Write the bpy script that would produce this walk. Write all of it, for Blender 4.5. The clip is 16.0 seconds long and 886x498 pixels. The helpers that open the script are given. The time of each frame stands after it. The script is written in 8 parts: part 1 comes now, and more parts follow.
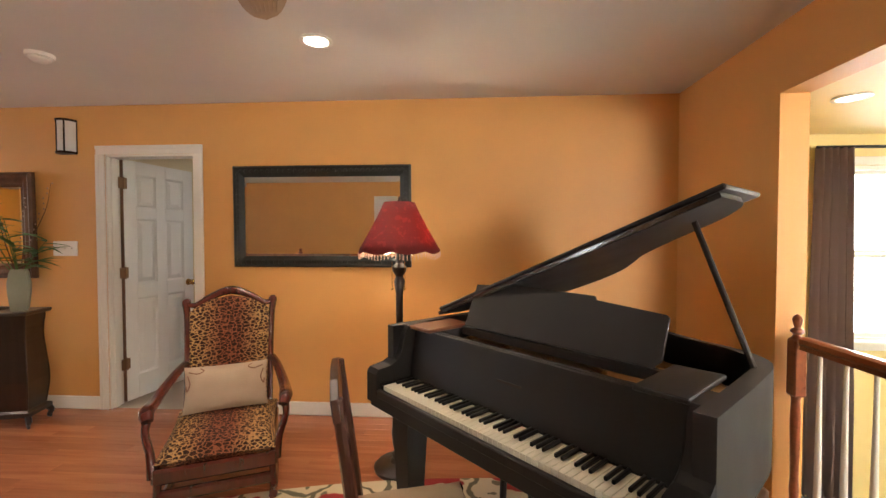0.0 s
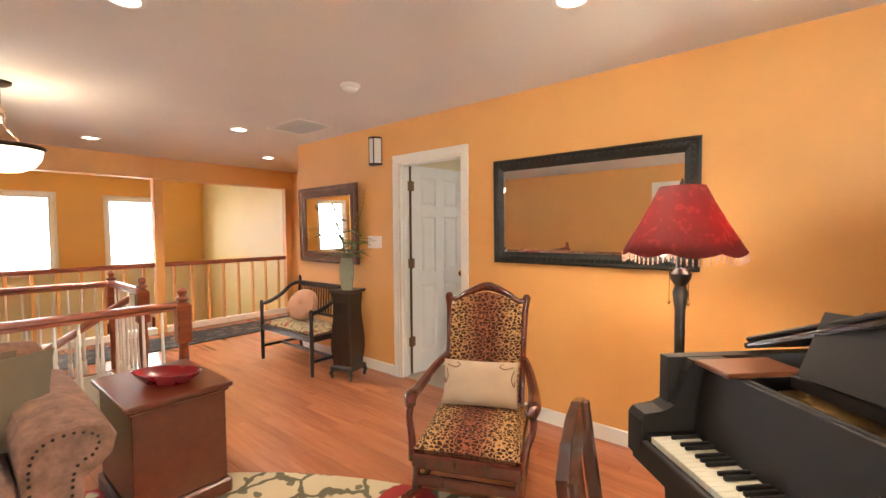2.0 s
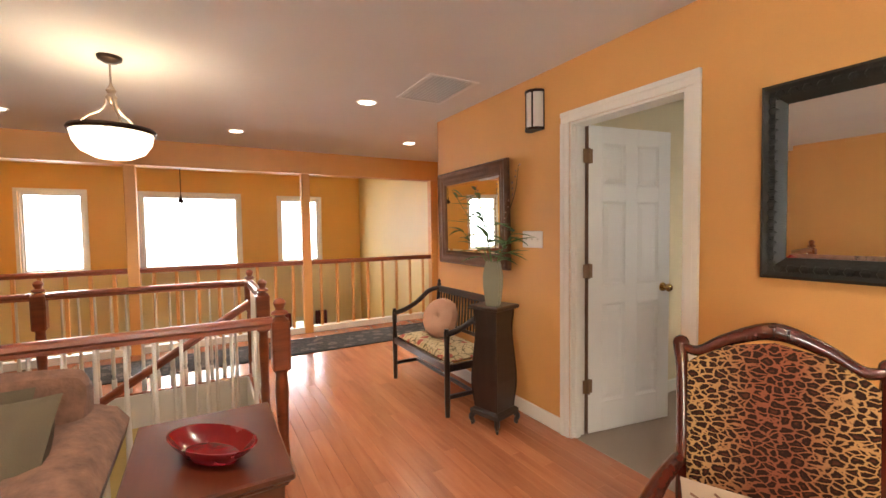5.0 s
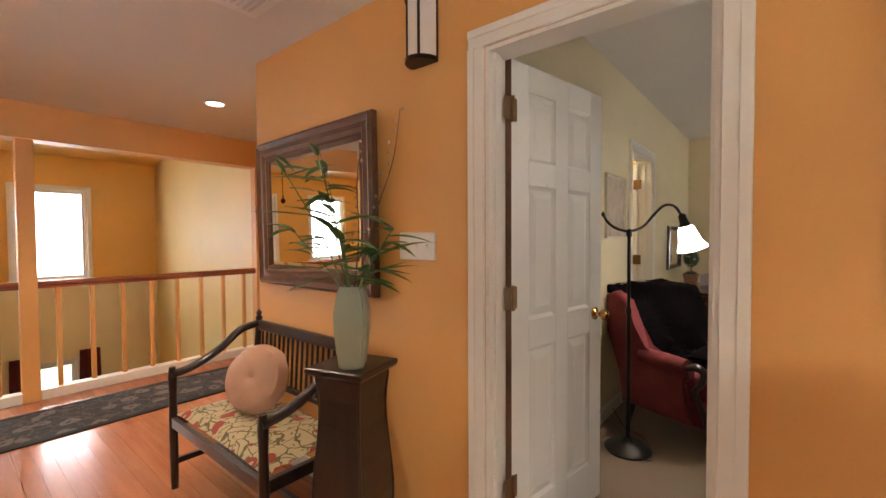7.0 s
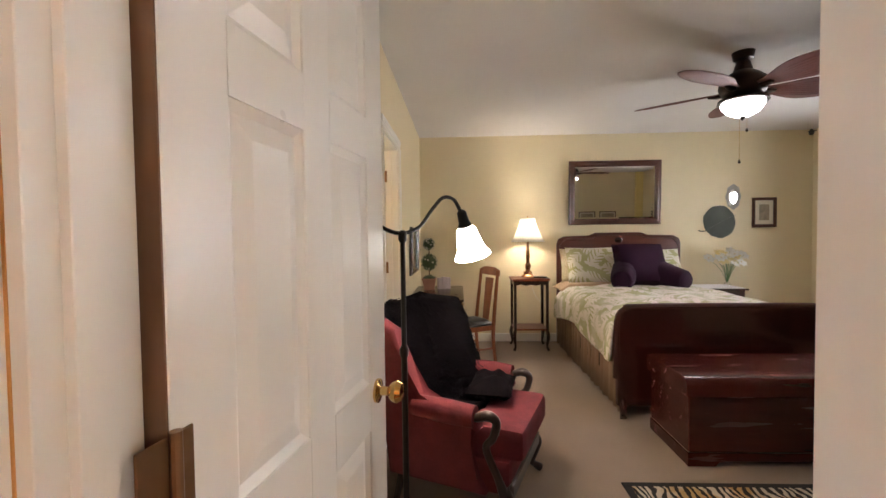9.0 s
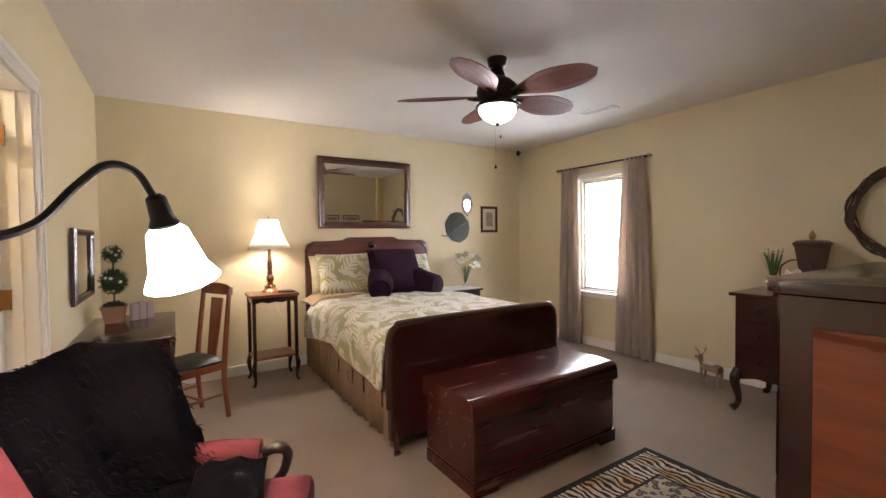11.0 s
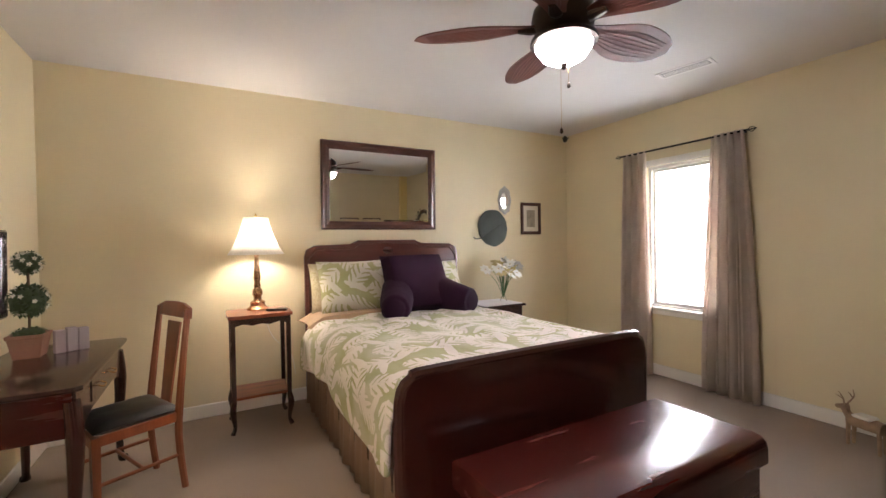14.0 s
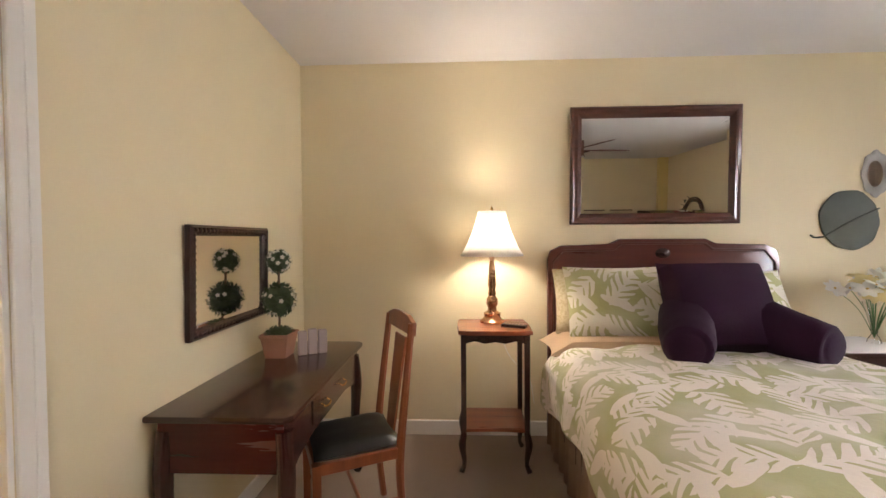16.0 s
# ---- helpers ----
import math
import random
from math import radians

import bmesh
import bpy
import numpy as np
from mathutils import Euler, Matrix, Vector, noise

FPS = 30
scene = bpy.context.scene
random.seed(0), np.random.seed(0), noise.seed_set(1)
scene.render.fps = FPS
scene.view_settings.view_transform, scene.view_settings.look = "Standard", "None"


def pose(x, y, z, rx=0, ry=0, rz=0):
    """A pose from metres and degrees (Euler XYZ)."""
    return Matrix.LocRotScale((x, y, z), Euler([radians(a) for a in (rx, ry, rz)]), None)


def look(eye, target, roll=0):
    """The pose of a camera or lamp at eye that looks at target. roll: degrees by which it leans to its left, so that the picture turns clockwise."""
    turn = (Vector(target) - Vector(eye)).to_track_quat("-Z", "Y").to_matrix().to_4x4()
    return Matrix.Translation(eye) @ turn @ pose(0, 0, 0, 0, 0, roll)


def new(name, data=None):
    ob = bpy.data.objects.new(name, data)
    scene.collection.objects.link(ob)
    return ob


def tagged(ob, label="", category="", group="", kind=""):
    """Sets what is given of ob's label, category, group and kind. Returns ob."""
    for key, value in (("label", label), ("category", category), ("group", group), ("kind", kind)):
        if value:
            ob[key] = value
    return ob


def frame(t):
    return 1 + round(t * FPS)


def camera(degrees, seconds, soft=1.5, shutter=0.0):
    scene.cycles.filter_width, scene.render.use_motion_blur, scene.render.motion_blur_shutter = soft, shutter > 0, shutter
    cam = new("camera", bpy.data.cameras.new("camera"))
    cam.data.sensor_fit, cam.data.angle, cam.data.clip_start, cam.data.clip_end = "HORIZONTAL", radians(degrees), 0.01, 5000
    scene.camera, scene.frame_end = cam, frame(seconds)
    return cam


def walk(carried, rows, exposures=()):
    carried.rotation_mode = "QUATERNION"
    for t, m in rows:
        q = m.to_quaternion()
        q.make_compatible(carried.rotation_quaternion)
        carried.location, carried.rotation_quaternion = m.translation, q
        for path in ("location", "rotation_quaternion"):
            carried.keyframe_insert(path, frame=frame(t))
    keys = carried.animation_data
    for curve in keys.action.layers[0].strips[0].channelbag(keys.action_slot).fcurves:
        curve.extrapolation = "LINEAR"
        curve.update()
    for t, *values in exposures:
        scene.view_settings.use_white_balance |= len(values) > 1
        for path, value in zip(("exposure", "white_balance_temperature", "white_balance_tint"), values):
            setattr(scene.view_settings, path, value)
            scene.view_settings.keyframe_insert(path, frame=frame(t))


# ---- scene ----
cam = camera(93.1, 16.0)
PATH = [
    (0, (-0.019, -0.018, 1.39), (-0.148, 1.977, 1.336), 0.0),
    (0.5, (-0.007, 0.096, 1.403), (-0.455, 2.044, 1.334), -0.2),
    (1, (0.027, 0.197, 1.406), (-0.721, 2.05, 1.329), -0.3),
    (1.5, (-0.003, 0.286, 1.403), (-1.031, 1.999, 1.319), -0.3),
    (2, (-0.069, 0.357, 1.413), (-1.342, 1.896, 1.325), -0.4),
    (2.5, (-0.11, 0.436, 1.404), (-1.569, 1.801, 1.315), -0.6),
    (3, (-0.177, 0.587, 1.407), (-1.816, 1.731, 1.312), -0.9),
    (3.5, (-0.298, 0.707, 1.391), (-2.051, 1.666, 1.299), -0.8),
    (6, (-1.548, 1.45, 1.365), (-3.208, 2.561, 1.28), -0.6),
    (6.5, (-1.806, 1.629, 1.335), (-3.295, 2.962, 1.269), -0.1),
    (7, (-2.049, 1.836, 1.341), (-3.314, 3.385, 1.284), -0.3),
    (7.5, (-2.229, 2.104, 1.338), (-3.241, 3.829, 1.28), -0.5),
    (8, (-2.389, 2.349, 1.339), (-3.125, 4.208, 1.286), -0.8),
    (8.5, (-2.502, 2.581, 1.346), (-2.898, 4.54, 1.294), -0.9),
    (9, (-2.565, 2.847, 1.36), (-2.643, 4.844, 1.297), -0.7),
    (9.5, (-2.589, 3.054, 1.357), (-2.356, 5.039, 1.3), -1.0),
    (10, (-2.599, 3.211, 1.371), (-2.041, 5.131, 1.308), -0.8),
    (12.5, (-2.25, 4.077, 1.319), (-0.869, 5.524, 1.281), -1.4),
    (13, (-2.172, 4.164, 1.297), (-0.901, 5.708, 1.272), -1.3),
    (13.5, (-2.119, 4.301, 1.331), (-0.982, 5.946, 1.302), -1.1),
    (14, (-2.046, 4.435, 1.34), (-1.078, 6.185, 1.31), -1.0),
    (14.5, (-1.921, 4.594, 1.345), (-1.218, 6.466, 1.312), -1.1),
    (15, (-1.904, 4.816, 1.365), (-1.446, 6.762, 1.314), -0.5),
    (15.5, (-1.922, 5.053, 1.391), (-1.705, 7.04, 1.343), -0.5),
    (16, (-1.942, 5.277, 1.384), (-2.023, 7.275, 1.336), -0.4),
]
walk(cam, [(t, look(eye, target, roll)) for t, eye, target, roll in PATH], [(0.0, -0.35, 6500, 10), (0.6, 0.05, 6500, 10), (1.6, 0.3, 6500, 10), (3.5, 0.4, 6500, 10), (6.0, -0.15, 6500, 11), (7.0, -0.12, 6500, 11), (7.5, 0.03, 6450, 11), (8.5, 0.36, 6350, 12), (10.0, 0.6, 6150, 16), (12.5, 0.64, 6150, 16), (14.5, 0.64, 6150, 16), (16.0, 0.6, 6300, 16)])


# ---- world, sun, large lights ----
world = bpy.data.worlds.new("world")
scene.world = world
world.use_nodes = True
sky = world.node_tree.nodes.new("ShaderNodeTexSky")
sky.sky_type = 'NISHITA'
sky.sun_disc = False
sky.sun_elevation, sky.sun_rotation = radians(55), radians(180)
world.node_tree.links.new(sky.outputs[0], world.node_tree.nodes["Background"].inputs[0])
world.node_tree.nodes["Background"].inputs[1].default_value = 0.1
sun = new("sun", bpy.data.lights.new("sun", 'SUN'))
sun.data.energy, sun.data.angle, sun.data.color = 3.0, radians(0.5), (1, 0.95, 0.88)
sun.matrix_world = look((0, -8, 11.4), (0, 0, 0))

DAY = 20.0       # glow of the overexposed outdoors behind the windows
CAN = 80.0       # watts of a recessed ceiling spot
WARM = (1.0, 0.83, 0.64)


# ---- materials ----
def node_mat(name):
    m = bpy.data.materials.new(name)
    m.use_nodes = True
    nt = m.node_tree
    return m, nt, nt.nodes["Principled BSDF"]


def link(nt, a, b):
    nt.links.new(a, b)


def coords(nt, scale=(1, 1, 1), rand=False):
    tc = nt.nodes.new("ShaderNodeTexCoord")
    mp = nt.nodes.new("ShaderNodeMapping")
    mp.inputs["Scale"].default_value = scale
    link(nt, tc.outputs["Object"], mp.inputs[0])
    if rand:
        info = nt.nodes.new("ShaderNodeObjectInfo")
        mul = nt.nodes.new("ShaderNodeMath")
        mul.operation = 'MULTIPLY'
        mul.inputs[1].default_value = 37.0
        link(nt, info.outputs["Random"], mul.inputs[0])
        comb = nt.nodes.new("ShaderNodeCombineXYZ")
        for n in range(3):
            link(nt, mul.outputs[0], comb.inputs[n])
        link(nt, comb.outputs[0], mp.inputs[1])
    return mp.outputs[0]


def tex_noise(nt, vec, scale, detail=4, rough=0.55):
    n = nt.nodes.new("ShaderNodeTexNoise")
    n.inputs["Scale"].default_value = scale
    n.inputs["Detail"].default_value = detail
    n.inputs["Roughness"].default_value = rough
    link(nt, vec, n.inputs["Vector"])
    return n.outputs["Fac"]


def ramp(nt, fac, stops):
    r = nt.nodes.new("ShaderNodeValToRGB")
    while len(r.color_ramp.elements) < len(stops):
        r.color_ramp.elements.new(0.5)
    for e, (p, c) in zip(r.color_ramp.elements, stops):
        e.position, e.color = p, (*c, 1)
    link(nt, fac, r.inputs[0])
    return r.outputs[0]


def mixc(nt, fac, a, b, mode='MIX'):
    m = nt.nodes.new("ShaderNodeMix")
    m.data_type, m.blend_type = 'RGBA', mode
    for s, val in ((0, fac), (6, a), (7, b)):
        if isinstance(val, (int, float)):
            m.inputs[s].default_value = val
        elif isinstance(val, tuple):
            m.inputs[s].default_value = (*val, 1)
        else:
            link(nt, val, m.inputs[s])
    return m.outputs[2]


def bump(nt, bsdf, height, strength=0.2, dist=0.01):
    b = nt.nodes.new("ShaderNodeBump")
    b.inputs["Strength"].default_value, b.inputs["Distance"].default_value = strength, dist
    link(nt, height, b.inputs["Height"])
    link(nt, b.outputs[0], bsdf.inputs["Normal"])


def dim(c, k):
    return tuple(min(1.0, v * k) for v in c)


def plain(name, col, rough=0.5, metal=0.0, var=0.15, fine=60, coarse=3, relief=0.1, sheen=0.0, coat=0.0, stretch=(1, 1, 1), spec=0.5):
    """A surface with variation at two scales, fine relief and uneven gloss."""
    m, nt, p = node_mat(name)
    vec = coords(nt, stretch)
    a, b = tex_noise(nt, vec, fine, 3), tex_noise(nt, vec, coarse, 4)
    c1 = ramp(nt, b, [(0.3, dim(col, 1 - var)), (0.7, dim(col, 1 + var * 0.6))])
    c2 = mixc(nt, a, dim(col, 1 - var), dim(col, 1 + var * 0.6))
    link(nt, mixc(nt, 0.4, c1, c2), p.inputs["Base Color"])
    r = nt.nodes.new("ShaderNodeMapRange")
    r.inputs[3].default_value, r.inputs[4].default_value = max(0.02, rough - 0.08), min(1, rough + 0.1)
    link(nt, b, r.inputs[0])
    link(nt, r.outputs[0], p.inputs["Roughness"])
    p.inputs["Metallic"].default_value = metal
    p.inputs["Sheen Weight"].default_value = sheen
    p.inputs["Specular IOR Level"].default_value = spec
    p.inputs["Coat Weight"].default_value = coat
    if relief:
        bump(nt, p, a, relief, 0.004)
    return m


def wood(name, dark, light, rough=0.3, axis=0, scale=1.0, coat=0.3, rand=True, spread=0.25):
    """Stained wood: stretched grain along one axis, slow blotches, and a tone for each piece."""
    m, nt, p = node_mat(name)
    st = [scale * 9.0] * 3
    st[axis] = scale * 0.9
    vec = coords(nt, tuple(st), rand)
    g = tex_noise(nt, vec, 2.2, 6, 0.62)
    fine = tex_noise(nt, vec, 14, 3)
    col = ramp(nt, g, [(0.28, dark), (0.5, tuple((a + b) / 2 for a, b in zip(dark, light))), (0.74, light)])
    col = mixc(nt, 0.22, col, mixc(nt, fine, dark, light))
    if rand:
        info = nt.nodes.new("ShaderNodeObjectInfo")
        isl = nt.nodes.new("ShaderNodeNewGeometry")
        add = nt.nodes.new("ShaderNodeMath")
        add.operation = 'ADD'
        link(nt, info.outputs["Random"], add.inputs[0])
        link(nt, isl.outputs["Random Per Island"], add.inputs[1])
        fr = nt.nodes.new("ShaderNodeMath")
        fr.operation = 'FRACT'
        link(nt, add.outputs[0], fr.inputs[0])
        tone = ramp(nt, fr.outputs[0], [(0.0, (1 - spread,) * 3), (1.0, (1.0,) * 3)])
        col = mixc(nt, 1.0, col, tone, 'MULTIPLY')
    link(nt, col, p.inputs["Base Color"])
    r = nt.nodes.new("ShaderNodeMapRange")
    r.inputs[3].default_value, r.inputs[4].default_value = rough - 0.03, rough + 0.04
    link(nt, g, r.inputs[0])
    link(nt, r.outputs[0], p.inputs["Roughness"])
    p.inputs["Coat Weight"].default_value = coat
    p.inputs["Coat Roughness"].default_value = 0.12
    bump(nt, p, fine, 0.02, 0.002)
    return m


def glow(name, col, strength, rough=0.4):
    m, nt, p = node_mat(name)
    p.inputs["Base Color"].default_value = (*col, 1)
    p.inputs["Roughness"].default_value = rough
    p.inputs["Emission Color"].default_value = (*col, 1)
    p.inputs["Emission Strength"].default_value = strength
    return m


def translucent(name, col, amount=0.5, rough=0.8, pattern=0.0):
    """Thin cloth that lets light through."""
    m, nt, p = node_mat(name)
    vec = coords(nt)
    n = tex_noise(nt, vec, 90, 3)
    big = tex_noise(nt, vec, 9, 3)
    c = mixc(nt, n, dim(col, 0.8), dim(col, 1.1))
    if pattern:
        c = mixc(nt, ramp(nt, tex_noise(nt, vec, 26, 2), [(0.56, (0, 0, 0)), (0.62, (pattern,) * 3)]), c, dim(col, 2.0))
    c = mixc(nt, 0.3, c, mixc(nt, big, dim(col, 0.7), dim(col, 1.15)))
    link(nt, c, p.inputs["Base Color"])
    p.inputs["Roughness"].default_value = rough
    t = nt.nodes.new("ShaderNodeBsdfTranslucent")
    link(nt, c, t.inputs[0])
    mx = nt.nodes.new("ShaderNodeMixShader")
    mx.inputs[0].default_value = amount
    link(nt, p.outputs[0], mx.inputs[1])
    link(nt, t.outputs[0], mx.inputs[2])
    link(nt, mx.outputs[0], nt.nodes["Material Output"].inputs[0])
    return m


def spots(name, ground, ring, core, scale=16, stretch=(1, 1, 1)):
    """Leopard print: dark broken rings with a brown core on a tan ground, cells of uneven size."""
    m, nt, p = node_mat(name)
    vec = coords(nt, stretch)
    wob = nt.nodes.new("ShaderNodeTexNoise")
    wob.inputs["Scale"].default_value = 18
    link(nt, vec, wob.inputs["Vector"])
    v2 = mixc(nt, 0.06, vec, wob.outputs["Color"])
    vo = nt.nodes.new("ShaderNodeTexVoronoi")
    vo.inputs["Scale"].default_value = scale
    link(nt, v2, vo.inputs["Vector"])
    d = vo.outputs["Distance"]
    c = ramp(nt, d, [(0.14, core), (0.22, ring), (0.44, ring), (0.52, ground)])
    big = tex_noise(nt, vec, 4, 3)
    c = mixc(nt, 0.6, c, ramp(nt, big, [(0.3, (0.45, 0.3, 0.2)), (0.7, (1, 1, 1))]), 'MULTIPLY')
    link(nt, c, p.inputs["Base Color"])
    p.inputs["Roughness"].default_value = 0.85
    p.inputs["Sheen Weight"].default_value = 0.2
    bump(nt, p, tex_noise(nt, vec, 300, 2), 0.15, 0.003)
    return m


def leopard(name, ground, pale, spot, core, scale):
    """Leopard velvet: crowded dark spots parted by thin tan gaps, with a darker band along the middle of the cloth."""
    m, nt, p = node_mat(name)
    vec = coords(nt, (0.78, 1, 1.15))
    wob = nt.nodes.new("ShaderNodeTexNoise")
    wob.inputs["Scale"].default_value = 40
    wob.inputs["Detail"].default_value = 3
    link(nt, vec, wob.inputs["Vector"])
    v2 = mixc(nt, 0.022, vec, wob.outputs["Color"])
    vo = nt.nodes.new("ShaderNodeTexVoronoi")
    vo.feature = 'DISTANCE_TO_EDGE'
    vo.inputs["Scale"].default_value = scale
    link(nt, v2, vo.inputs["Vector"])
    sep = nt.nodes.new("ShaderNodeSeparateXYZ")
    tc = nt.nodes.new("ShaderNodeTexCoord")
    link(nt, tc.outputs["Object"], sep.inputs[0])
    ab = nt.nodes.new("ShaderNodeMath")
    ab.operation = 'ABSOLUTE'
    link(nt, sep.outputs[0], ab.inputs[0])
    mr = nt.nodes.new("ShaderNodeMapRange")
    mr.inputs[1].default_value, mr.inputs[2].default_value = 0.05, 0.19
    link(nt, ab.outputs[0], mr.inputs[0])
    gap = mixc(nt, mr.outputs[0], ground, pale)
    mask = ramp(nt, vo.outputs["Distance"], [(0.06, (0, 0, 0)), (0.125, (1, 1, 1))])
    inner = ramp(nt, vo.outputs["Distance"], [(0.30, spot), (0.42, core)])
    link(nt, mixc(nt, mask, gap, inner), p.inputs["Base Color"])
    p.inputs["Roughness"].default_value = 0.85
    p.inputs["Specular IOR Level"].default_value = 0.25
    bump(nt, p, tex_noise(nt, vec, 300, 2), 0.15, 0.003)
    return m


def frond_layer(nt, vec, scale, shift, a, b, k, solid=False):
    """White where a feathered leaf of random turn lies in each cell."""
    mp = nt.nodes.new("ShaderNodeMapping")
    mp.inputs["Location"].default_value = shift
    link(nt, vec, mp.inputs[0])
    vo = nt.nodes.new("ShaderNodeTexVoronoi")
    vo.voronoi_dimensions = '2D'
    vo.inputs["Scale"].default_value = scale
    vo.inputs["Randomness"].default_value = 0.7
    link(nt, mp.outputs[0], vo.inputs["Vector"])
    sb = nt.nodes.new("ShaderNodeVectorMath")
    sb.operation = 'SUBTRACT'
    link(nt, mp.outputs[0], sb.inputs[0])
    link(nt, vo.outputs["Position"], sb.inputs[1])
    sc = nt.nodes.new("ShaderNodeSeparateColor")
    link(nt, vo.outputs["Color"], sc.inputs[0])

    def op(kind, x, y=None):
        n = nt.nodes.new("ShaderNodeMath")
        n.operation = kind
        for q, val in ((0, x), (1, y)):
            if isinstance(val, (int, float)):
                n.inputs[q].default_value = val
            elif val is not None:
                link(nt, val, n.inputs[q])
        return n.outputs[0]

    rot = nt.nodes.new("ShaderNodeVectorRotate")
    rot.rotation_type = 'Z_AXIS'
    link(nt, sb.outputs[0], rot.inputs["Vector"])
    link(nt, op('MULTIPLY', sc.outputs[0], 6.28), rot.inputs["Angle"])
    xyz = nt.nodes.new("ShaderNodeSeparateXYZ")
    link(nt, rot.outputs[0], xyz.inputs[0])
    x, y = xyz.outputs[0], op('ABSOLUTE', xyz.outputs[1])
    ex, ey = op('DIVIDE', x, a), op('DIVIDE', y, b)
    env = op('LESS_THAN', op('ADD', op('MULTIPLY', ex, ex), op('MULTIPLY', ey, ey)), 1.0)
    fr = op('FRACT', op('MULTIPLY', op('SUBTRACT', x, op('MULTIPLY', y, 0.9)), k))
    leafl = op('GREATER_THAN', fr, op('ADD', op('MULTIPLY', ey, 0.42), 0.16))
    if solid:
        return env
    stem = op('LESS_THAN', y, b * 0.09)
    return op('MULTIPLY', env, op('MAXIMUM', leafl, stem))


def leafy(name, ground, leaf, second, scale=4.0):
    """Printed cotton: pale feathered fronds on sage green."""
    m, nt, p = node_mat(name)
    # the cloth runs on down the hanging sides: its width is x + z
    sep = nt.nodes.new("ShaderNodeSeparateXYZ")
    link(nt, coords(nt), sep.inputs[0])
    add = nt.nodes.new("ShaderNodeMath")
    link(nt, sep.outputs[0], add.inputs[0])
    link(nt, sep.outputs[2], add.inputs[1])
    comb = nt.nodes.new("ShaderNodeCombineXYZ")
    link(nt, add.outputs[0], comb.inputs[0])
    link(nt, sep.outputs[1], comb.inputs[1])
    link(nt, sep.outputs[2], comb.inputs[2])
    vec = comb.outputs[0]
    wob = nt.nodes.new("ShaderNodeTexNoise")
    wob.inputs["Scale"].default_value = 6
    link(nt, vec, wob.inputs["Vector"])
    v2 = mixc(nt, 0.05, vec, wob.outputs["Color"])
    f1 = frond_layer(nt, v2, scale, (0, 0, 0), 0.68 / scale, 0.36 / scale, 4.0 * scale)
    f2 = frond_layer(nt, v2, scale * 1.1, (0.37, 0.21, 0), 0.48 / scale, 0.13 / scale, 4.4 * scale, True)
    mx = nt.nodes.new("ShaderNodeMath")
    mx.operation = 'MAXIMUM'
    link(nt, f1, mx.inputs[0])
    link(nt, f2, mx.inputs[1])
    hue = ramp(nt, tex_noise(nt, vec, 3.3, 2), [(0.40, leaf), (0.62, second)])
    c = mixc(nt, mx.outputs[0], hue, ground)
    c = mixc(nt, 0.25, c, mixc(nt, tex_noise(nt, vec, 180, 2), (0.6, 0.6, 0.6), (1, 1, 1)), 'MULTIPLY')
    link(nt, c, p.inputs["Base Color"])
    p.inputs["Roughness"].default_value = 0.85
    bump(nt, p, tex_noise(nt, vec, 12, 4), 0.25, 0.02)
    return m


def floral(name, ground, red, leaf, scale=3.0):
    """Woven or printed scattered flowers and stems on a pale ground."""
    m, nt, p = node_mat(name)
    vec = coords(nt)
    wob = nt.nodes.new("ShaderNodeTexNoise")
    wob.inputs["Scale"].default_value = 7
    link(nt, vec, wob.inputs["Vector"])
    v2 = mixc(nt, 0.12, vec, wob.outputs["Color"])
    vo = nt.nodes.new("ShaderNodeTexVoronoi")
    vo.inputs["Scale"].default_value = scale
    link(nt, v2, vo.inputs["Vector"])
    flower = ramp(nt, vo.outputs["Distance"], [(0.33, (1, 1, 1)), (0.35, (0, 0, 0))])
    heart = ramp(nt, vo.outputs["Distance"], [(0.09, (1, 1, 1)), (0.11, (0, 0, 0))])
    vl = nt.nodes.new("ShaderNodeTexVoronoi")
    vl.feature = 'DISTANCE_TO_EDGE'
    vl.inputs["Scale"].default_value = scale * 1.3
    link(nt, v2, vl.inputs["Vector"])
    stem = ramp(nt, vl.outputs["Distance"], [(0.03, (1, 1, 1)), (0.045, (0, 0, 0))])
    vs = nt.nodes.new("ShaderNodeTexVoronoi")
    vs.inputs["Scale"].default_value = scale * 3.4
    link(nt, v2, vs.inputs["Vector"])
    small = ramp(nt, vs.outputs["Distance"], [(0.22, (1, 1, 1)), (0.25, (0, 0, 0))])
    c = mixc(nt, small, ground, leaf)
    c = mixc(nt, stem, c, dim(leaf, 0.8))
    c = mixc(nt, flower, c, red)
    c = mixc(nt, heart, c, dim(ground, 1.0))
    c = mixc(nt, 0.25, c, mixc(nt, tex_noise(nt, vec, 160, 2), dim(ground, 0.5), ground), 'MULTIPLY')
    link(nt, c, p.inputs["Base Color"])
    p.inputs["Roughness"].default_value = 0.95
    bump(nt, p, tex_noise(nt, vec, 220, 2), 0.3, 0.004)
    return m


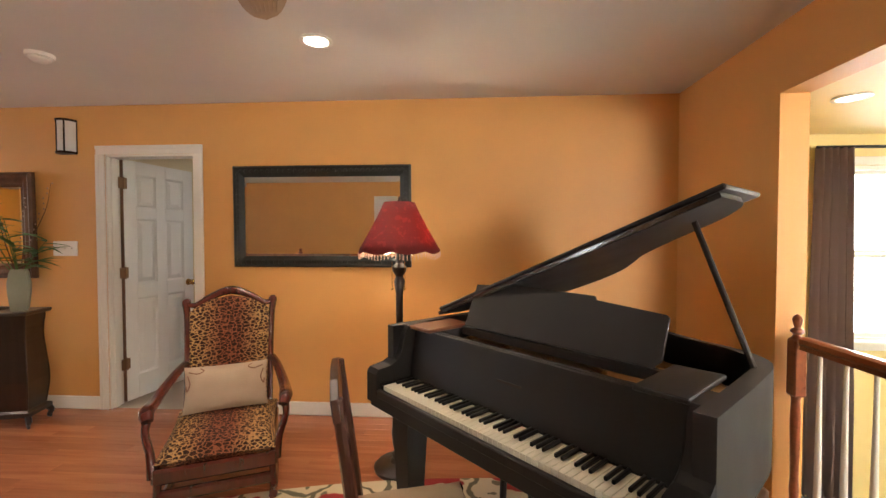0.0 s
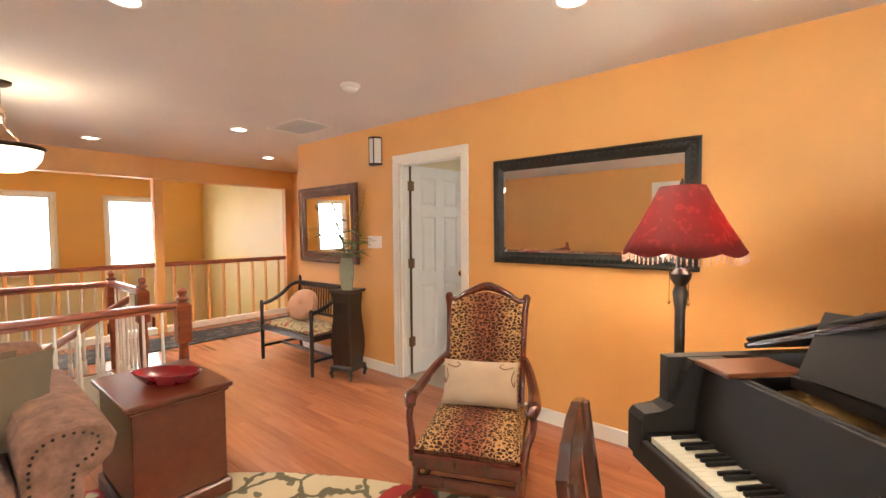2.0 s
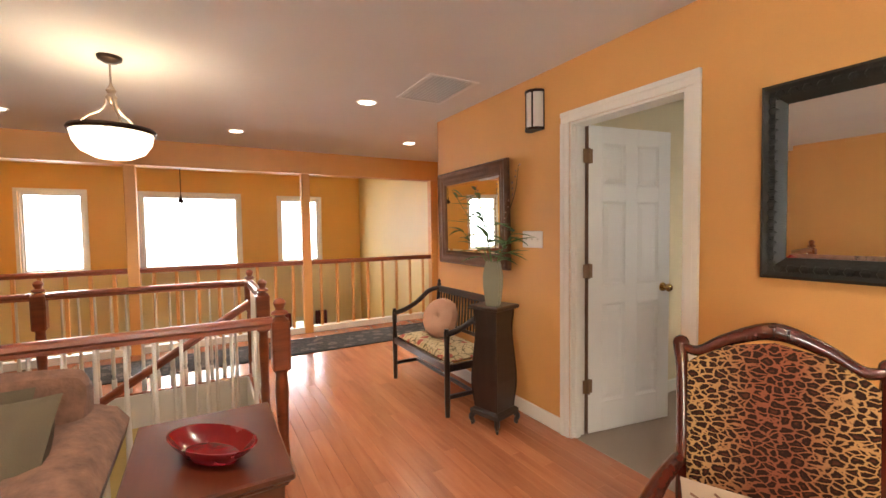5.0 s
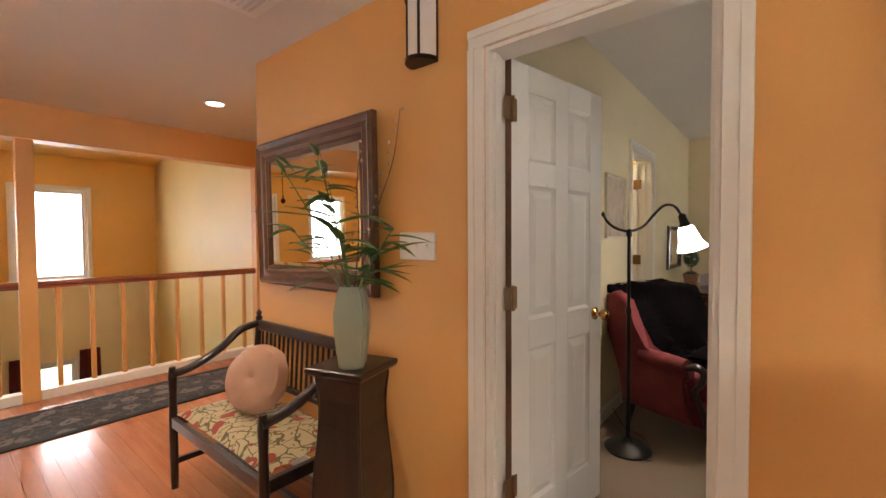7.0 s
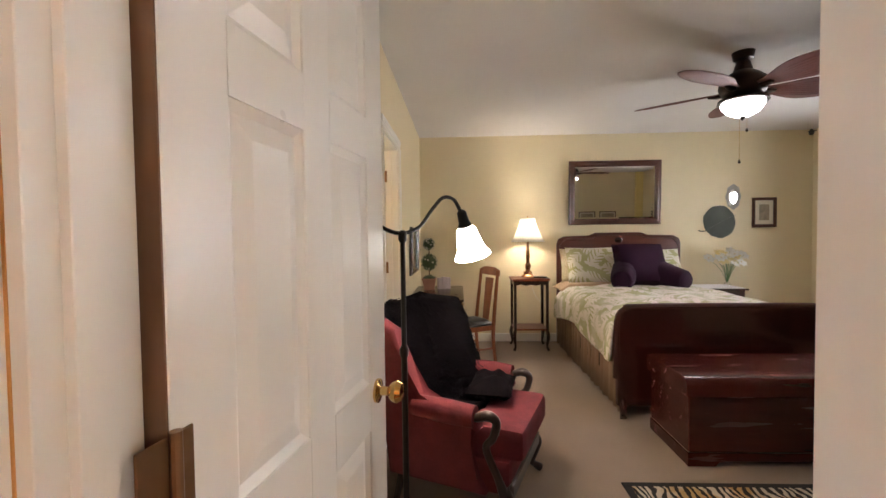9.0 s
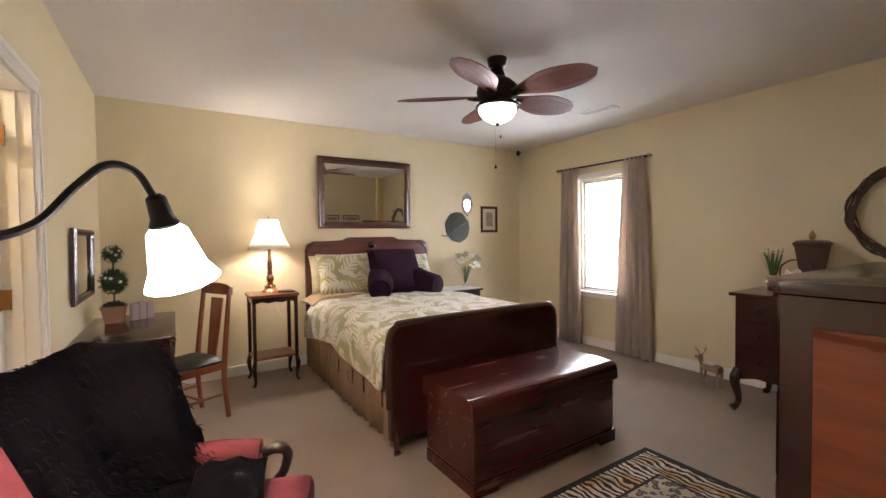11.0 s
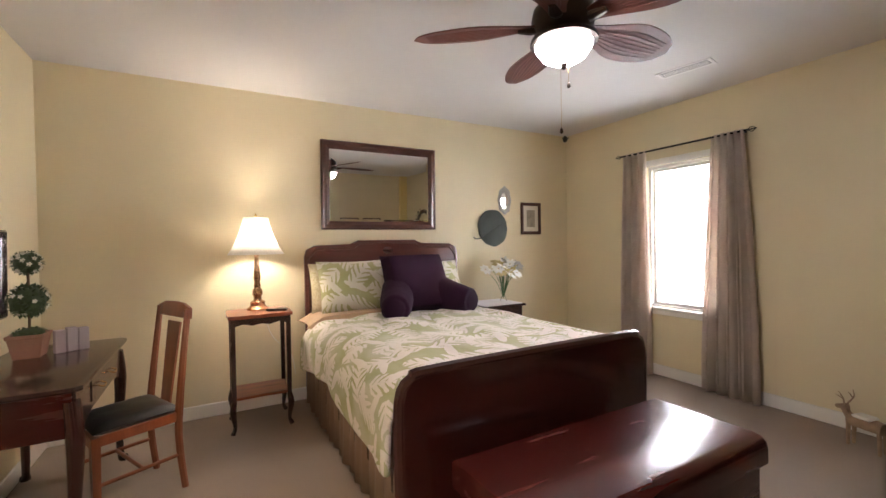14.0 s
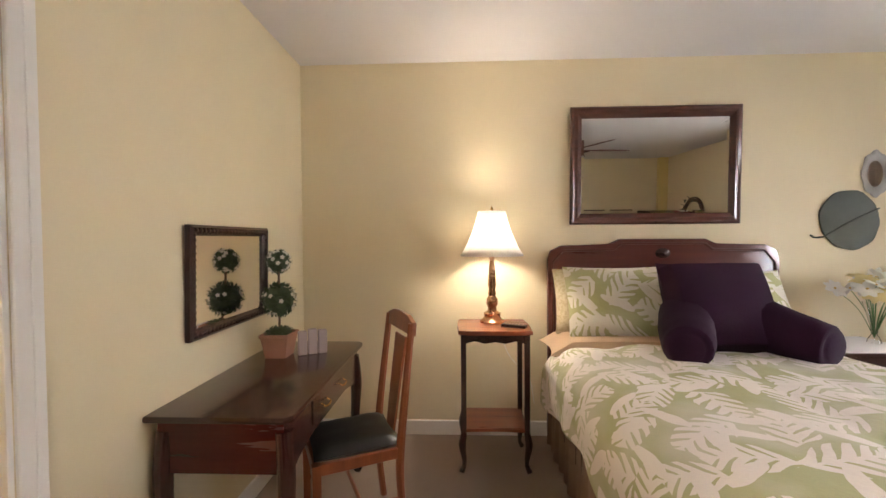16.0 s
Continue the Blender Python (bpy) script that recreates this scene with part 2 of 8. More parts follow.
def striped(name, cols, axis, period):
    m, nt, p = node_mat(name)
    tc = nt.nodes.new("ShaderNodeTexCoord")
    sp = nt.nodes.new("ShaderNodeSeparateXYZ")
    link(nt, tc.outputs["Object"], sp.inputs[0])
    mu = nt.nodes.new("ShaderNodeMath")
    mu.operation = 'MULTIPLY'
    mu.inputs[1].default_value = 1 / period
    link(nt, sp.outputs[axis], mu.inputs[0])
    fr = nt.nodes.new("ShaderNodeMath")
    fr.operation = 'FRACT'
    link(nt, mu.outputs[0], fr.inputs[0])
    r = nt.nodes.new("ShaderNodeValToRGB")
    r.color_ramp.interpolation = 'CONSTANT'
    while len(r.color_ramp.elements) < len(cols):
        r.color_ramp.elements.new(0.5)
    for e, (q, c) in zip(r.color_ramp.elements, cols):
        e.position, e.color = q, (*c, 1)
    link(nt, fr.outputs[0], r.inputs[0])
    c = mixc(nt, 0.35, r.outputs[0], mixc(nt, tex_noise(nt, coords(nt), 200, 2), (0.5, 0.5, 0.5), (1, 1, 1)), 'MULTIPLY')
    link(nt, c, p.inputs["Base Color"])
    p.inputs["Roughness"].default_value = 0.9
    bump(nt, p, tex_noise(nt, coords(nt), 250, 2), 0.3, 0.004)
    return m


def zebra(name):
    """Runner print of animal stripes and patches in cream, tan and black."""
    m, nt, p = node_mat(name)
    # the cloth runs on down the hanging sides: its width is x + z
    sep = nt.nodes.new("ShaderNodeSeparateXYZ")
    link(nt, coords(nt), sep.inputs[0])
    add = nt.nodes.new("ShaderNodeMath")
    link(nt, sep.outputs[0], add.inputs[0])
    link(nt, sep.outputs[2], add.inputs[1])
    comb = nt.nodes.new("ShaderNodeCombineXYZ")
    link(nt, add.outputs[0], comb.inputs[0])
    link(nt, sep.outputs[1], comb.inputs[1])
    link(nt, sep.outputs[2], comb.inputs[2])
    vec = comb.outputs[0]
    wob = nt.nodes.new("ShaderNodeTexNoise")
    wob.inputs["Scale"].default_value = 6
    link(nt, vec, wob.inputs["Vector"])
    v2 = mixc(nt, 0.1, vec, wob.outputs["Color"])
    wa = nt.nodes.new("ShaderNodeTexWave")
    wa.inputs["Scale"].default_value = 9
    wa.inputs["Distortion"].default_value = 7
    link(nt, v2, wa.inputs["Vector"])
    s = ramp(nt, wa.outputs["Fac"], [(0.42, (0.012, 0.01, 0.01)), (0.5, (0.5, 0.43, 0.33))])
    tan = ramp(nt, tex_noise(nt, vec, 5, 2), [(0.48, (1, 1, 1)), (0.55, (0.75, 0.55, 0.28))])
    c = mixc(nt, 1.0, s, tan, 'MULTIPLY')
    link(nt, c, p.inputs["Base Color"])
    p.inputs["Roughness"].default_value = 0.95
    bump(nt, p, tex_noise(nt, vec, 200, 2), 0.3, 0.004)
    return m


def backdrop_mat(name):
    """Overexposed garden: white haze with faint green and grey low down."""
    m, nt, p = node_mat(name)
    vec = coords(nt)
    sp = nt.nodes.new("ShaderNodeSeparateXYZ")
    link(nt, vec, sp.inputs[0])
    add = nt.nodes.new("ShaderNodeMath")
    add.operation = 'ADD'
    nz = nt.nodes.new("ShaderNodeMath")
    nz.operation = 'MULTIPLY'
    nz.inputs[1].default_value = 0.9
    link(nt, tex_noise(nt, vec, 1.3, 4), nz.inputs[0])
    link(nt, sp.outputs[2], add.inputs[0])
    link(nt, nz.outputs[0], add.inputs[1])
    c = ramp(nt, add.outputs[0], [(0.0, (0.10, 0.12, 0.09)), (0.3, (0.28, 0.33, 0.28)), (0.6, (0.80, 0.84, 0.84)), (1.0, (0.97, 0.98, 1.0))])
    p.inputs["Base Color"].default_value = (0, 0, 0, 1)
    p.inputs["Specular IOR Level"].default_value = 0
    link(nt, c, p.inputs["Emission Color"])
    p.inputs["Emission Strength"].default_value = DAY
    return m


def mirror_mat(name):
    m, nt, p = node_mat(name)
    p.inputs["Base Color"].default_value = (0.86, 0.86, 0.84, 1)
    p.inputs["Metallic"].default_value, p.inputs["Roughness"].default_value = 1.0, 0.015
    return m


def glass_mat(name):
    m, nt, p = node_mat(name)
    p.inputs["Base Color"].default_value = (1, 1, 1, 1)
    p.inputs["Transmission Weight"].default_value, p.inputs["Roughness"].default_value = 1.0, 0.0
    p.inputs["IOR"].default_value = 1.45
    return m


M_HALL = plain("ochre_paint", (0.70, 0.347, 0.104), 0.5, var=0.10, fine=140, coarse=1.6, relief=0.06)
M_GREAT = plain("golden_paint", (0.80, 0.45, 0.11), 0.55, var=0.08, fine=140, coarse=1.4, relief=0.05)
M_BED = plain("butter_paint", (0.74, 0.635, 0.41), 0.55, var=0.06, fine=140, coarse=1.5, relief=0.05)
M_PALE = plain("pale_yellow_paint", (0.78, 0.62, 0.27), 0.55, var=0.07, fine=120, coarse=1.5, relief=0.05)
# pale lower wall paint, its colour lightened in place of missing daylight
M_CREAMLIT = plain("cream_paint_lit", (0.86, 0.75, 0.52), 0.55, var=0.06, fine=120, coarse=1.5, relief=0.05)
M_CEIL = plain("ceiling_paint", (0.74, 0.71, 0.68), 0.85, var=0.06, fine=120, coarse=1.2, relief=0.15)
M_TRIM = plain("white_trim_paint", (0.80, 0.77, 0.70), 0.3, var=0.02, fine=80, coarse=4, relief=0.012)
M_DOOR = plain("white_door_paint", (0.82, 0.80, 0.75), 0.3, var=0.015, fine=70, coarse=3, relief=0.012)
M_CARPET = plain("beige_carpet", (0.275, 0.205, 0.15), 0.97, var=0.16, fine=420, coarse=2.2, relief=0.5, sheen=0.15)
M_PLANK = wood("oak_floor", (0.33, 0.105, 0.046), (0.52, 0.20, 0.095), 0.25, 0, 0.8, 0.35, True, 0.22)
M_PLANKY = wood("oak_floor_lower", (0.33, 0.135, 0.055), (0.56, 0.27, 0.12), 0.2, 1, 0.8, 0.5, True, 0.22)
M_JOINT = plain("floor_joint", (0.12, 0.055, 0.025), 0.7)
M_CHERRY = wood("cherry_stain", (0.13, 0.026, 0.010), (0.32, 0.082, 0.028), 0.28, 1, 1.0, 0.4, False)
M_CHERRYX = wood("cherry_stain_x", (0.13, 0.026, 0.010), (0.32, 0.082, 0.028), 0.28, 0, 1.0, 0.4, False)
M_ROCKER = wood("red_mahogany_polish", (0.042, 0.0065, 0.004), (0.090, 0.014, 0.008), 0.2, 2, 1.4, 0.6, False)
M_MAHOG = wood("dark_mahogany", (0.032, 0.0075, 0.0055), (0.046, 0.0105, 0.0075), 0.25, 0, 1.6, 0.5, False)
M_HEAD = wood("red_mahogany_headboard", (0.055, 0.013, 0.009), (0.095, 0.023, 0.014), 0.28, 0, 1.6, 0.4, False)
M_MAHOGV = wood("dark_mahogany_upright", (0.032, 0.0075, 0.0055), (0.050, 0.0115, 0.008), 0.25, 2, 1.6, 0.5, False)
M_REDWOOD = wood("reddish_oak", (0.16, 0.042, 0.015), (0.34, 0.105, 0.04), 0.32, 2, 1.0, 0.3, False)
M_TABLEWD = wood("cherry_cabinet", (0.065, 0.013, 0.006), (0.125, 0.028, 0.011), 0.3, 0, 1.0, 0.35, False)
M_BLACKWD = wood("ebonised_wood", (0.010, 0.006, 0.005), (0.032, 0.018, 0.014), 0.33, 2, 1.0, 0.3, False)
M_PIANO = plain("black_piano_lacquer", (0.013, 0.009, 0.008), 0.55, var=0.35, fine=90, coarse=4, relief=0.05, spec=0.35)
M_PIANOGLOSS = plain("polished_black_lacquer", (0.014, 0.010, 0.009), 0.14, var=0.25, fine=60, coarse=12, relief=0.12, coat=0.5)
M_PIANOIN = plain("piano_inner_mahogany", (0.13, 0.04, 0.016), 0.35, var=0.3, fine=60, coarse=6)
M_GOLD = plain("bronze_plate", (0.42, 0.24, 0.09), 0.4, 0.8, var=0.2, fine=60, coarse=5)
M_BRASS = plain("polished_brass", (0.72, 0.48, 0.18), 0.16, 1.0, var=0.1, fine=50, coarse=5, relief=0.02)
M_HINGE = plain("aged_brass_hinge", (0.24, 0.14, 0.07), 0.4, 0.9, var=0.2)
M_EDGE = wood("bare_door_edge", (0.10, 0.045, 0.02), (0.20, 0.10, 0.05), 0.6, 2, 1.0, 0.0, False)
M_IRON = plain("black_iron", (0.012, 0.011, 0.010), 0.42, 0.5, var=0.3, fine=90, coarse=8)
M_BRONZE = plain("oil_rubbed_bronze", (0.045, 0.028, 0.02), 0.4, 0.8, var=0.3, fine=70, coarse=6)
M_NICKEL = plain("brushed_pewter", (0.42, 0.34, 0.28), 0.32, 0.95, var=0.15)
M_MIRROR = mirror_mat("mirror_glass")
M_GLASS = glass_mat("clear_glass")
M_LAWN = backdrop_mat("hazy_daylight")
M_IVORY = plain("ivory_keys", (0.78, 0.72, 0.58), 0.25, var=0.06)
M_EBONY = plain("ebony_keys", (0.01, 0.009, 0.009), 0.3, var=0.2)


# ---- building helpers ----
def mesh_ob(name, bm, material, smooth=False):
    me = bpy.data.meshes.new(name)
    bmesh.ops.recalc_face_normals(bm, faces=bm.faces)
    if smooth:
        for fc in bm.faces:
            fc.smooth = True
        for e in bm.edges:
            if len(e.link_faces) == 2 and e.calc_face_angle(0) > radians(38):
                e.smooth = False
    bm.to_mesh(me)
    bm.free()
    for mt in (material if isinstance(material, (list, tuple)) else [material]):
        me.materials.append(mt)
    return new(name, me)


def part(name, bm, material, parent, label="", smooth=False):
    ob = mesh_ob(name, bm, material, smooth)
    ob.parent = parent
    return tagged(ob, label)


def thing(name, label, category, m=None, group="", kind=""):
    ob = new(name)
    ob.empty_display_size = 0.1
    if m is not None:
        ob.matrix_basis = m
    return tagged(ob, label, category, group, kind)


def struct(name, bm, material, label, category, smooth=False):
    return tagged(mesh_ob(name, bm, material, smooth), label, category, kind="structure")


def box(x0, x1, y0, y1, z0, z1, bevel=0.0, bm=None, seg=1):
    b = bmesh.new()
    bmesh.ops.create_cube(b, size=1.0)
    for v in b.verts:
        v.co = Vector(((x0 + x1) / 2 + v.co.x * (x1 - x0), (y0 + y1) / 2 + v.co.y * (y1 - y0), (z0 + z1) / 2 + v.co.z * (z1 - z0)))
    if bevel:
        bmesh.ops.bevel(b, geom=b.edges[:], offset=bevel, segments=seg, profile=0.7, affect='EDGES')
    return b if bm is None else join(bm, b)


def join(bm, other, m=None):
    """Add the faces of other to bm."""
    if m is not None:
        bmesh.ops.transform(other, matrix=m, verts=other.verts)
    me = bpy.data.meshes.new("tmp")
    other.to_mesh(me)
    other.free()
    bm.from_mesh(me)
    bpy.data.meshes.remove(me)
    return bm


def moved(bm, m):
    bmesh.ops.transform(bm, matrix=m, verts=bm.verts)
    return bm


def lathe(profile, n=24, bm=None, at=(0, 0, 0), square=False):
    """Turn (radius, height) pairs round z. square: four flat sides instead of a round."""
    b = bmesh.new()
    if square:
        n = 4
    rings = []
    for r, z in profile:
        k = math.sqrt(2) if square else 1
        off = math.pi / 4 if square else 0
        rings.append([b.verts.new((at[0] + k * r * math.cos(off + 2 * math.pi * i / n), at[1] + k * r * math.sin(off + 2 * math.pi * i / n), at[2] + z)) for i in range(n)])
    for a, c in zip(rings, rings[1:]):
        for i in range(n):
            b.faces.new((a[i], a[(i + 1) % n], c[(i + 1) % n], c[i]))
    if profile[0][0] > 1e-4:
        b.faces.new(rings[0][::-1])
    if profile[-1][0] > 1e-4:
        b.faces.new(rings[-1])
    bmesh.ops.remove_doubles(b, verts=b.verts, dist=1e-5)
    return b if bm is None else join(bm, b)


def shell(profile, thick, n=28):
    """An open turned shell with thickness: out along the profile and back inside."""
    inner = [(max(0.0005, r - thick), z + (thick if i == 0 and profile[0][0] < 0.01 else 0)) for i, (r, z) in enumerate(profile)][::-1]
    b = bmesh.new()
    loop = list(profile) + inner
    rings = [[b.verts.new((r * math.cos(2 * math.pi * i / n), r * math.sin(2 * math.pi * i / n), z)) for i in range(n)] for r, z in loop]
    rings.append(rings[0])
    for a, c in zip(rings, rings[1:]):
        for i in range(n):
            b.faces.new((a[i], a[(i + 1) % n], c[(i + 1) % n], c[i]))
    bmesh.ops.remove_doubles(b, verts=b.verts, dist=1e-5)
    return b


def smooth_path(pts, steps=6):
    """Catmull-Rom through the points."""
    p = [Vector(q) for q in pts]
    p = [p[0] * 2 - p[1]] + p + [p[-1] * 2 - p[-2]]
    out = []
    for i in range(1, len(p) - 2):
        for s in range(steps):
            t = s / steps
            a, b, c, d = p[i - 1], p[i], p[i + 1], p[i + 2]
            out.append(0.5 * ((2 * b) + (c - a) * t + (2 * a - 5 * b + 4 * c - d) * t * t + (3 * b - a - 3 * c + d) * t ** 3))
    out.append(p[-2])
    return out


def tube(pts, radius, n=10, bm=None, flat=1.0, curve=True, steps=6):
    """A round or flattened bar along a path; radius may be a list for each given point."""
    path = smooth_path(pts, steps) if curve and len(pts) > 2 else [Vector(q) for q in pts]
    if isinstance(radius, (int, float)):
        rad = [radius] * len(path)
    else:
        rad = [float(np.interp(i / (len(path) - 1), np.linspace(0, 1, len(radius)), radius)) for i in range(len(path))]
    b = bmesh.new()
    rings = []
    side = None
    for i, q in enumerate(path):
        d = (path[min(i + 1, len(path) - 1)] - path[max(i - 1, 0)]).normalized()
        if side is None:
            side = d.cross(Vector((0, 0, 1)))
            if side.length < 0.05:
                side = d.cross(Vector((0, 1, 0)))
        side = (side - d * side.dot(d)).normalized()
        up = side.cross(d)
        rings.append([b.verts.new(q + (side * math.cos(2 * math.pi * k / n) * flat + up * math.sin(2 * math.pi * k / n)) * rad[i]) for k in range(n)])
    for a, c in zip(rings, rings[1:]):
        for k in range(n):
            b.faces.new((a[k], a[(k + 1) % n], c[(k + 1) % n], c[k]))
    b.faces.new(rings[0][::-1])
    b.faces.new(rings[-1])
    return b if bm is None else join(bm, b)


def slab(outline, z0, z1, bevel=0.0, bm=None, seg=2):
    """A flat plate with the given xy outline."""
    b = bmesh.new()
    lo = [b.verts.new((x, y, z0)) for x, y in outline]
    hi = [b.verts.new((x, y, z1)) for x, y in outline]
    n = len(outline)
    b.faces.new(lo[::-1])
    b.faces.new(hi)
    for i in range(n):
        b.faces.new((lo[i], lo[(i + 1) % n], hi[(i + 1) % n], hi[i]))
    if bevel:
        es = [e for e in b.edges if abs(e.verts[0].co.z - e.verts[1].co.z) < 1e-6]
        bmesh.ops.bevel(b, geom=es, offset=bevel, segments=seg, profile=0.6, affect='EDGES')
    return b if bm is None else join(bm, b)


UPRIGHT = Matrix(((1, 0, 0, 0), (0, 0, -1, 0), (0, 1, 0, 0), (0, 0, 0, 1)))   # turns an xy plate into an xz plate


def rounded(w, h, r, n=5, x0=0.0, y0=0.0):
    pts = []
    for cx, cy, a0 in ((w / 2 - r, h / 2 - r, 0), (-w / 2 + r, h / 2 - r, 90), (-w / 2 + r, -h / 2 + r, 180), (w / 2 - r, -h / 2 + r, 270)):
        for i in range(n + 1):
            a = radians(a0 + 90 * i / n)
            pts.append((x0 + cx + r * math.cos(a), y0 + cy + r * math.sin(a)))
    return pts


def cushion(w, d, h, n=12, puff=1.0, seam=0.25, wrinkle=0.006, seed=0):
    """A stuffed cushion: thin at the seams, full in the middle, slightly creased. Lies flat, centred."""
    b = bmesh.new()
    grid = {}
    for s in (1, -1):
        for i in range(n + 1):
            for j in range(n + 1):
                x, y = 2 * i / n - 1, 2 * j / n - 1
                f = max(0.0, (1 - abs(x) ** 2.6) * (1 - abs(y) ** 2.6)) ** (0.5 * puff)
                pull = 1 - 0.05 * (1 - x * x) * abs(y) ** 4
                pully = 1 - 0.05 * (1 - y * y) * abs(x) ** 4
                nz = noise.noise(Vector((x * 2 + seed, y * 2, s * 3.0 + seed))) * wrinkle
                key = (i, j, 0 if (i in (0, n) or j in (0, n)) else s)
                if key not in grid:
                    z = s * h / 2 * (seam * 0.2 + (1 - seam * 0.2) * f) if key[2] else 0.0
                    grid[key] = b.verts.new((x * w / 2 * pully, y * d / 2 * pull, z + (nz if key[2] else 0)))
        for i in range(n):
            for j in range(n):
                q = [grid.get((a, c, s)) or grid[(a, c, 0)] for a, c in ((i, j), (i + 1, j), (i + 1, j + 1), (i, j + 1))]
                b.faces.new(q if s > 0 else q[::-1])
    return b


def frame_ring(w, h, wid, prof, bm=None):
    """A mitred picture frame in xz, centred, back at y = 0, front towards -y. prof: (distance from outer edge, depth) pairs."""
    b = bmesh.new()
    rings = []
    for off, dep in prof:
        ww, hh = w / 2 - off, h / 2 - off
        rings.append([b.verts.new((sx * ww, -dep, sz * hh)) for sx, sz in ((-1, -1), (1, -1), (1, 1), (-1, 1))])
    for a, c in zip(rings, rings[1:]):
        for i in range(4):
            b.faces.new((a[i], a[(i + 1) % 4], c[(i + 1) % 4], c[i]))
    a, c = rings[-1], rings[0]
    for i in range(4):
        b.faces.new((a[i], a[(i + 1) % 4], c[(i + 1) % 4], c[i]))
    return b if bm is None else join(bm, b)


def wall_with(axis, at, thick, lo, hi, z0, z1, holes=()):
    """A wall in the plane axis = at .. at + thick, from lo to hi, with rectangular holes (a0, a1, z0, z1) cut right through."""
    cuts = sorted({lo, hi, *[v for h in holes for v in h[:2]]})
    zs = sorted({z0, z1, *[v for h in holes for v in h[2:]]})
    b = bmesh.new()
    solid = {}
    for i in range(len(cuts) - 1):
        for j in range(len(zs) - 1):
            ca, cz = (cuts[i] + cuts[i + 1]) / 2, (zs[j] + zs[j + 1]) / 2
            solid[i, j] = not any(h[0] < ca < h[1] and h[2] < cz < h[3] for h in holes)

    def pt(a, z, d):
        return (d, a, z) if axis == 'x' else (a, d, z)

    def quad(ps):
        b.faces.new([b.verts.new(q) for q in ps])

    for (i, j), on in solid.items():
        if not on:
            continue
        a0, a1, c0, c1 = cuts[i], cuts[i + 1], zs[j], zs[j + 1]
        for d in (at, at + thick):
            quad([pt(a0, c0, d), pt(a1, c0, d), pt(a1, c1, d), pt(a0, c1, d)])
        for (di, dj), ps in (((-1, 0), ((a0, c0), (a0, c1))), ((1, 0), ((a1, c0), (a1, c1))), ((0, -1), ((a0, c0), (a1, c0))), ((0, 1), ((a0, c1), (a1, c1)))):
            if not solid.get((i + di, j + dj), False):
                quad([pt(*ps[0], at), pt(*ps[1], at), pt(*ps[1], at + thick), pt(*ps[0], at + thick)])
    bmesh.ops.remove_doubles(b, verts=b.verts, dist=1e-5)
    return b


# ---- the setting ----
HZ, BZ, GZ, LOW = 2.44, 2.61, 2.62, -2.72
NW, WEND = 3.17, -4.66                     # face and west end of the wall with the piano and mirrors
EX = 1.50                                  # east wall of the music room
BX0, BX1, BY0, BY1 = -3.06, 1.80, 3.29, 8.22
DX0, DX1, DH = -2.93, -2.185, 2.05         # bedroom doorway
SY = -3.0

struct("wall_north", wall_with('y', NW, BY0 - NW - 0.004, WEND, 1.9, -0.02, HZ + 0.3, [(DX0, DX1, -0.05, DH)]), M_HALL, "ochre painted plaster wall with a doorway", "wall")
struct("wall_bed_south", wall_with('y', BY0 - 0.004, 0.004, BX0, BX1, -0.02, BZ, [(DX0, DX1, -0.05, DH)]), M_BED, "butter yellow painted bedroom wall with a doorway", "wall")
struct("wall_corridor_return", box(WEND, WEND + 0.12, NW + 0.115, 4.35, -0.02, HZ), M_HALL, "ochre painted wall turning into the corridor", "wall")
struct("wall_corridor_end", box(-7.02, WEND + 0.12, 4.36, 4.47, -0.02, HZ), M_HALL, "ochre painted wall closing the corridor", "wall")
struct("wall_east", wall_with('x', EX, 0.14, SY, NW, -0.02, HZ, [(-2.4, 2.165, -0.05, 2.10)]), M_HALL, "ochre painted wall with a wide cased opening", "wall")
struct("wall_south", wall_with('y', SY - 0.12, 0.12, -7.0, 5.2, LOW, HZ, [(-2.09, -1.36, 0.0, 2.05), (1.80, 3.30, 0.95, 2.05)]), M_HALL, "ochre painted wall with a white door", "wall")

# bedroom
struct("wall_bed_west", wall_with('x', BX0 - 0.12, 0.12, BY0, BY1, -0.02, BZ, [(5.58, 6.27, -0.05, 2.07)]), M_BED, "butter yellow painted wall with a closet doorway", "wall")
struct("wall_bed_north", box(BX0 - 0.12, BX1 + 0.12, BY1, BY1 + 0.12, -0.02, BZ), M_BED, "butter yellow painted wall behind the bed", "wall")
struct("wall_bed_east", wall_with('x', BX1, 0.14, BY0, BY1, -0.02, BZ, [(6.46, 7.13, 0.66, 2.06)]), M_BED, "butter yellow painted wall with one window", "wall")
struct("ceiling_bedroom", box(BX0 - 0.12, BX1 + 0.14, BY0 - 0.12, BY1 + 0.12, BZ, BZ + 0.2), M_CEIL, "white painted bedroom ceiling", "ceiling")
struct("floor_bedroom", box(BX0 - 0.9, BX1 + 0.1, NW + 0.03, BY1 + 0.05, -0.2, 0.0), M_CARPET, "beige cut-pile carpet covering the bedroom floor", "floor")

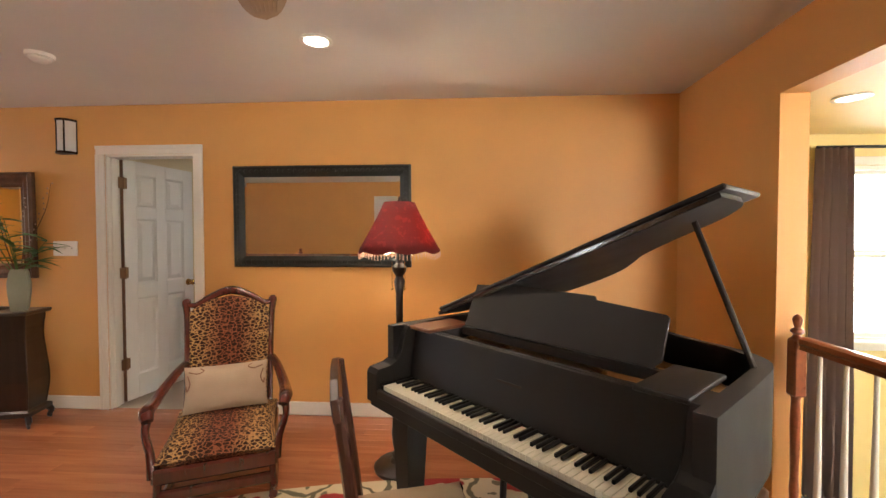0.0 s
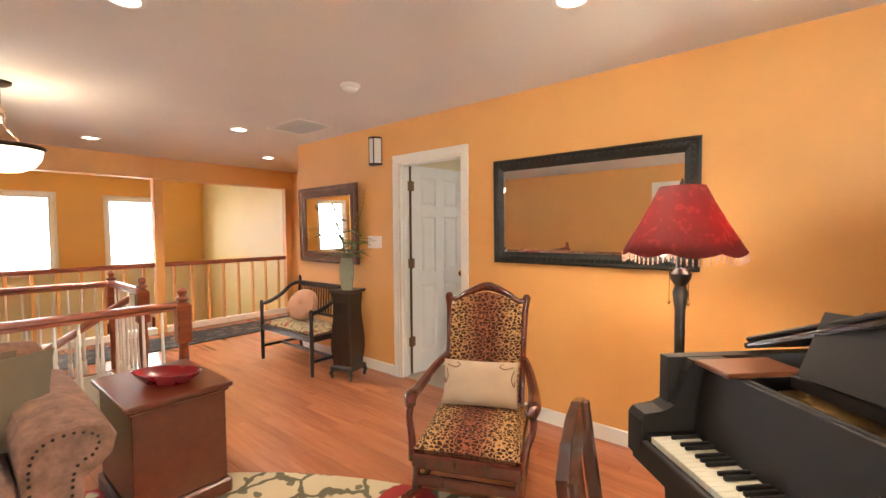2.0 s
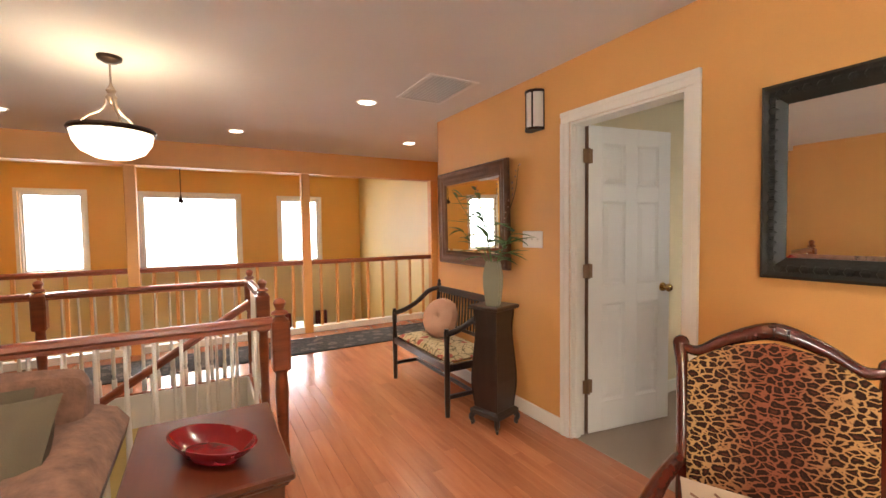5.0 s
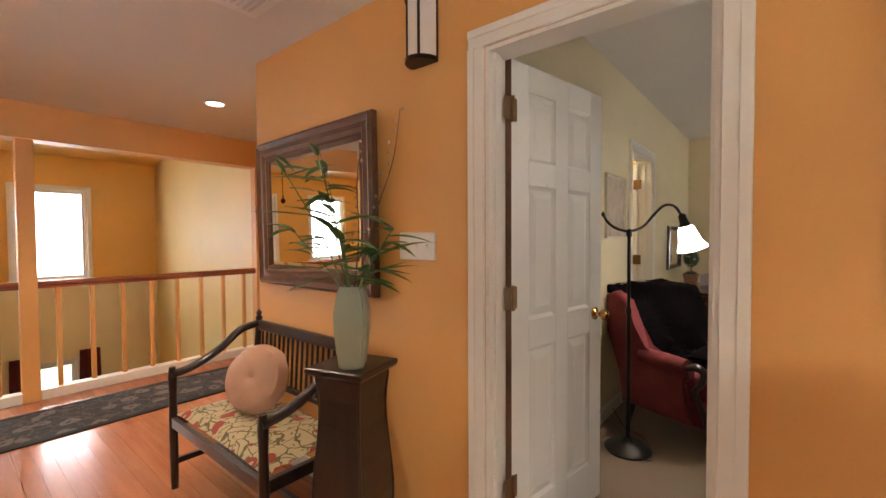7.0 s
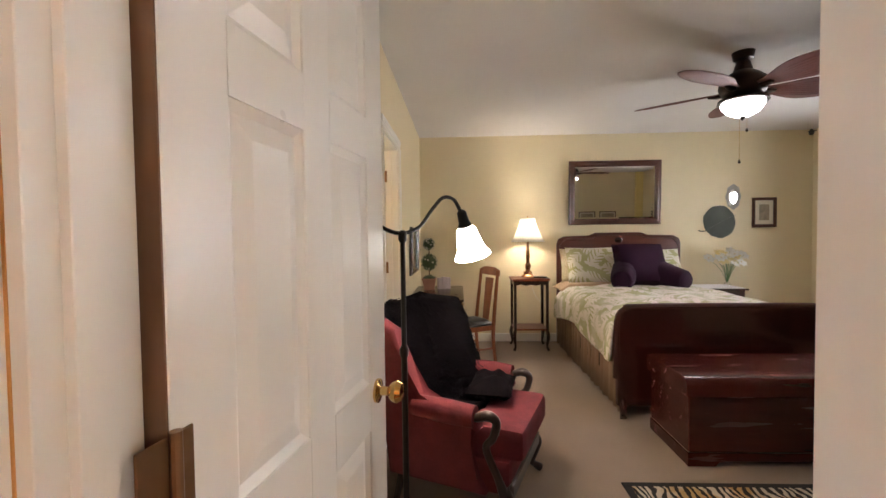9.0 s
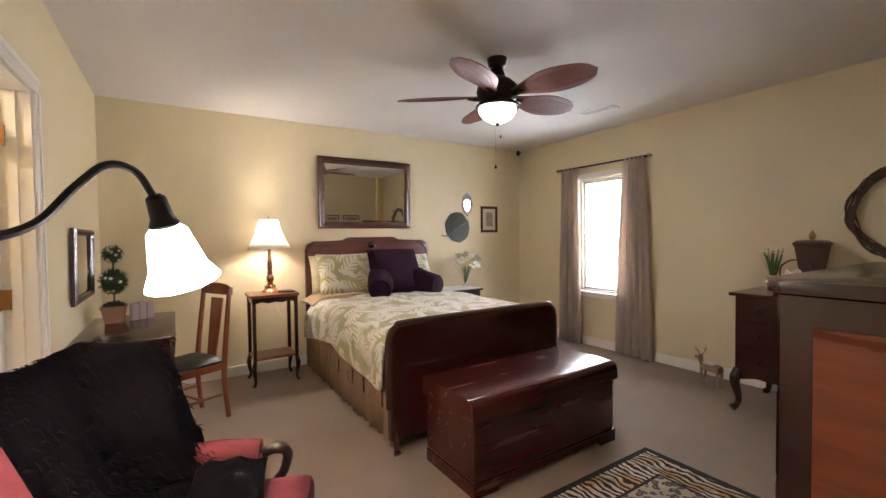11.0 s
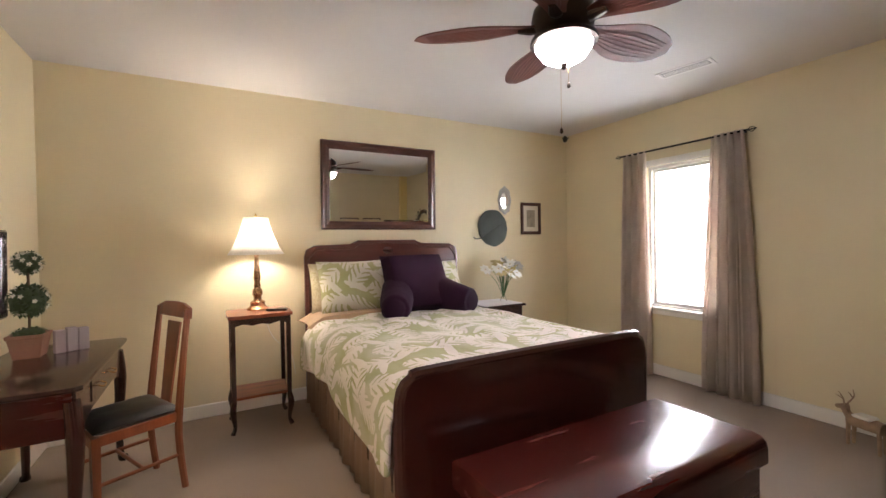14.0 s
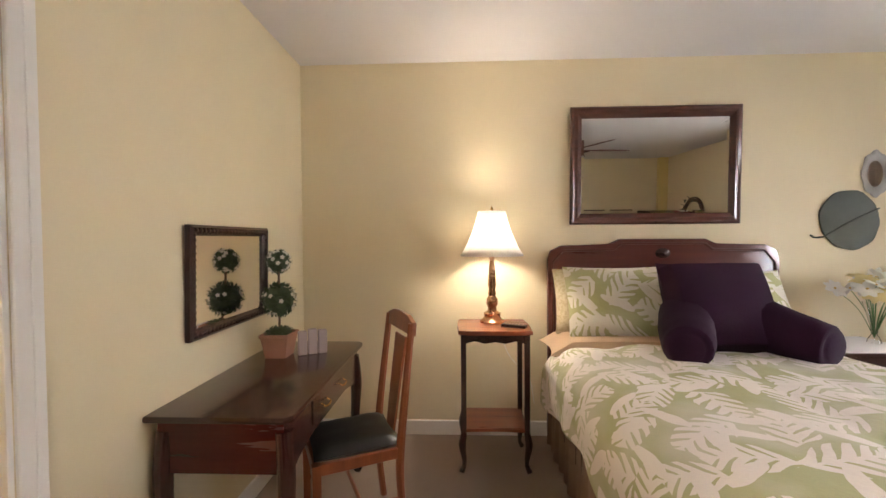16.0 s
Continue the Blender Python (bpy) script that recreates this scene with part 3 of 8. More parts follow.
# closet behind the west wall
struct("wall_closet", wall_with('x', -4.3, 0.08, 4.9, 7.2, -0.02, 2.5), M_PALE, "pale yellow closet wall", "wall")
struct("wall_closet_south", box(-4.22, -3.18, 4.9, 4.98, -0.02, 2.5), M_PALE, "pale yellow closet side wall", "wall")
struct("wall_closet_north", box(-4.22, -3.18, 7.12, 7.2, -0.02, 2.5), M_PALE, "pale yellow closet side wall", "wall")
struct("ceiling_closet", box(-4.3, -3.18, 4.9, 7.2, 2.5, 2.6), M_CEIL, "white closet ceiling", "ceiling")
struct("floor_closet", box(-4.3, -3.97, 4.9, 7.2, -0.2, 0.0), M_CARPET, "beige closet carpet", "floor")

# hall ceiling, with the stair opening in the floor below it
struct("ceiling_hall", box(-6.98, WEND + 0.12, NW + 0.1, 4.47, HZ, HZ + 0.3, 0, box(-6.98, EX + 0.14, SY - 0.12, NW + 0.1, HZ, HZ + 0.3)), M_CEIL, "white painted hall ceiling", "ceiling")

# great room, two storeys high, beyond the railing
GX, GY0, GY1 = -10.9, -2.45, 4.45
DADO = 0.66
WINS = [(-1.62, -0.74, 0.70, 2.14), (0.10, 1.80, 0.67, 2.14), (2.62, 3.48, 0.70, 2.12)]
LOWWIN = (2.80, 3.30, -1.95, -0.62)
struct("wall_great_west", wall_with('x', GX - 0.14, 0.14, GY0, GY1, DADO, GZ + 0.9, WINS), M_GREAT, "golden yellow great room wall with three windows", "wall")
struct("wall_great_west_low", wall_with('x', GX - 0.14, 0.14, GY0, GY1, LOW, DADO, [LOWWIN]), M_CREAMLIT, "cream painted lower half of the great room wall, lightened for missing daylight", "wall")
struct("wall_great_north", box(GX - 0.14, -6.98, GY1, GY1 + 0.12, LOW, GZ + 0.9), M_PALE, "pale yellow great room side wall", "wall")
struct("wall_great_south", box(GX - 0.14, -6.98, GY0 - 0.12, GY0, LOW, GZ + 0.9), M_GREAT, "golden yellow great room side wall", "wall")
struct("floor_great", box(GX - 0.14, 5.2, SY - 0.1, 4.6, LOW - 0.15, LOW), M_PLANKY, "oak floor of the lower storey", "floor")
cg = bmesh.new()
for quad in ([(GX - 0.14, GY0 - 0.1, GZ), (GX - 0.14, GY1 + 0.1, GZ), (-6.75, GY1 + 0.1, GZ + 0.75), (-6.75, GY0 - 0.1, GZ + 0.75)],):
    lo = [cg.verts.new(q) for q in quad]
    hi = [cg.verts.new((q[0], q[1], q[2] + 0.2)) for q in quad]
    cg.faces.new(lo)
    cg.faces.new(hi[::-1])
    for i in range(4):
        cg.faces.new((lo[i], lo[(i + 1) % 4], hi[(i + 1) % 4], hi[i]))
struct("ceiling_great", cg, M_GREAT, "golden painted vaulted great room ceiling", "ceiling")
struct("wall_over_beam", box(-6.98, -6.75, GY0 - 0.12, 4.47, HZ + 0.3, 3.6), M_GREAT, "golden wall above the beam", "wall")
struct("beam", box(-6.96, -6.78, SY, 4.36, 2.15, HZ), M_HALL, "ochre painted dropped beam over the railing", "beam")
for n, y in enumerate((2.34, 0.43, -1.38)):
    struct("post_%d" % (n + 1), box(-6.925, -6.815, y - 0.055, y + 0.055, 0.0, 2.15, 0.004), M_HALL, "square ochre painted post under the beam", "post")
struct("pilaster", box(-6.925, -6.815, 4.24, 4.355, 0.0, 2.15, 0.004), M_HALL, "ochre painted half post at the corridor end", "post")
struct("wall_beam_south", box(-6.96, -6.78, SY, -2.1, 0.0, 2.15), M_HALL, "ochre wall at the railing's end", "wall")

# landing floor: base slab with a stair opening, planks are laid on it
SX0, SX1, SYN, SYS = -5.42, -3.47, 1.46, -2.2
fl = bmesh.new()
for x0, x1, y0, y1 in ((-7.02, SX0, SY, 4.36), (SX1, EX + 0.14, SY, NW + 0.03), (SX0, SX1, SYN, NW + 0.03), (SX0, SX1, SY, SYS), (SX0, WEND, NW + 0.03, 4.36)):
    box(x0, x1, y0, y1, -0.28, -0.019, 0, fl)
struct("floor", fl, M_JOINT, "hall subfloor under oak strip planks", "floor")
struct("wall_stair_west", box(SX0 - 0.1, SX0, SYS, SYN + 0.1, LOW, -0.28), M_PALE, "pale yellow stairwell wall", "wall")
struct("wall_stair_south", box(SX0, SX1, SYS - 0.1, SYS, LOW, -0.28), M_PALE, "pale yellow stairwell wall", "wall")
struct("wall_stair_east", box(SX1, SX1 + 0.1, SYS, SYN + 0.1, LOW, -0.28), M_PALE, "pale yellow stairwell wall", "wall")
for nm, a in (("trim_well_west", (SX0 - 0.002, SX0 + 0.018, SYS, SYN)), ("trim_well_east", (SX1 - 0.018, SX1 + 0.002, SYS, SYN)), ("trim_well_south", (SX0 + 0.02, SX1 - 0.02, SYS - 0.002, SYS + 0.018)), ("trim_well_north", (SX0 + 0.02, -4.46, SYN - 0.018, SYN + 0.002))):
    struct(nm, box(*a, -0.30, -0.012, 0.003), M_TRIM, "white painted skirt round the stair opening", "trim")

# room seen through the east opening
E1 = 4.6
struct("wall_annex_north", wall_with('y', 3.25, 0.12, EX + 0.14, E1 + 0.12, -1.4, HZ + 0.3, [(2.76, 4.06, 0.62, 1.92)]), M_PALE, "pale yellow wall with a curtained window", "wall")
# hole for an unseen east window, added to brighten the hall through the opening
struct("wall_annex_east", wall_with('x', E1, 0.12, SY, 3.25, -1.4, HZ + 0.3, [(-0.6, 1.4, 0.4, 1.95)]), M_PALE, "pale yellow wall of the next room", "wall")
struct("ceiling_annex", box(EX + 0.142, E1, SY + 0.052, 3.25, 2.146, HZ + 0.3), M_PALE, "pale yellow lowered ceiling of the next room", "ceiling")
struct("floor_annex", box(EX + 0.14, E1, SY, 3.25, -0.75, -0.55), plain("slate_blue_tile", (0.16, 0.19, 0.22), 0.2, var=0.3, fine=40, coarse=5), "glossy slate tile floor of the lower next room", "floor")
struct("wall_annex_south", wall_with('y', SY, 0.05, EX + 0.14, E1, -0.75, HZ, [(1.80, 3.30, 0.95, 2.05)]), M_PALE, "pale yellow wall with a high window", "wall")

# baseboards
def baseboard(nm, x0, x1, y0, y1):
    struct(nm, box(x0, x1, y0, y1, 0.0, 0.105, 0.006), M_TRIM, "white painted baseboard", "baseboard")


baseboard("baseboard_north_a", -3.0 - 1.655, -3.0, NW - 0.016, NW)
baseboard("baseboard_north_b", -2.115, EX, NW - 0.016, NW)
baseboard("baseboard_east", EX - 0.016, EX, 2.18, NW - 0.017)
baseboard("baseboard_corridor", WEND - 0.016, WEND, NW, 4.36)
baseboard("baseboard_bed_north", BX0, BX1, BY1 - 0.016, BY1)
baseboard("baseboard_bed_west_a", BX0, BX0 + 0.016, 6.34, BY1 - 0.017)
baseboard("baseboard_bed_west_b", BX0, BX0 + 0.016, BY0, 5.51)
baseboard("baseboard_bed_east", BX1 - 0.016, BX1, BY0, BY1 - 0.017)
baseboard("baseboard_bed_south", -2.11, BX1 - 0.017, BY0, BY0 + 0.016)


# ---- doors and windows ----
def casing(parent, w, h, face, side, wid=0.07):
    """Moulded casing round a doorway w wide and h high, centred on x = 0, on the face y = face, standing out towards side (-1 or 1)."""
    for nm, a in (("casing_jamb", (-w / 2 - wid, -w / 2, 0, h)), ("casing_jamb", (w / 2, w / 2 + wid, 0, h)), ("casing_head", (-w / 2 - wid, w / 2 + wid, h, h + wid))):
        b = bmesh.new()
        d0, d1 = sorted((face, face + side * 0.014))
        box(a[0], a[1], d0, d1, a[2], a[3], 0.003, b)
        d0, d1 = sorted((face + side * 0.014, face + side * 0.02))
        if nm == "casing_head":
            box(a[0], a[1], d0, d1, a[3] - 0.03, a[3], 0.002, b)
        else:
            o = a[0] if a[0] < 0 else a[1] - 0.03
            box(o, o + 0.03, d0, d1, a[2], a[3], 0.002, b)
        part(nm, b, M_TRIM, parent)


def door_leaf(parent, w, h, t=0.035):
    """Six-panel leaf, hinged at x = 0, lying along +x, from y = 0 to t."""
    st, mid, rails = 0.11, 0.10, [(0.0, 0.20), (0.86, 0.98), (1.54, 1.64), (h - 0.11, h)]
    b = bmesh.new()
    for x0, x1 in ((0, st), ((w - mid) / 2, (w + mid) / 2), (w - st, w)):
        box(x0, x1, 0, t, 0, h, 0.002, b)
    for z0, z1 in rails:
        box(st, (w - mid) / 2, 0.0, t, z0, z1, 0.0, b)
        box((w + mid) / 2, w - st, 0.0, t, z0, z1, 0.0, b)
    leaf = part("door_leaf", b, M_DOOR, parent, "white six-panel door leaf")
    for x0, x1 in ((st, (w - mid) / 2), ((w + mid) / 2, w - st)):
        for (_, z0), (z1, _) in zip(rails, rails[1:]):
            p = bmesh.new()
            for y0, s in ((t / 2, 1), (t / 2, -1)):
                f, g = t / 2 - 0.010, t / 2 - 0.002
                r = [[p.verts.new((x, y0 + s * d, z)) for x, z in ((x0 + o, z0 + o), (x1 - o, z0 + o), (x1 - o, z1 - o), (x0 + o, z1 - o))] for o, d in ((0, f + 0.006), (0.016, f - 0.002), (0.05, g), )]
                for a, c in zip(r, r[1:]):
                    for i in range(4):
                        p.faces.new((a[i], a[(i + 1) % 4], c[(i + 1) % 4], c[i]))
                p.faces.new(r[-1])
            part("panel", p, M_DOOR, leaf)
    return leaf


def knob(parent, x, z, t=0.035, mat=M_BRASS):
    for s, y0 in ((-1, 0.0), (1, t)):
        b = lathe([(0.031, 0), (0.031, 0.006), (0.012, 0.012), (0.011, 0.03), (0.024, 0.042), (0.029, 0.055), (0.022, 0.068), (0.004, 0.072)], 20)
        moved(b, Matrix.Translation((x, y0, z)) @ pose(0, 0, 0, 90 if s < 0 else -90, 0, 0))
        part("door_knob", b, mat, parent, "polished brass knob", True)


def hinge(parent, z, x=0.0, y=-0.004):
    b = box(x - 0.045, x - 0.006, y, y + 0.004, z - 0.045, z + 0.045, 0.001)
    box(x + 0.004, x + 0.03, y, y + 0.004, z - 0.045, z + 0.045, 0.001, b)
    lathe([(0.007, -0.05), (0.007, 0.05)], 10, b, (x, y - 0.004, z))
    part("hinge", b, M_HINGE, parent, "aged brass hinge")


def doorway(name, x0, x1, h, y0, y1, m, label):
    d = thing(name, label, "door", m, kind="structure")
    w = x1 - x0
    casing(d, w, h, y0, -1)
    casing(d, w, h, y1, 1)
    for nm, a in (("jamb", (-w / 2, -w / 2 + 0.016, y0, y1, 0, h)), ("jamb", (w / 2 - 0.016, w / 2, y0, y1, 0, h)), ("head", (-w / 2 + 0.016, w / 2 - 0.016, y0, y1, h - 0.016, h))):
        part(nm, box(*a, 0.001), M_TRIM, d)
    for a in ((-w / 2 + 0.016, -w / 2 + 0.028), (w / 2 - 0.028, w / 2 - 0.016)):
        part("stop", box(a[0], a[1], (y0 + y1) / 2 - 0.03, (y0 + y1) / 2 + 0.01, 0, h - 0.016, 0.001), M_TRIM, d)
    return d


DW = DX1 - DX0
d1 = doorway("door_1", DX0, DX1, DH, 0, BY0 - NW, pose((DX0 + DX1) / 2, NW, 0), "open white six-panel door between hall and bedroom")
lf = door_leaf(d1, DW - 0.040, DH - 0.022)
lf.matrix_basis = pose(-DW / 2 + 0.040, BY0 - NW + 0.006, 0.012, 0, 0, 80.5)
knob(lf, DW - 0.040 - 0.065, 0.945)
part("hinge_edge", box(-0.0025, 0.0, 0.001, 0.034, 0.002, DH - 0.024), M_EDGE, lf, "bare brown wooden hinge edge")
for z in (0.32, 1.085, 1.83):
    hinge(lf, z)
# closed white door in the wall behind the sofa, seen only in the mirror
d2 = doorway("door_2", -2.09, -1.36, 2.05, 0, 0.12, pose(-1.725, SY, 0, 0, 0, 180) , "closed white six-panel door in the hall")
lf2 = door_leaf(d2, 0.69, 2.02)
lf2.matrix_basis = pose(-0.345, 0.03, 0.01)
knob(lf2, 0.63, 0.945)

# closet doorway in the bedroom's west wall
d3 = doorway("door_3", 5.58, 6.27, 2.07, -0.12, 0.0, pose(BX0, 5.925, 0, 0, 0, -90), "open white closet door in the bedroom")
lf3 = door_leaf(d3, 0.65, 2.03)
lf3.matrix_basis = pose(-0.325, -0.118, 0.01, 0, 0, -96)
for z in (0.30, 1.10, 1.83):
    hinge(lf3, z, 0.0, 0.04)
knob(lf3, 0.58, 0.945)


def window(name, w, h, m, label, cols=1, mat=M_TRIM, deep=0.14, sash=True):
    """A cased sash window centred on x = 0, sill at z = 0, inner face at y = 0, outdoors towards +y."""
    win = thing(name, label, "window", m, kind="structure")
    fr = bmesh.new()
    for a in ((-w / 2, -w / 2 + 0.03, 0, h), (w / 2 - 0.03, w / 2, 0, h), (-w / 2 + 0.03, w / 2 - 0.03, 0, 0.03), (-w / 2 + 0.03, w / 2 - 0.03, h - 0.03, h)):
        box(a[0], a[1], 0.02, deep - 0.02, a[2], a[3], 0.002, fr)
    part("window_frame", fr, mat, win)
    for a in ((-w / 2 - 0.055, -w / 2, 0, h), (w / 2, w / 2 + 0.055, 0, h), (-w / 2 - 0.055, w / 2 + 0.055, h, h + 0.06), (-w / 2 - 0.055, w / 2 + 0.055, -0.06, -0.012)):
        part("casing", box(a[0], a[1], -0.016, 0.0, a[2], a[3], 0.004), mat, win)
    part("window_sill", box(-w / 2 - 0.08, w / 2 + 0.08, -0.05, 0.02, -0.012, 0.012, 0.004), mat, win)
    cw = (w - 0.06) / cols
    for c in range(cols):
        x0 = -w / 2 + 0.03 + c * cw
        sections = ((0.03, h / 2), (h / 2, h - 0.03)) if sash else ((0.03, h - 0.03),)
        for k, (z0, z1) in enumerate(sections):
            y0 = 0.05 + 0.03 * k
            sb = bmesh.new()
            for a in ((x0, x0 + 0.03, z0, z1), (x0 + cw - 0.03, x0 + cw, z0, z1), (x0 + 0.03, x0 + cw - 0.03, z0, z0 + 0.03), (x0 + 0.03, x0 + cw - 0.03, z1 - 0.03, z1)):
                box(a[0], a[1], y0, y0 + 0.03, a[2], a[3], 0.003, sb)
            sh = part("sash", sb, mat, win)
            g = part("pane", box(x0 + 0.03, x0 + cw - 0.03, y0 + 0.013, y0 + 0.017, z0 + 0.03, z1 - 0.03), M_GLASS, sh)
            g.visible_shadow = False
    return win


for n, (y0, y1, z0, z1) in enumerate(WINS):
    window("window_%d" % (n + 1), y1 - y0, z1 - z0, pose(GX, (y0 + y1) / 2, z0, 0, 0, 90), "white framed great room window, overexposed daylight outside", 1, sash=False)
window("window_4", 0.67, 1.40, pose(BX1, 6.795, 0.66, 0, 0, -90), "white bedroom window with bright daylight", sash=False)
# unseen east window of the annex, added to bring more daylight into the hall
window("window_6", 2.0, 1.55, pose(E1, 0.4, 0.4, 0, 0, -90), "unseen white window added to light the next room and hall", 2, deep=0.12, sash=False)
window("window_7", 0.50, 1.33, pose(GX, 3.05, -1.95, 0, 0, 90), "white framed lower storey window between red curtains", 1, sash=False)
window("window_8", 1.50, 1.10, pose(2.55, SY + 0.05, 0.95, 0, 0, 180), "wide white window on the south side of the next room", 1, deep=0.17, sash=False)
window("window_5", 1.30, 1.30, pose(3.41, 3.25, 0.62), "white window beyond the east opening", 2, deep=0.12)
for nm, b in (("backdrop_west", box(-14.6, -14.5, -5, 7, -1.2, 6.0)), ("backdrop_low", box(-13.1, -13.0, 1.5, 4.5, -2.6, -0.3)), ("backdrop_south", box(-1.0, 6.0, -6.6, -6.5, -0.8, 3.2)), ("backdrop_added_east", box(6.4, 6.5, -2.5, 3.0, -0.8, 4.2)), ("backdrop_bed", box(3.4, 3.5, 4.6, 9.4, -0.8, 4.2)), ("backdrop_annex", box(2.15, 6.2, 4.3, 4.4, -0.8, 4.2))):
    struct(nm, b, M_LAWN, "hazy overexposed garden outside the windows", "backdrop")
struct("ground", box(-40, 40, -40, 40, LOW - 0.6, LOW - 0.4), plain("lawn", (0.06, 0.09, 0.03), 0.95, var=0.4, fine=30, coarse=1), "lawn round the house", "ground")


# sky light in the window openings; the annex east window is added, unseen
for nm, loc, rot, sx, sz, watt in (("sky_light_west", (GX - 0.11, -1.145, 1.42), (0, -90, 0), 1.38, 0.75, 24.0), ("sky_light_west", (GX - 0.11, 3.05, 1.41), (0, -90, 0), 1.36, 0.80, 18.0), ("sky_and_fill_annex", (3.41, 3.35, 1.27), (-90, 0, 0), 1.24, 1.24, 55.0), ("sky_and_fill_annex", (E1 + 0.09, 0.4, 1.175), (0, 90, 0), 1.5, 1.95, 65.0), ("sky_light_south", (2.55, SY - 0.09, 1.50), (90, 0, 0), 1.44, 1.04, 135.0), ("sky_light_bed", (BX1 + 0.11, 6.795, 1.36), (0, 90, 0), 1.32, 0.6, 12.0)):
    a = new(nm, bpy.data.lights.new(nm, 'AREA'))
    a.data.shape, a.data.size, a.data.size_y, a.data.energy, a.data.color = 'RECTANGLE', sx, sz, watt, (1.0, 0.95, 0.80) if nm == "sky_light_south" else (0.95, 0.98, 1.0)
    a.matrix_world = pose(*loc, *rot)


# ---- railings ----
def newel(name, x, y, group, top=1.02):
    nw = thing(name, "red cherry turned newel post with urn finial", "newel post", pose(x, y, 0), group)
    part("shaft", lathe([(0.030, 0.0), (0.030, 0.12), (0.034, 0.16), (0.028, 0.22), (0.036, 0.50), (0.030, 0.60), (0.040, 0.63)], 16), M_CHERRY, nw, smooth=True)
    part("block", box(-0.047, 0.047, -0.047, 0.047, 0.62, 0.90, 0.01), M_CHERRY, nw)
    part("finial", lathe([(0.046, 0.0), (0.030, 0.012), (0.024, 0.02), (0.046, 0.032), (0.040, 0.045), (0.020, 0.055), (0.028, 0.075), (0.034, 0.092), (0.026, 0.108), (0.010, 0.118), (0.001, 0.12)], 18, at=(0, 0, top - 0.12)), M_CHERRY, nw, smooth=True)
    return nw


RAILPROF = [(-0.028, 0.0), (-0.022, 0.018), (-0.032, 0.03), (-0.028, 0.05), (-0.012, 0.06), (0.012, 0.06), (0.028, 0.05), (0.032, 0.03), (0.022, 0.018), (0.028, 0.0)]


def sweep_rail(p0, p1):
    """A moulded handrail from p0 to p1."""
    p0, p1 = Vector(p0), Vector(p1)
    d = (p1 - p0).normalized()
    side = d.cross(Vector((0, 0, 1))).normalized()
    b = bmesh.new()
    ends = [[b.verts.new(q + side * a + Vector((0, 0, c))) for a, c in RAILPROF] for q in (p0, p1)]
    n = len(RAILPROF)
    for i in range(n):
        b.faces.new((ends[0][i], ends[0][(i + 1) % n], ends[1][(i + 1) % n], ends[1][i]))
    b.faces.new(ends[0])
    b.faces.new(ends[1][::-1])
    return b


BAL = {}


def baluster_mesh(hgt):
    key = round(hgt, 2)
    if key not in BAL:
        b = lathe([(0.016, 0.0), (0.016, hgt * 0.16)], square=True)
        lathe([(0.015, hgt * 0.16), (0.010, hgt * 0.19), (0.015, hgt * 0.22), (0.0125, hgt * 0.5), (0.009, hgt * 0.80), (0.0085, hgt)], 8, b)
        me = bpy.data.meshes.new("baluster")
        for f in b.faces:
            f.smooth = len(f.verts) == 4
        b.to_mesh(me)
        b.free()
        me.materials.append(M_TRIM)
        BAL[key] = me
    return BAL[key]


def railing(name, p0, p1, label, z0=0.0, zr=0.86, step=0.105, skip=0.09, curb=None, bal=None):
    """A level or sloping run: moulded cherry handrail, white turned balusters (or the mesh bal)."""
    p0, p1 = Vector(p0), Vector(p1)
    r = thing(name, label, "railing", Matrix.Translation((p0.x, p0.y, 0)))
    q = p1 - p0
    part("handrail", sweep_rail((0, 0, p0.z + zr), (q.x, q.y, p1.z + zr)), M_CHERRY if abs(q.y) > abs(q.x) else M_CHERRYX, r, "moulded cherry handrail")
    if curb:
        if abs(q.y) > abs(q.x):
            part("curb", box(-0.05, 0.05, min(0, q.y), max(0, q.y), 0, curb, 0.006), M_TRIM, r, "white painted curb")
        else:
            part("curb", box(min(0, q.x), max(0, q.x), -0.05, 0.05, 0, curb, 0.006), M_TRIM, r, "white painted curb")
    n = max(1, int((Vector((q.x, q.y)).length - 2 * skip) / step))
    for i in range(n + 1):
        f = (skip + i * (Vector((q.x, q.y)).length - 2 * skip) / n) / Vector((q.x, q.y)).length
        ob = new("baluster", bal or baluster_mesh(zr - (curb or 0) + 0.002))
        ob.parent = r
        ob.location = (q.x * f, q.y * f, p0.z + (p1.z - p0.z) * f + (curb or 0))
    return r


XA, XM, XB = -3.42, -4.465, -5.47
for x, y in ((XA, 1.47), (XA, -0.13), (XM, 1.50), (XB, 1.50), (XB, -0.03), (XA, -1.9), (XB, -1.9)):
    newel("newel_post", x, y, "stair newel posts")
railing("railing", (XA, 1.43, 0), (XA, -0.085, 0), "cherry handrail and white balusters beside the stair opening")
railing("railing", (XA, -0.175, 0), (XA, -1.86, 0), "cherry handrail and white balusters behind the sofa")
railing("railing", (XB, 1.455, 0), (XB, 0.015, 0), "cherry handrail and white balusters across the stair opening")
railing("railing", (XB, -0.075, 0), (XB, -1.86, 0), "cherry handrail and white balusters across the stair opening")
railing("railing", (XM - 0.045, 1.50, 0), (XB + 0.045, 1.50, 0), "short cherry handrail between two newels")
railing("stair_railing", (XM, 1.40, -0.05), (XM, -1.3, -1.75), "sloping cherry stair handrail with white balusters", step=0.13)
gb = box(-0.017, 0.017, -0.017, 0.017, 0.0, 0.847, 0.003)
GOLDBAL = bpy.data.meshes.new("baluster")
gb.to_mesh(GOLDBAL)
gb.free()
GOLDBAL.materials.append(M_HALL)
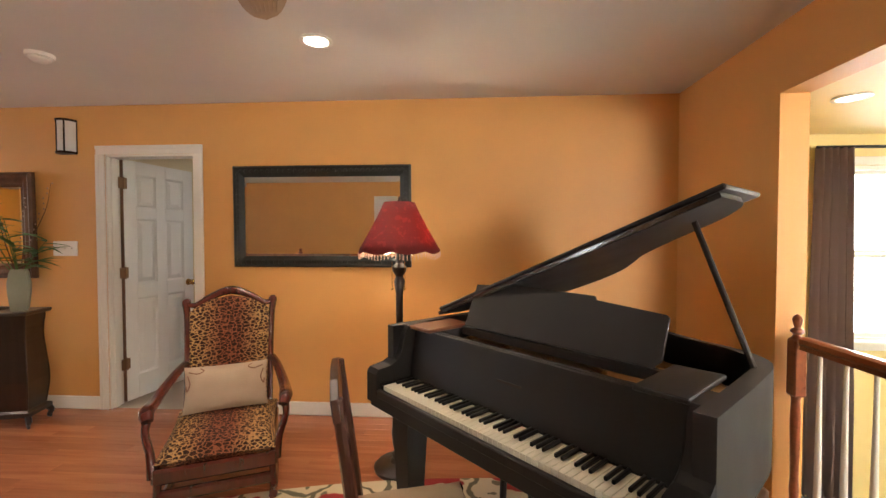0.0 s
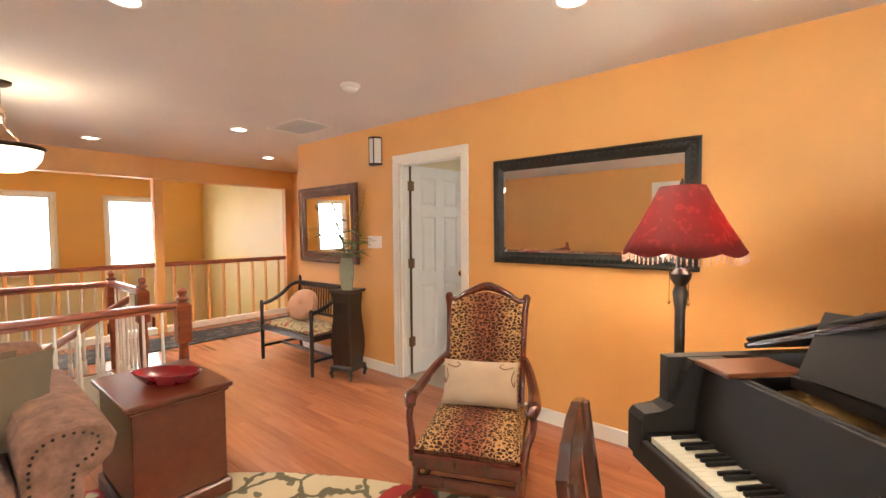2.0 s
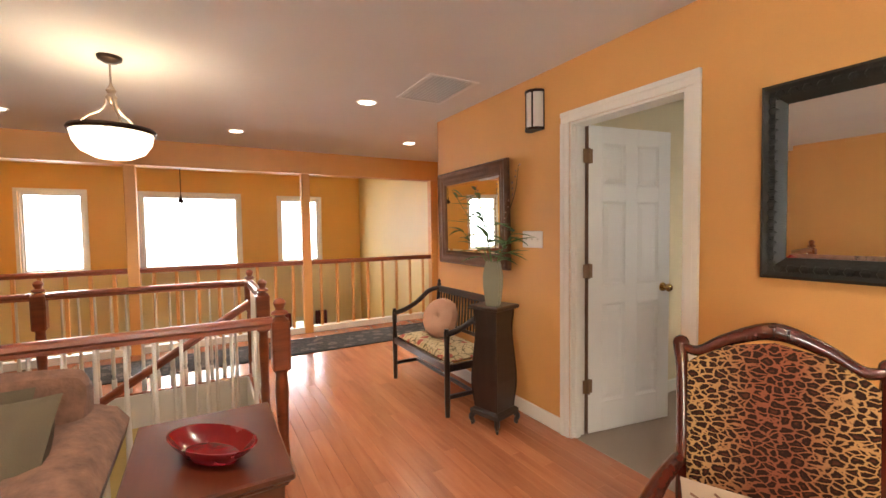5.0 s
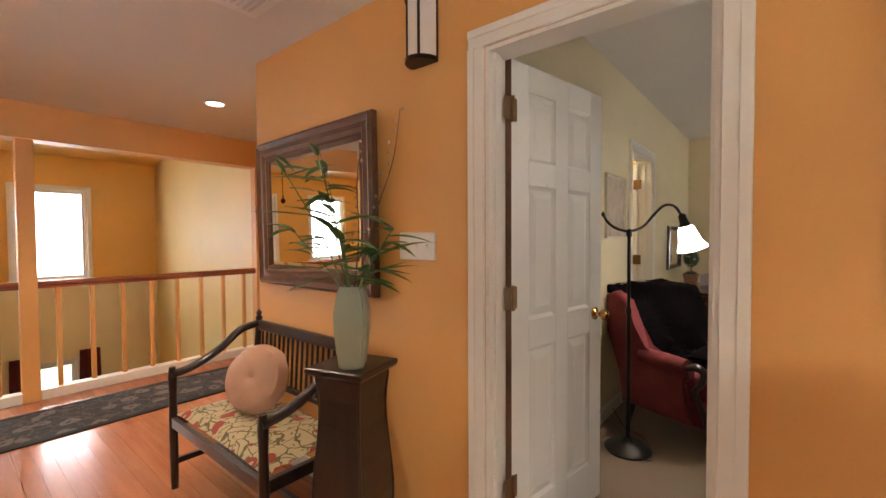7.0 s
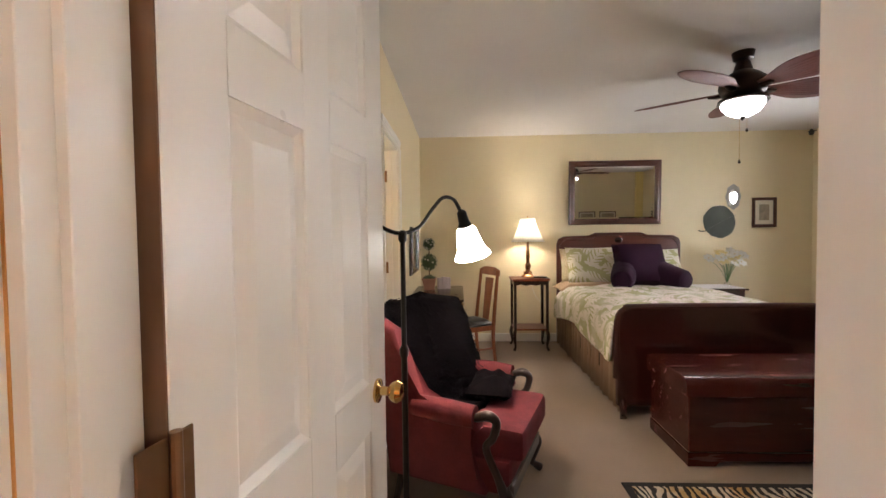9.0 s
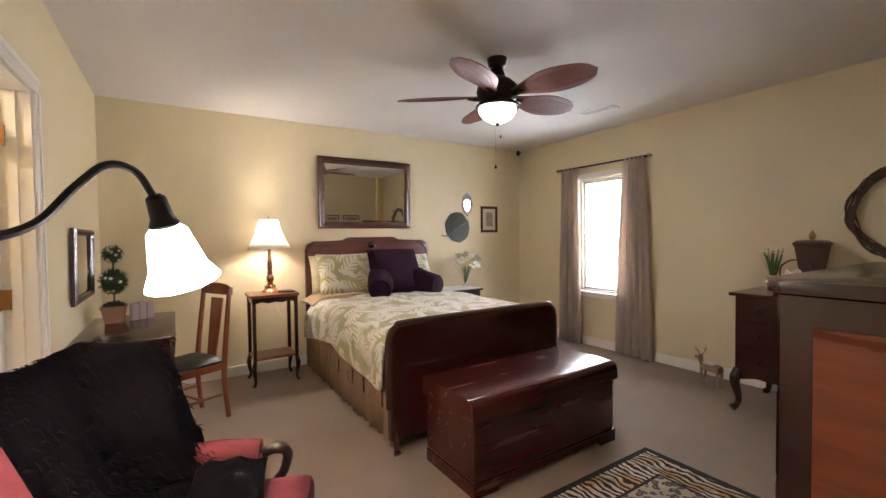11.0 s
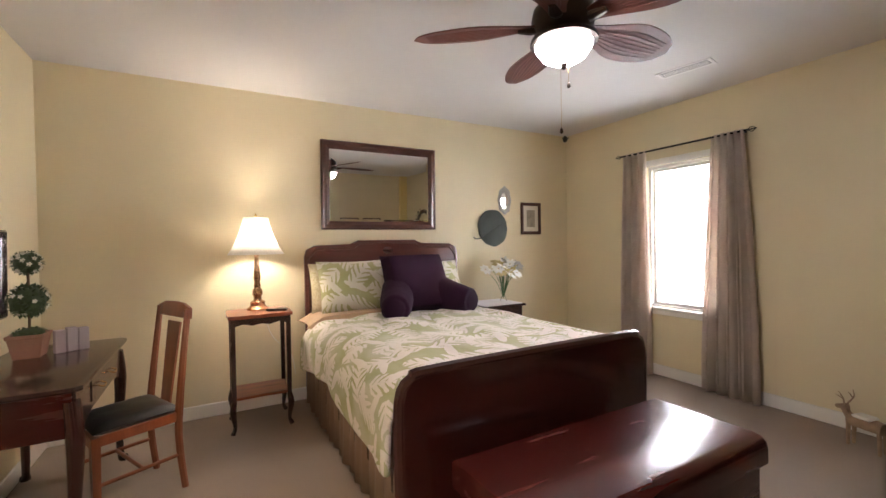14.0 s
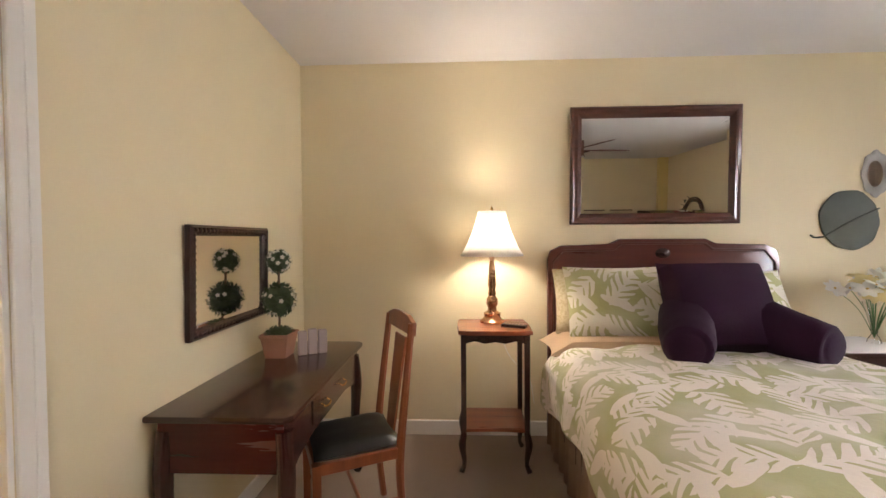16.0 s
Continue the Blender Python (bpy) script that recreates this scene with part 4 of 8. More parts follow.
for a, b in ((4.24, 2.395), (2.285, 0.485), (0.375, -1.325), (-1.435, -2.1)):
    railing("gallery_railing", (-6.87, a, 0), (-6.87, b, 0), "cherry handrail and square ochre balusters between posts over the great room", zr=0.93, step=0.2, skip=0.13, curb=0.085, bal=GOLDBAL)

# stair flight going down from the landing
stair = thing("staircase", "oak treads and white risers going down", "stairs", pose(0, 0, 0), kind="structure")
for i in range(9):
    z, y = -0.18 * (i + 1), SYN - 0.02 - 0.27 * i
    part("tread", box(-4.44, -3.49, y - 0.29, y, z - 0.03, z, 0.008), M_PLANK, stair)
    part("riser", box(-4.44, -3.49, y - 0.006, y + 0.008, z, z + 0.15), M_TRIM, stair)
part("stringer", moved(slab([(SYN, -0.02), (SYN, -0.36), (-1.1, -2.05), (-1.1, -1.72)], -0.02, 0.02), Matrix.Translation((-4.465, 0, 0)) @ Matrix(((0, 0, 1, 0), (1, 0, 0, 0), (0, 1, 0, 0), (0, 0, 0, 1)))), M_TRIM, stair, "white stringer")

# newel and rail beyond the east opening
ne = newel("newel_post", 1.565, 2.112, "east stair newel posts")
ne.matrix_basis = pose(1.565, 2.112, 0) @ Matrix.Diagonal((0.62, 0.62, 1, 1))
railing("railing", (1.565, 2.065, 0), (1.565, -2.38, 0), "cherry handrail across the east opening", step=0.13)


# ---- ceiling fixtures and lamps ----
M_CANLENS = glow("lit_downlight_lens", (1.0, 0.90, 0.74), 14.0)
M_WHITEPL = plain("white_plastic", (0.80, 0.78, 0.74), 0.4, var=0.05)


def downlight(x, y, z):
    d = thing("downlight", "lit white recessed ceiling downlight", "ceiling light", pose(x, y, z), "recessed downlights")
    part("trim_ring", shell([(0.085, -0.001), (0.088, -0.006), (0.07, -0.009), (0.066, -0.004)], 0.004, 28), M_WHITEPL, d, smooth=True)
    part("lens", lathe([(0.064, -0.005), (0.05, -0.0075), (0.0, -0.009)], 24), M_CANLENS, d, "glowing lens", True)
    s = new("downlight_beam", bpy.data.lights.new("downlight_beam", 'SPOT'))
    s.data.energy, s.data.color, s.data.spot_size, s.data.spot_blend, s.data.shadow_soft_size = CAN, WARM, radians(125), 0.6, 0.06
    s.location = (x, y, z - 0.03)


for x, y in ((-0.84, 2.20), (-4.34, 2.33), (-5.67, 3.34), (-5.90, 1.46), (-5.89, -0.34), (-2.34, 0.92)):
    downlight(x, y, HZ)
downlight(2.03, 2.40, 2.146)

M_BOWL = glow("lit_alabaster_bowl", (1.0, 0.86, 0.62), 3.2)
pd = thing("pendant_light", "lit alabaster bowl pendant on a bronze chain and three arms", "pendant light", pose(-4.2, 0.67, 0))
part("canopy", lathe([(0.0, 2.40), (0.03, 2.402), (0.06, 2.42), (0.065, HZ)], 24), M_BRONZE, pd, smooth=True)
part("stem", tube([(0, 0, 2.405), (0, 0, 2.27)], 0.006, 8), M_NICKEL, pd)
part("hub", lathe([(0.008, 2.16), (0.022, 2.18), (0.032, 2.20), (0.018, 2.22), (0.028, 2.24), (0.012, 2.265), (0.007, 2.28)], 18), M_NICKEL, pd, smooth=True)
for k in range(3):
    a = radians(20 + 120 * k)
    part("arm", tube([(0.02 * math.cos(a), 0.02 * math.sin(a), 2.21), (0.05 * math.cos(a), 0.05 * math.sin(a), 2.13), (0.13 * math.cos(a), 0.13 * math.sin(a), 2.08), (0.20 * math.cos(a), 0.20 * math.sin(a), 2.005)], 0.007, 8), M_NICKEL, pd, smooth=True)
part("rim", shell([(0.214, 1.985), (0.222, 2.0), (0.214, 2.015)], 0.012, 36), M_BRONZE, pd, "dark bronze rim", True)
part("bowl", shell([(0.004, 1.825), (0.09, 1.838), (0.16, 1.875), (0.195, 1.93), (0.205, 1.99)], 0.006, 36), M_BOWL, pd, "glowing white glass bowl", True)
pl = new("pendant_bulb", bpy.data.lights.new("pendant_bulb", 'POINT'))
pl.data.energy, pl.data.color, pl.data.shadow_soft_size = 9.0, (1, 0.86, 0.68), 0.05
pl.location = (-4.2, 0.67, 1.96)


# ---- hall: furniture and things ----
def grand_piano():
    p = thing("grand_piano", "black baby grand piano with its lid propped open and keys uncovered", "piano", pose(-0.51, 1.94, 0, 0, 0, -45.6))
    out = smooth_path([(1.42, 0.12, 0), (1.42, 0.5, 0), (1.40, 0.76, 0), (1.28, 0.89, 0), (1.08, 0.96, 0), (0.88, 1.07, 0), (0.74, 1.24, 0), (0.58, 1.40, 0), (0.38, 1.48, 0), (0.16, 1.46, 0), (0.02, 1.34, 0), (0.0, 1.15, 0), (0.0, 0.5, 0), (0.0, 0.12, 0)], 4)
    out = [(v.x, v.y) for v in out]
    cx, cy = 0.66, 0.6
    inn = [(cx + (x - cx) * 0.93, cy + (y - cy) * (0.94 if y > 0.5 else 1)) for x, y in out]
    b = bmesh.new()
    vs = [[b.verts.new((x, y, z)) for x, y in q] for q, z in ((out, 0.62), (out, 0.96), (inn, 0.96), (inn, 0.62))]
    for r in range(4):
        for i in range(len(out) - 1):
            b.faces.new((vs[r][i], vs[r][i + 1], vs[(r + 1) % 4][i + 1], vs[(r + 1) % 4][i]))
    for i in (0, len(out) - 1):
        b.faces.new([vs[r][i] for r in range(4)])
    part("rim", b, M_PIANO, p, "curved black case rim", True)
    part("bottom_board", slab([(x * 0.98 + 0.014, y * 0.98 + 0.01) for x, y in out], 0.60, 0.64), M_PIANO, p)
    part("soundboard", slab([q for q in inn if q[1] > 0.42] , 0.80, 0.815), M_PIANOIN, p, "reddish spruce soundboard")
    pl8 = slab([(cx + (x - cx) * 0.9, 0.93 * y + 0.02) for x, y in inn if y > 0.48], 0.835, 0.85, 0.004)
    for k in range(5):
        tube([(0.18 + 0.25 * k, 0.5, 0.865), (0.14 + 0.13 * k, 1.28 - 0.07 * k * k * 0.8, 0.865)], 0.012, 6, pl8)
    part("plate", pl8, M_GOLD, p, "bronzed cast iron string plate")
    for k in range(30):
        part("string", tube([(0.12 + 0.042 * k, 0.52, 0.885), (0.10 + 0.030 * k, 1.30 - 0.018 * k, 0.88)], 0.0012, 4), M_NICKEL, p) if k % 2 == 0 else None
    part("keybed", box(0.03, 1.39, 0.0, 0.32, 0.60, 0.665, 0.006), M_PIANO, p)
    part("key_slip", box(0.095, 1.325, -0.004, 0.02, 0.655, 0.692, 0.004), M_PIANO, p)
    arm = [(0.0, 0.62), (0.0, 0.755), (0.015, 0.777), (0.09, 0.782), (0.125, 0.80), (0.15, 0.85), (0.165, 0.92), (0.19, 0.957), (0.32, 0.958), (0.32, 0.62)]
    yz = Matrix(((0, 0, 1, 0), (1, 0, 0, 0), (0, 1, 0, 0), (0, 0, 0, 1)))
    for x0 in (0.0, 1.335):
        part("arm", moved(slab(arm, x0 + 0.001, x0 + 0.084, 0.004), yz), M_PIANO, p)
    for x0, x1 in ((0.086, 0.10), (1.32, 1.334)):
        part("cheek_block", box(x0, x1, 0.02, 0.19, 0.66, 0.712, 0.003), M_PIANO, p)
    part("fallboard", moved(box(0.087, 1.333, -0.01, 0.01, 0, 0.245, 0.004), pose(0, 0.20, 0.70, -9)), M_PIANO, p, "black fallboard behind the keys")
    part("maker_mark", moved(box(0.64, 0.76, -0.0125, -0.0105, 0.125, 0.135), pose(0, 0.20, 0.70, -9)), M_BRONZE, p, "small faded bronze bar")
    part("top_rail", box(0.24, 1.18, 0.235, 0.255, 0.93, 0.948, 0.003), M_PIANO, p)
    part("desk_slide", box(0.24, 1.18, 0.395, 0.43, 0.915, 0.955, 0.004), M_PIANO, p)
    part("tuning_well", box(0.24, 1.18, 0.256, 0.394, 0.85, 0.865), M_PIANOIN, p, "dark open slot over the tuning pins")
    for x, w in ((0.35, 0.05), (0.62, 0.08), (0.98, 0.05)):
        part("felt", box(x, x + w, 0.27, 0.38, 0.866, 0.905, 0.005), M_GOLD, p)
    part("left_top", box(0.084, 0.238, 0.19, 0.46, 0.945, 0.962, 0.004), M_PIANOIN, p, "reddish top block")
    part("right_top", box(1.182, 1.336, 0.19, 0.50, 0.945, 0.962, 0.004), M_PIANO, p)
    desk = [(0, 0), (0, 0.212), (0.10, 0.215), (0.108, 0.232), (0.63, 0.222), (0.637, 0.204), (0.90, 0.184), (0.91, 0.176), (0.91, 0.03), (0.885, 0)]
    part("music_desk", moved(slab(desk, 0, 0.014, 0.002), pose(0.27, 0.40, 0.958, -24) @ UPRIGHT), M_PIANO, p, "black notched music desk")
    lid_out = [(1.42, 0.45)] + [(x, y) for x, y in out if y > 0.46] + [(0.0, 0.45)]
    lid_m = pose(0, 0, 0.968, 0, -22.3, 0)
    lid = part("lid", moved(slab([(x * 1.01, y) for x, y in lid_out], 0, 0.02, 0.005), lid_m), M_PIANO, p, "raised black lid")
    flap = part("front_flap", moved(box(0.0, 1.455, 0.46, 0.86, 0.023, 0.042, 0.006), lid_m), M_PIANO, lid, "folded front lid section")
    part("edge_strip", moved(box(0.02, 1.40, 0.444, 0.4495, 0.001, 0.019, 0.002), lid_m), M_PIANOGLOSS, lid, "glossy black lid edge catching the light")
    part("lid_prop", tube([(1.375, 0.66, 0.94), tuple(lid_m @ Vector((1.265, 0.70, 0.0)))], 0.011, 8), M_PIANO, p, "slim wooden prop stick")
    for x, y in ((0.13, 0.16), (1.29, 0.16), (0.42, 1.22)):
        lg = part("leg", lathe([(0.035, 0.05), (0.036, 0.10), (0.045, 0.14), (0.06, 0.5), (0.062, 0.60)], square=True, at=(x, y, 0)), M_PIANO, p)
        part("caster", lathe([(0.02, 0.0), (0.024, 0.01), (0.024, 0.03), (0.012, 0.05)], 14, at=(x, y, 0)), M_BRASS, lg, "brass caster")
    ly = part("pedal_lyre", box(0.58, 0.84, 0.24, 0.30, 0.05, 0.10, 0.008), M_PIANO, p)
    for x in (0.64, 0.78):
        part("lyre_post", tube([(x, 0.27, 0.10), (x - 0.02, 0.27, 0.3), (x, 0.27, 0.60)], 0.014, 8), M_PIANO, ly)
    for x in (0.65, 0.71, 0.77):
        part("pedal", box(x - 0.012, x + 0.012, 0.14, 0.25, 0.055, 0.063, 0.003), M_BRASS, ly)
    kw = 1.222 / 52
    wm = box(0.0006, kw - 0.0006, 0, 0.155, 0, 0.022, 0.0012)
    bmk = box(-0.0055, 0.0055, 0, 0.098, 0, 0.013, 0.002)
    meshes = []
    for nm, bb, mt in (("white_key", wm, M_IVORY), ("black_key", bmk, M_EBONY)):
        me = bpy.data.meshes.new(nm)
        bb.to_mesh(me)
        bb.free()
        me.materials.append(mt)
        meshes.append(me)
    for i in range(52):
        k = new("white_key", meshes[0])
        k.parent, k.location = p, (0.099 + i * kw, 0.03, 0.682)
        if i % 7 in (0, 2, 3, 5, 6) and i < 51:
            k = new("black_key", meshes[1])
            k.parent, k.location = p, (0.099 + (i + 1) * kw, 0.088, 0.703)


grand_piano()

M_REDSHADE = translucent("red_damask_shade", (0.21, 0.026, 0.026), 0.55, 0.7, 0.5)
M_BEADS = plain("amber_bead_fringe", (0.68, 0.40, 0.30), 0.3, var=0.4, fine=200)
M_BULB = glow("lit_bulb", (1.0, 0.85, 0.6), 12.0)


def piano_lamp():
    l = thing("floor_lamp", "black turned floor lamp with a beaded red damask shade", "lamp", pose(-0.44, 2.46, 0))
    part("base", lathe([(0.15, 0.0), (0.155, 0.02), (0.14, 0.035), (0.06, 0.05), (0.045, 0.07), (0.05, 0.09), (0.03, 0.11)], 28), M_BLACKWD, l, smooth=True)
    part("column", lathe([(0.032, 0.10), (0.044, 0.16), (0.05, 0.22), (0.04, 0.32), (0.024, 0.38), (0.03, 0.40), (0.02, 0.43), (0.022, 0.6), (0.019, 0.62), (0.022, 1.05), (0.032, 1.13), (0.022, 1.16), (0.04, 1.19), (0.045, 1.215), (0.02, 1.24), (0.018, 1.30)], 20), M_BLACKWD, l, "turned black column", True)
    b = bmesh.new()
    n = 8
    prof = [(0.245, 1.315), (0.216, 1.365), (0.172, 1.44), (0.125, 1.53), (0.092, 1.60)]
    rings = [[b.verts.new((r * math.cos(2 * math.pi * i / 48) * (1 - 0.035 * abs(math.sin(n * math.pi * i / 48))), r * math.sin(2 * math.pi * i / 48) * (1 - 0.035 * abs(math.sin(n * math.pi * i / 48))), z - (0.018 * abs(math.sin(n * math.pi * i / 48)) if k == 0 else 0))) for i in range(48)] for k, (r, z) in enumerate(prof)]
    for a, c in zip(rings, rings[1:]):
        for i in range(48):
            b.faces.new((a[i], a[(i + 1) % 48], c[(i + 1) % 48], c[i]))
    sh = part("shade", b, M_REDSHADE, l, "red damask bell shade", True)
    md = sh.modifiers.new("thick", 'SOLIDIFY')
    md.thickness = 0.003
    fr = bmesh.new()
    for i in range(72):
        a = 2 * math.pi * i / 72
        k = 1 - 0.035 * abs(math.sin(n * a / 2))
        lathe([(0.001, -0.03), (0.0035, -0.026), (0.0015, -0.018), (0.004, -0.012), (0.0015, 0.0)], 5, fr, (0.245 * k * math.cos(a), 0.245 * k * math.sin(a), 1.312 - 0.018 * abs(math.sin(n * a / 2))))
    part("bead_fringe", fr, M_BEADS, sh, "amber bead fringe")
    part("finial", lathe([(0.004, 1.58), (0.012, 1.605), (0.008, 1.62), (0.002, 1.635)], 12), M_BRONZE, l)
    for x in (-0.075, 0.075):
        part("bulb", lathe([(0.001, 1.287), (0.022, 1.30), (0.03, 1.33), (0.02, 1.375), (0.013, 1.40)], 14, at=(x, 0, 0)), M_BULB, l, "lit bulb", True)
    for x in (-0.035, 0.04):
        part("pull_chain", tube([(x, -0.05, 1.25), (x, -0.05, 1.10)], 0.0015, 5), M_BRASS, l)
        part("pull_knob", lathe([(0.001, 1.08), (0.007, 1.09), (0.001, 1.105)], 8, at=(x, -0.05, 0)), M_BRASS, l)
    for x in (-0.115, 0.115):
        g = new("red_lamp_bulb", bpy.data.lights.new("red_lamp_bulb", 'POINT'))
        g.data.energy, g.data.color, g.data.shadow_soft_size = 11.0, (1, 0.80, 0.55), 0.02
        g.location = (-0.44 + x, 2.46, 1.425)


piano_lamp()

M_LEOP = leopard("leopard_print", (0.24, 0.075, 0.036), (0.50, 0.28, 0.115), (0.026, 0.009, 0.006), (0.085, 0.022, 0.012), 48)
M_TAUPE = plain("taupe_linen", (0.42, 0.31, 0.22), 0.9, var=0.12, fine=260, coarse=6, relief=0.3, sheen=0.05)
M_SCROLL = plain("brown_embroidery", (0.20, 0.09, 0.05), 0.8)


def rocker():
    c = thing("rocking_chair", "carved mahogany rocking chair upholstered in leopard print", "chair", pose(-1.468, 2.362, 0, 0, 0, 24.5))
    wm = M_ROCKER
    # local: front towards -y, back panel leaning away
    seat = cushion(0.57, 0.60, 0.13, 12, 0.6, wrinkle=0.004)
    part("seat", moved(seat, pose(0, -0.06, 0.285, 4)), M_LEOP, c, "leopard print seat", True)
    fr = box(-0.29, 0.29, -0.375, -0.335, 0.165, 0.245, 0.012)
    box(-0.29, -0.255, -0.35, 0.24, 0.18, 0.26, 0.008, fr)
    box(0.255, 0.29, -0.35, 0.24, 0.18, 0.26, 0.008, fr)
    part("seat_frame", fr, M_ROCKER, c)
    tilt = pose(0, 0.22, 0.42, -13)
    back = slab([(-0.22, -0.11), (0.22, -0.11), (0.235, 0.5), (0.215, 0.52), (0.12, 0.575), (0.0, 0.60), (-0.12, 0.575), (-0.215, 0.52), (-0.235, 0.5)], -0.02, 0.035, 0.015, seg=3)
    part("backrest", moved(back, tilt @ UPRIGHT), M_LEOP, c, "leopard print back panel", True)
    for s in (-1, 1):
        part("back_post", moved(tube([(s * 0.235, 0, -0.22), (s * 0.24, 0, 0.2), (s * 0.25, 0, 0.46), (s * 0.262, 0, 0.56)], [0.02, 0.021, 0.02, 0.022], 10), tilt), wm, c, smooth=True)
        part("back_ear", moved(lathe([(0.005, -0.014), (0.022, -0.008), (0.026, 0.0), (0.022, 0.008), (0.005, 0.014)], 14, at=(0, 0, 0)), tilt @ pose(s * 0.258, 0, 0.565, 90)), wm, c, smooth=True)
    crest = tube([(-0.262, 0, 0.555), (-0.20, 0, 0.545), (-0.12, 0, 0.595), (0.0, 0, 0.635), (0.12, 0, 0.595), (0.20, 0, 0.545), (0.262, 0, 0.555)], [0.014, 0.020, 0.022, 0.030, 0.022, 0.020, 0.014], 10)
    for k in range(7):
        x = (k - 3) * 0.022
        lathe([(0.001, 0), (0.012, 0.006), (0.01, 0.016), (0.001, 0.02)], 8, crest, (x, -0.018, 0.632 - abs(k - 3) * 0.012))
    part("crest_rail", moved(crest, tilt), M_ROCKER, c, "carved crest rail", True)
    for s in (-1, 1):
        part("arm", tube([(s * 0.25, 0.25, 0.60), (s * 0.29, 0.14, 0.56), (s * 0.33, -0.08, 0.50), (s * 0.335, -0.23, 0.495), (s * 0.32, -0.28, 0.46)], [0.02, 0.022, 0.026, 0.03, 0.022], 10, flat=1.25), M_ROCKER, c, "curved scroll arm", True)
        part("arm_support", tube([(s * 0.325, -0.23, 0.49), (s * 0.335, -0.265, 0.40), (s * 0.30, -0.325, 0.31), (s * 0.285, -0.35, 0.20)], [0.022, 0.018, 0.02, 0.024], 10), wm, c, smooth=True)
        for y0, y1, zt in ((-0.35, -0.355, 0.22), (0.25, 0.24, 0.30)):
            part("leg", tube([(s * 0.265, y0, zt), (s * 0.265, y1 * 1.0, 0.14), (s * 0.27, y1 * 1.02, 0.06)], [0.022, 0.018, 0.02], 8), wm, c, smooth=True)
        part("rocker", tube([(s * 0.27, -0.52, 0.10), (s * 0.27, -0.32, 0.04), (s * 0.27, 0.0, 0.021), (s * 0.27, 0.26, 0.035), (s * 0.27, 0.50, 0.095)], 0.021, 8), M_ROCKER, c, "curved rocker runner", True)
    part("stretcher", box(-0.27, 0.27, -0.372, -0.34, 0.075, 0.135, 0.01), M_ROCKER, c)
    part("stretcher", tube([(-0.26, 0.24, 0.13), (0.26, 0.24, 0.13)], 0.014, 8), M_ROCKER, c)
    p = thing("lumbar_pillow", "taupe linen lumbar pillow with brown scroll embroidery on a leopard chair", "pillow", pose(-1.468, 2.362, 0, 0, 0, 24.5) @ pose(0.0, 0.075, 0.485, 68, 0, 3))
    part("cover", cushion(0.46, 0.27, 0.13, 12, seed=3), M_TAUPE, p, smooth=True)
    for s in (-1, 1):
        e = tube([(s * 0.20, 0.10, 0.034), (s * 0.15, 0.085, 0.053), (s * 0.12, 0.10, 0.046), (s * 0.14, 0.115, 0.03)], 0.0035, 5)
        tube([(s * 0.205, 0.08, 0.034), (s * 0.19, 0.03, 0.05), (s * 0.205, -0.01, 0.044), (s * 0.21, 0.02, 0.036)], 0.0035, 5, e)
        part("embroidery", e, M_SCROLL, p, "brown scroll stitching")


rocker()


def wall_mirror(name, label, w, h, fw, mat, m, lean, carve=0, prof=None):
    """A framed mirror hung on a wall: centre at m's origin, wall at y = 0, room towards -y, leaning forward by lean degrees."""
    t = thing(name, label, "mirror", m @ pose(0, -0.004 - h / 2 * math.sin(radians(lean)), 0, lean))
    prof = prof or [(0.0, 0.0), (0.0, 0.022), (0.012, 0.032), (fw * 0.35, 0.026), (fw * 0.6, 0.030), (fw * 0.85, 0.018), (fw, 0.012), (fw, 0.0)]
    fr = part("frame", frame_ring(w, h, fw, prof), mat, t)
    bev = 0.022
    g = bmesh.new()
    iw, ih = w / 2 - fw + 0.004, h / 2 - fw + 0.004
    r = [[g.verts.new((sx * (iw - o), -d, sz * (ih - o))) for sx, sz in ((-1, -1), (1, -1), (1, 1), (-1, 1))] for o, d in ((0, 0.004), (0, 0.0085), (bev, 0.0105))]
    for a, c in zip(r, r[1:]):
        for i in range(4):
            g.faces.new((a[i], a[(i + 1) % 4], c[(i + 1) % 4], c[i]))
    g.faces.new(r[-1])
    g.faces.new(r[0][::-1])
    part("glass", g, M_MIRROR, t, "bevelled mirror glass")
    if carve:
        cb = bmesh.new()
        for k in range(int(w / carve)):
            for s in (-1, 1):
                x = -w / 2 + fw * 0.5 + (w - fw) * (k + 0.5) / int(w / carve)
                join(cb, lathe([(carve * 0.42, 0.0), (carve * 0.3, 0.005), (0.002, 0.007)], 6), Matrix.Translation((x, -0.026, s * (h / 2 - fw * 0.5))) @ pose(0, 0, 0, 90))
        for k in range(int(h / carve)):
            for s in (-1, 1):
                z = -h / 2 + fw * 0.5 + (h - fw) * (k + 0.5) / int(h / carve)
                join(cb, lathe([(carve * 0.42, 0.0), (carve * 0.3, 0.005), (0.002, 0.007)], 6), Matrix.Translation((s * (w / 2 - fw * 0.5), -0.026, z)) @ pose(0, 0, 0, 90))
        part("carving", cb, mat, fr)
    return t


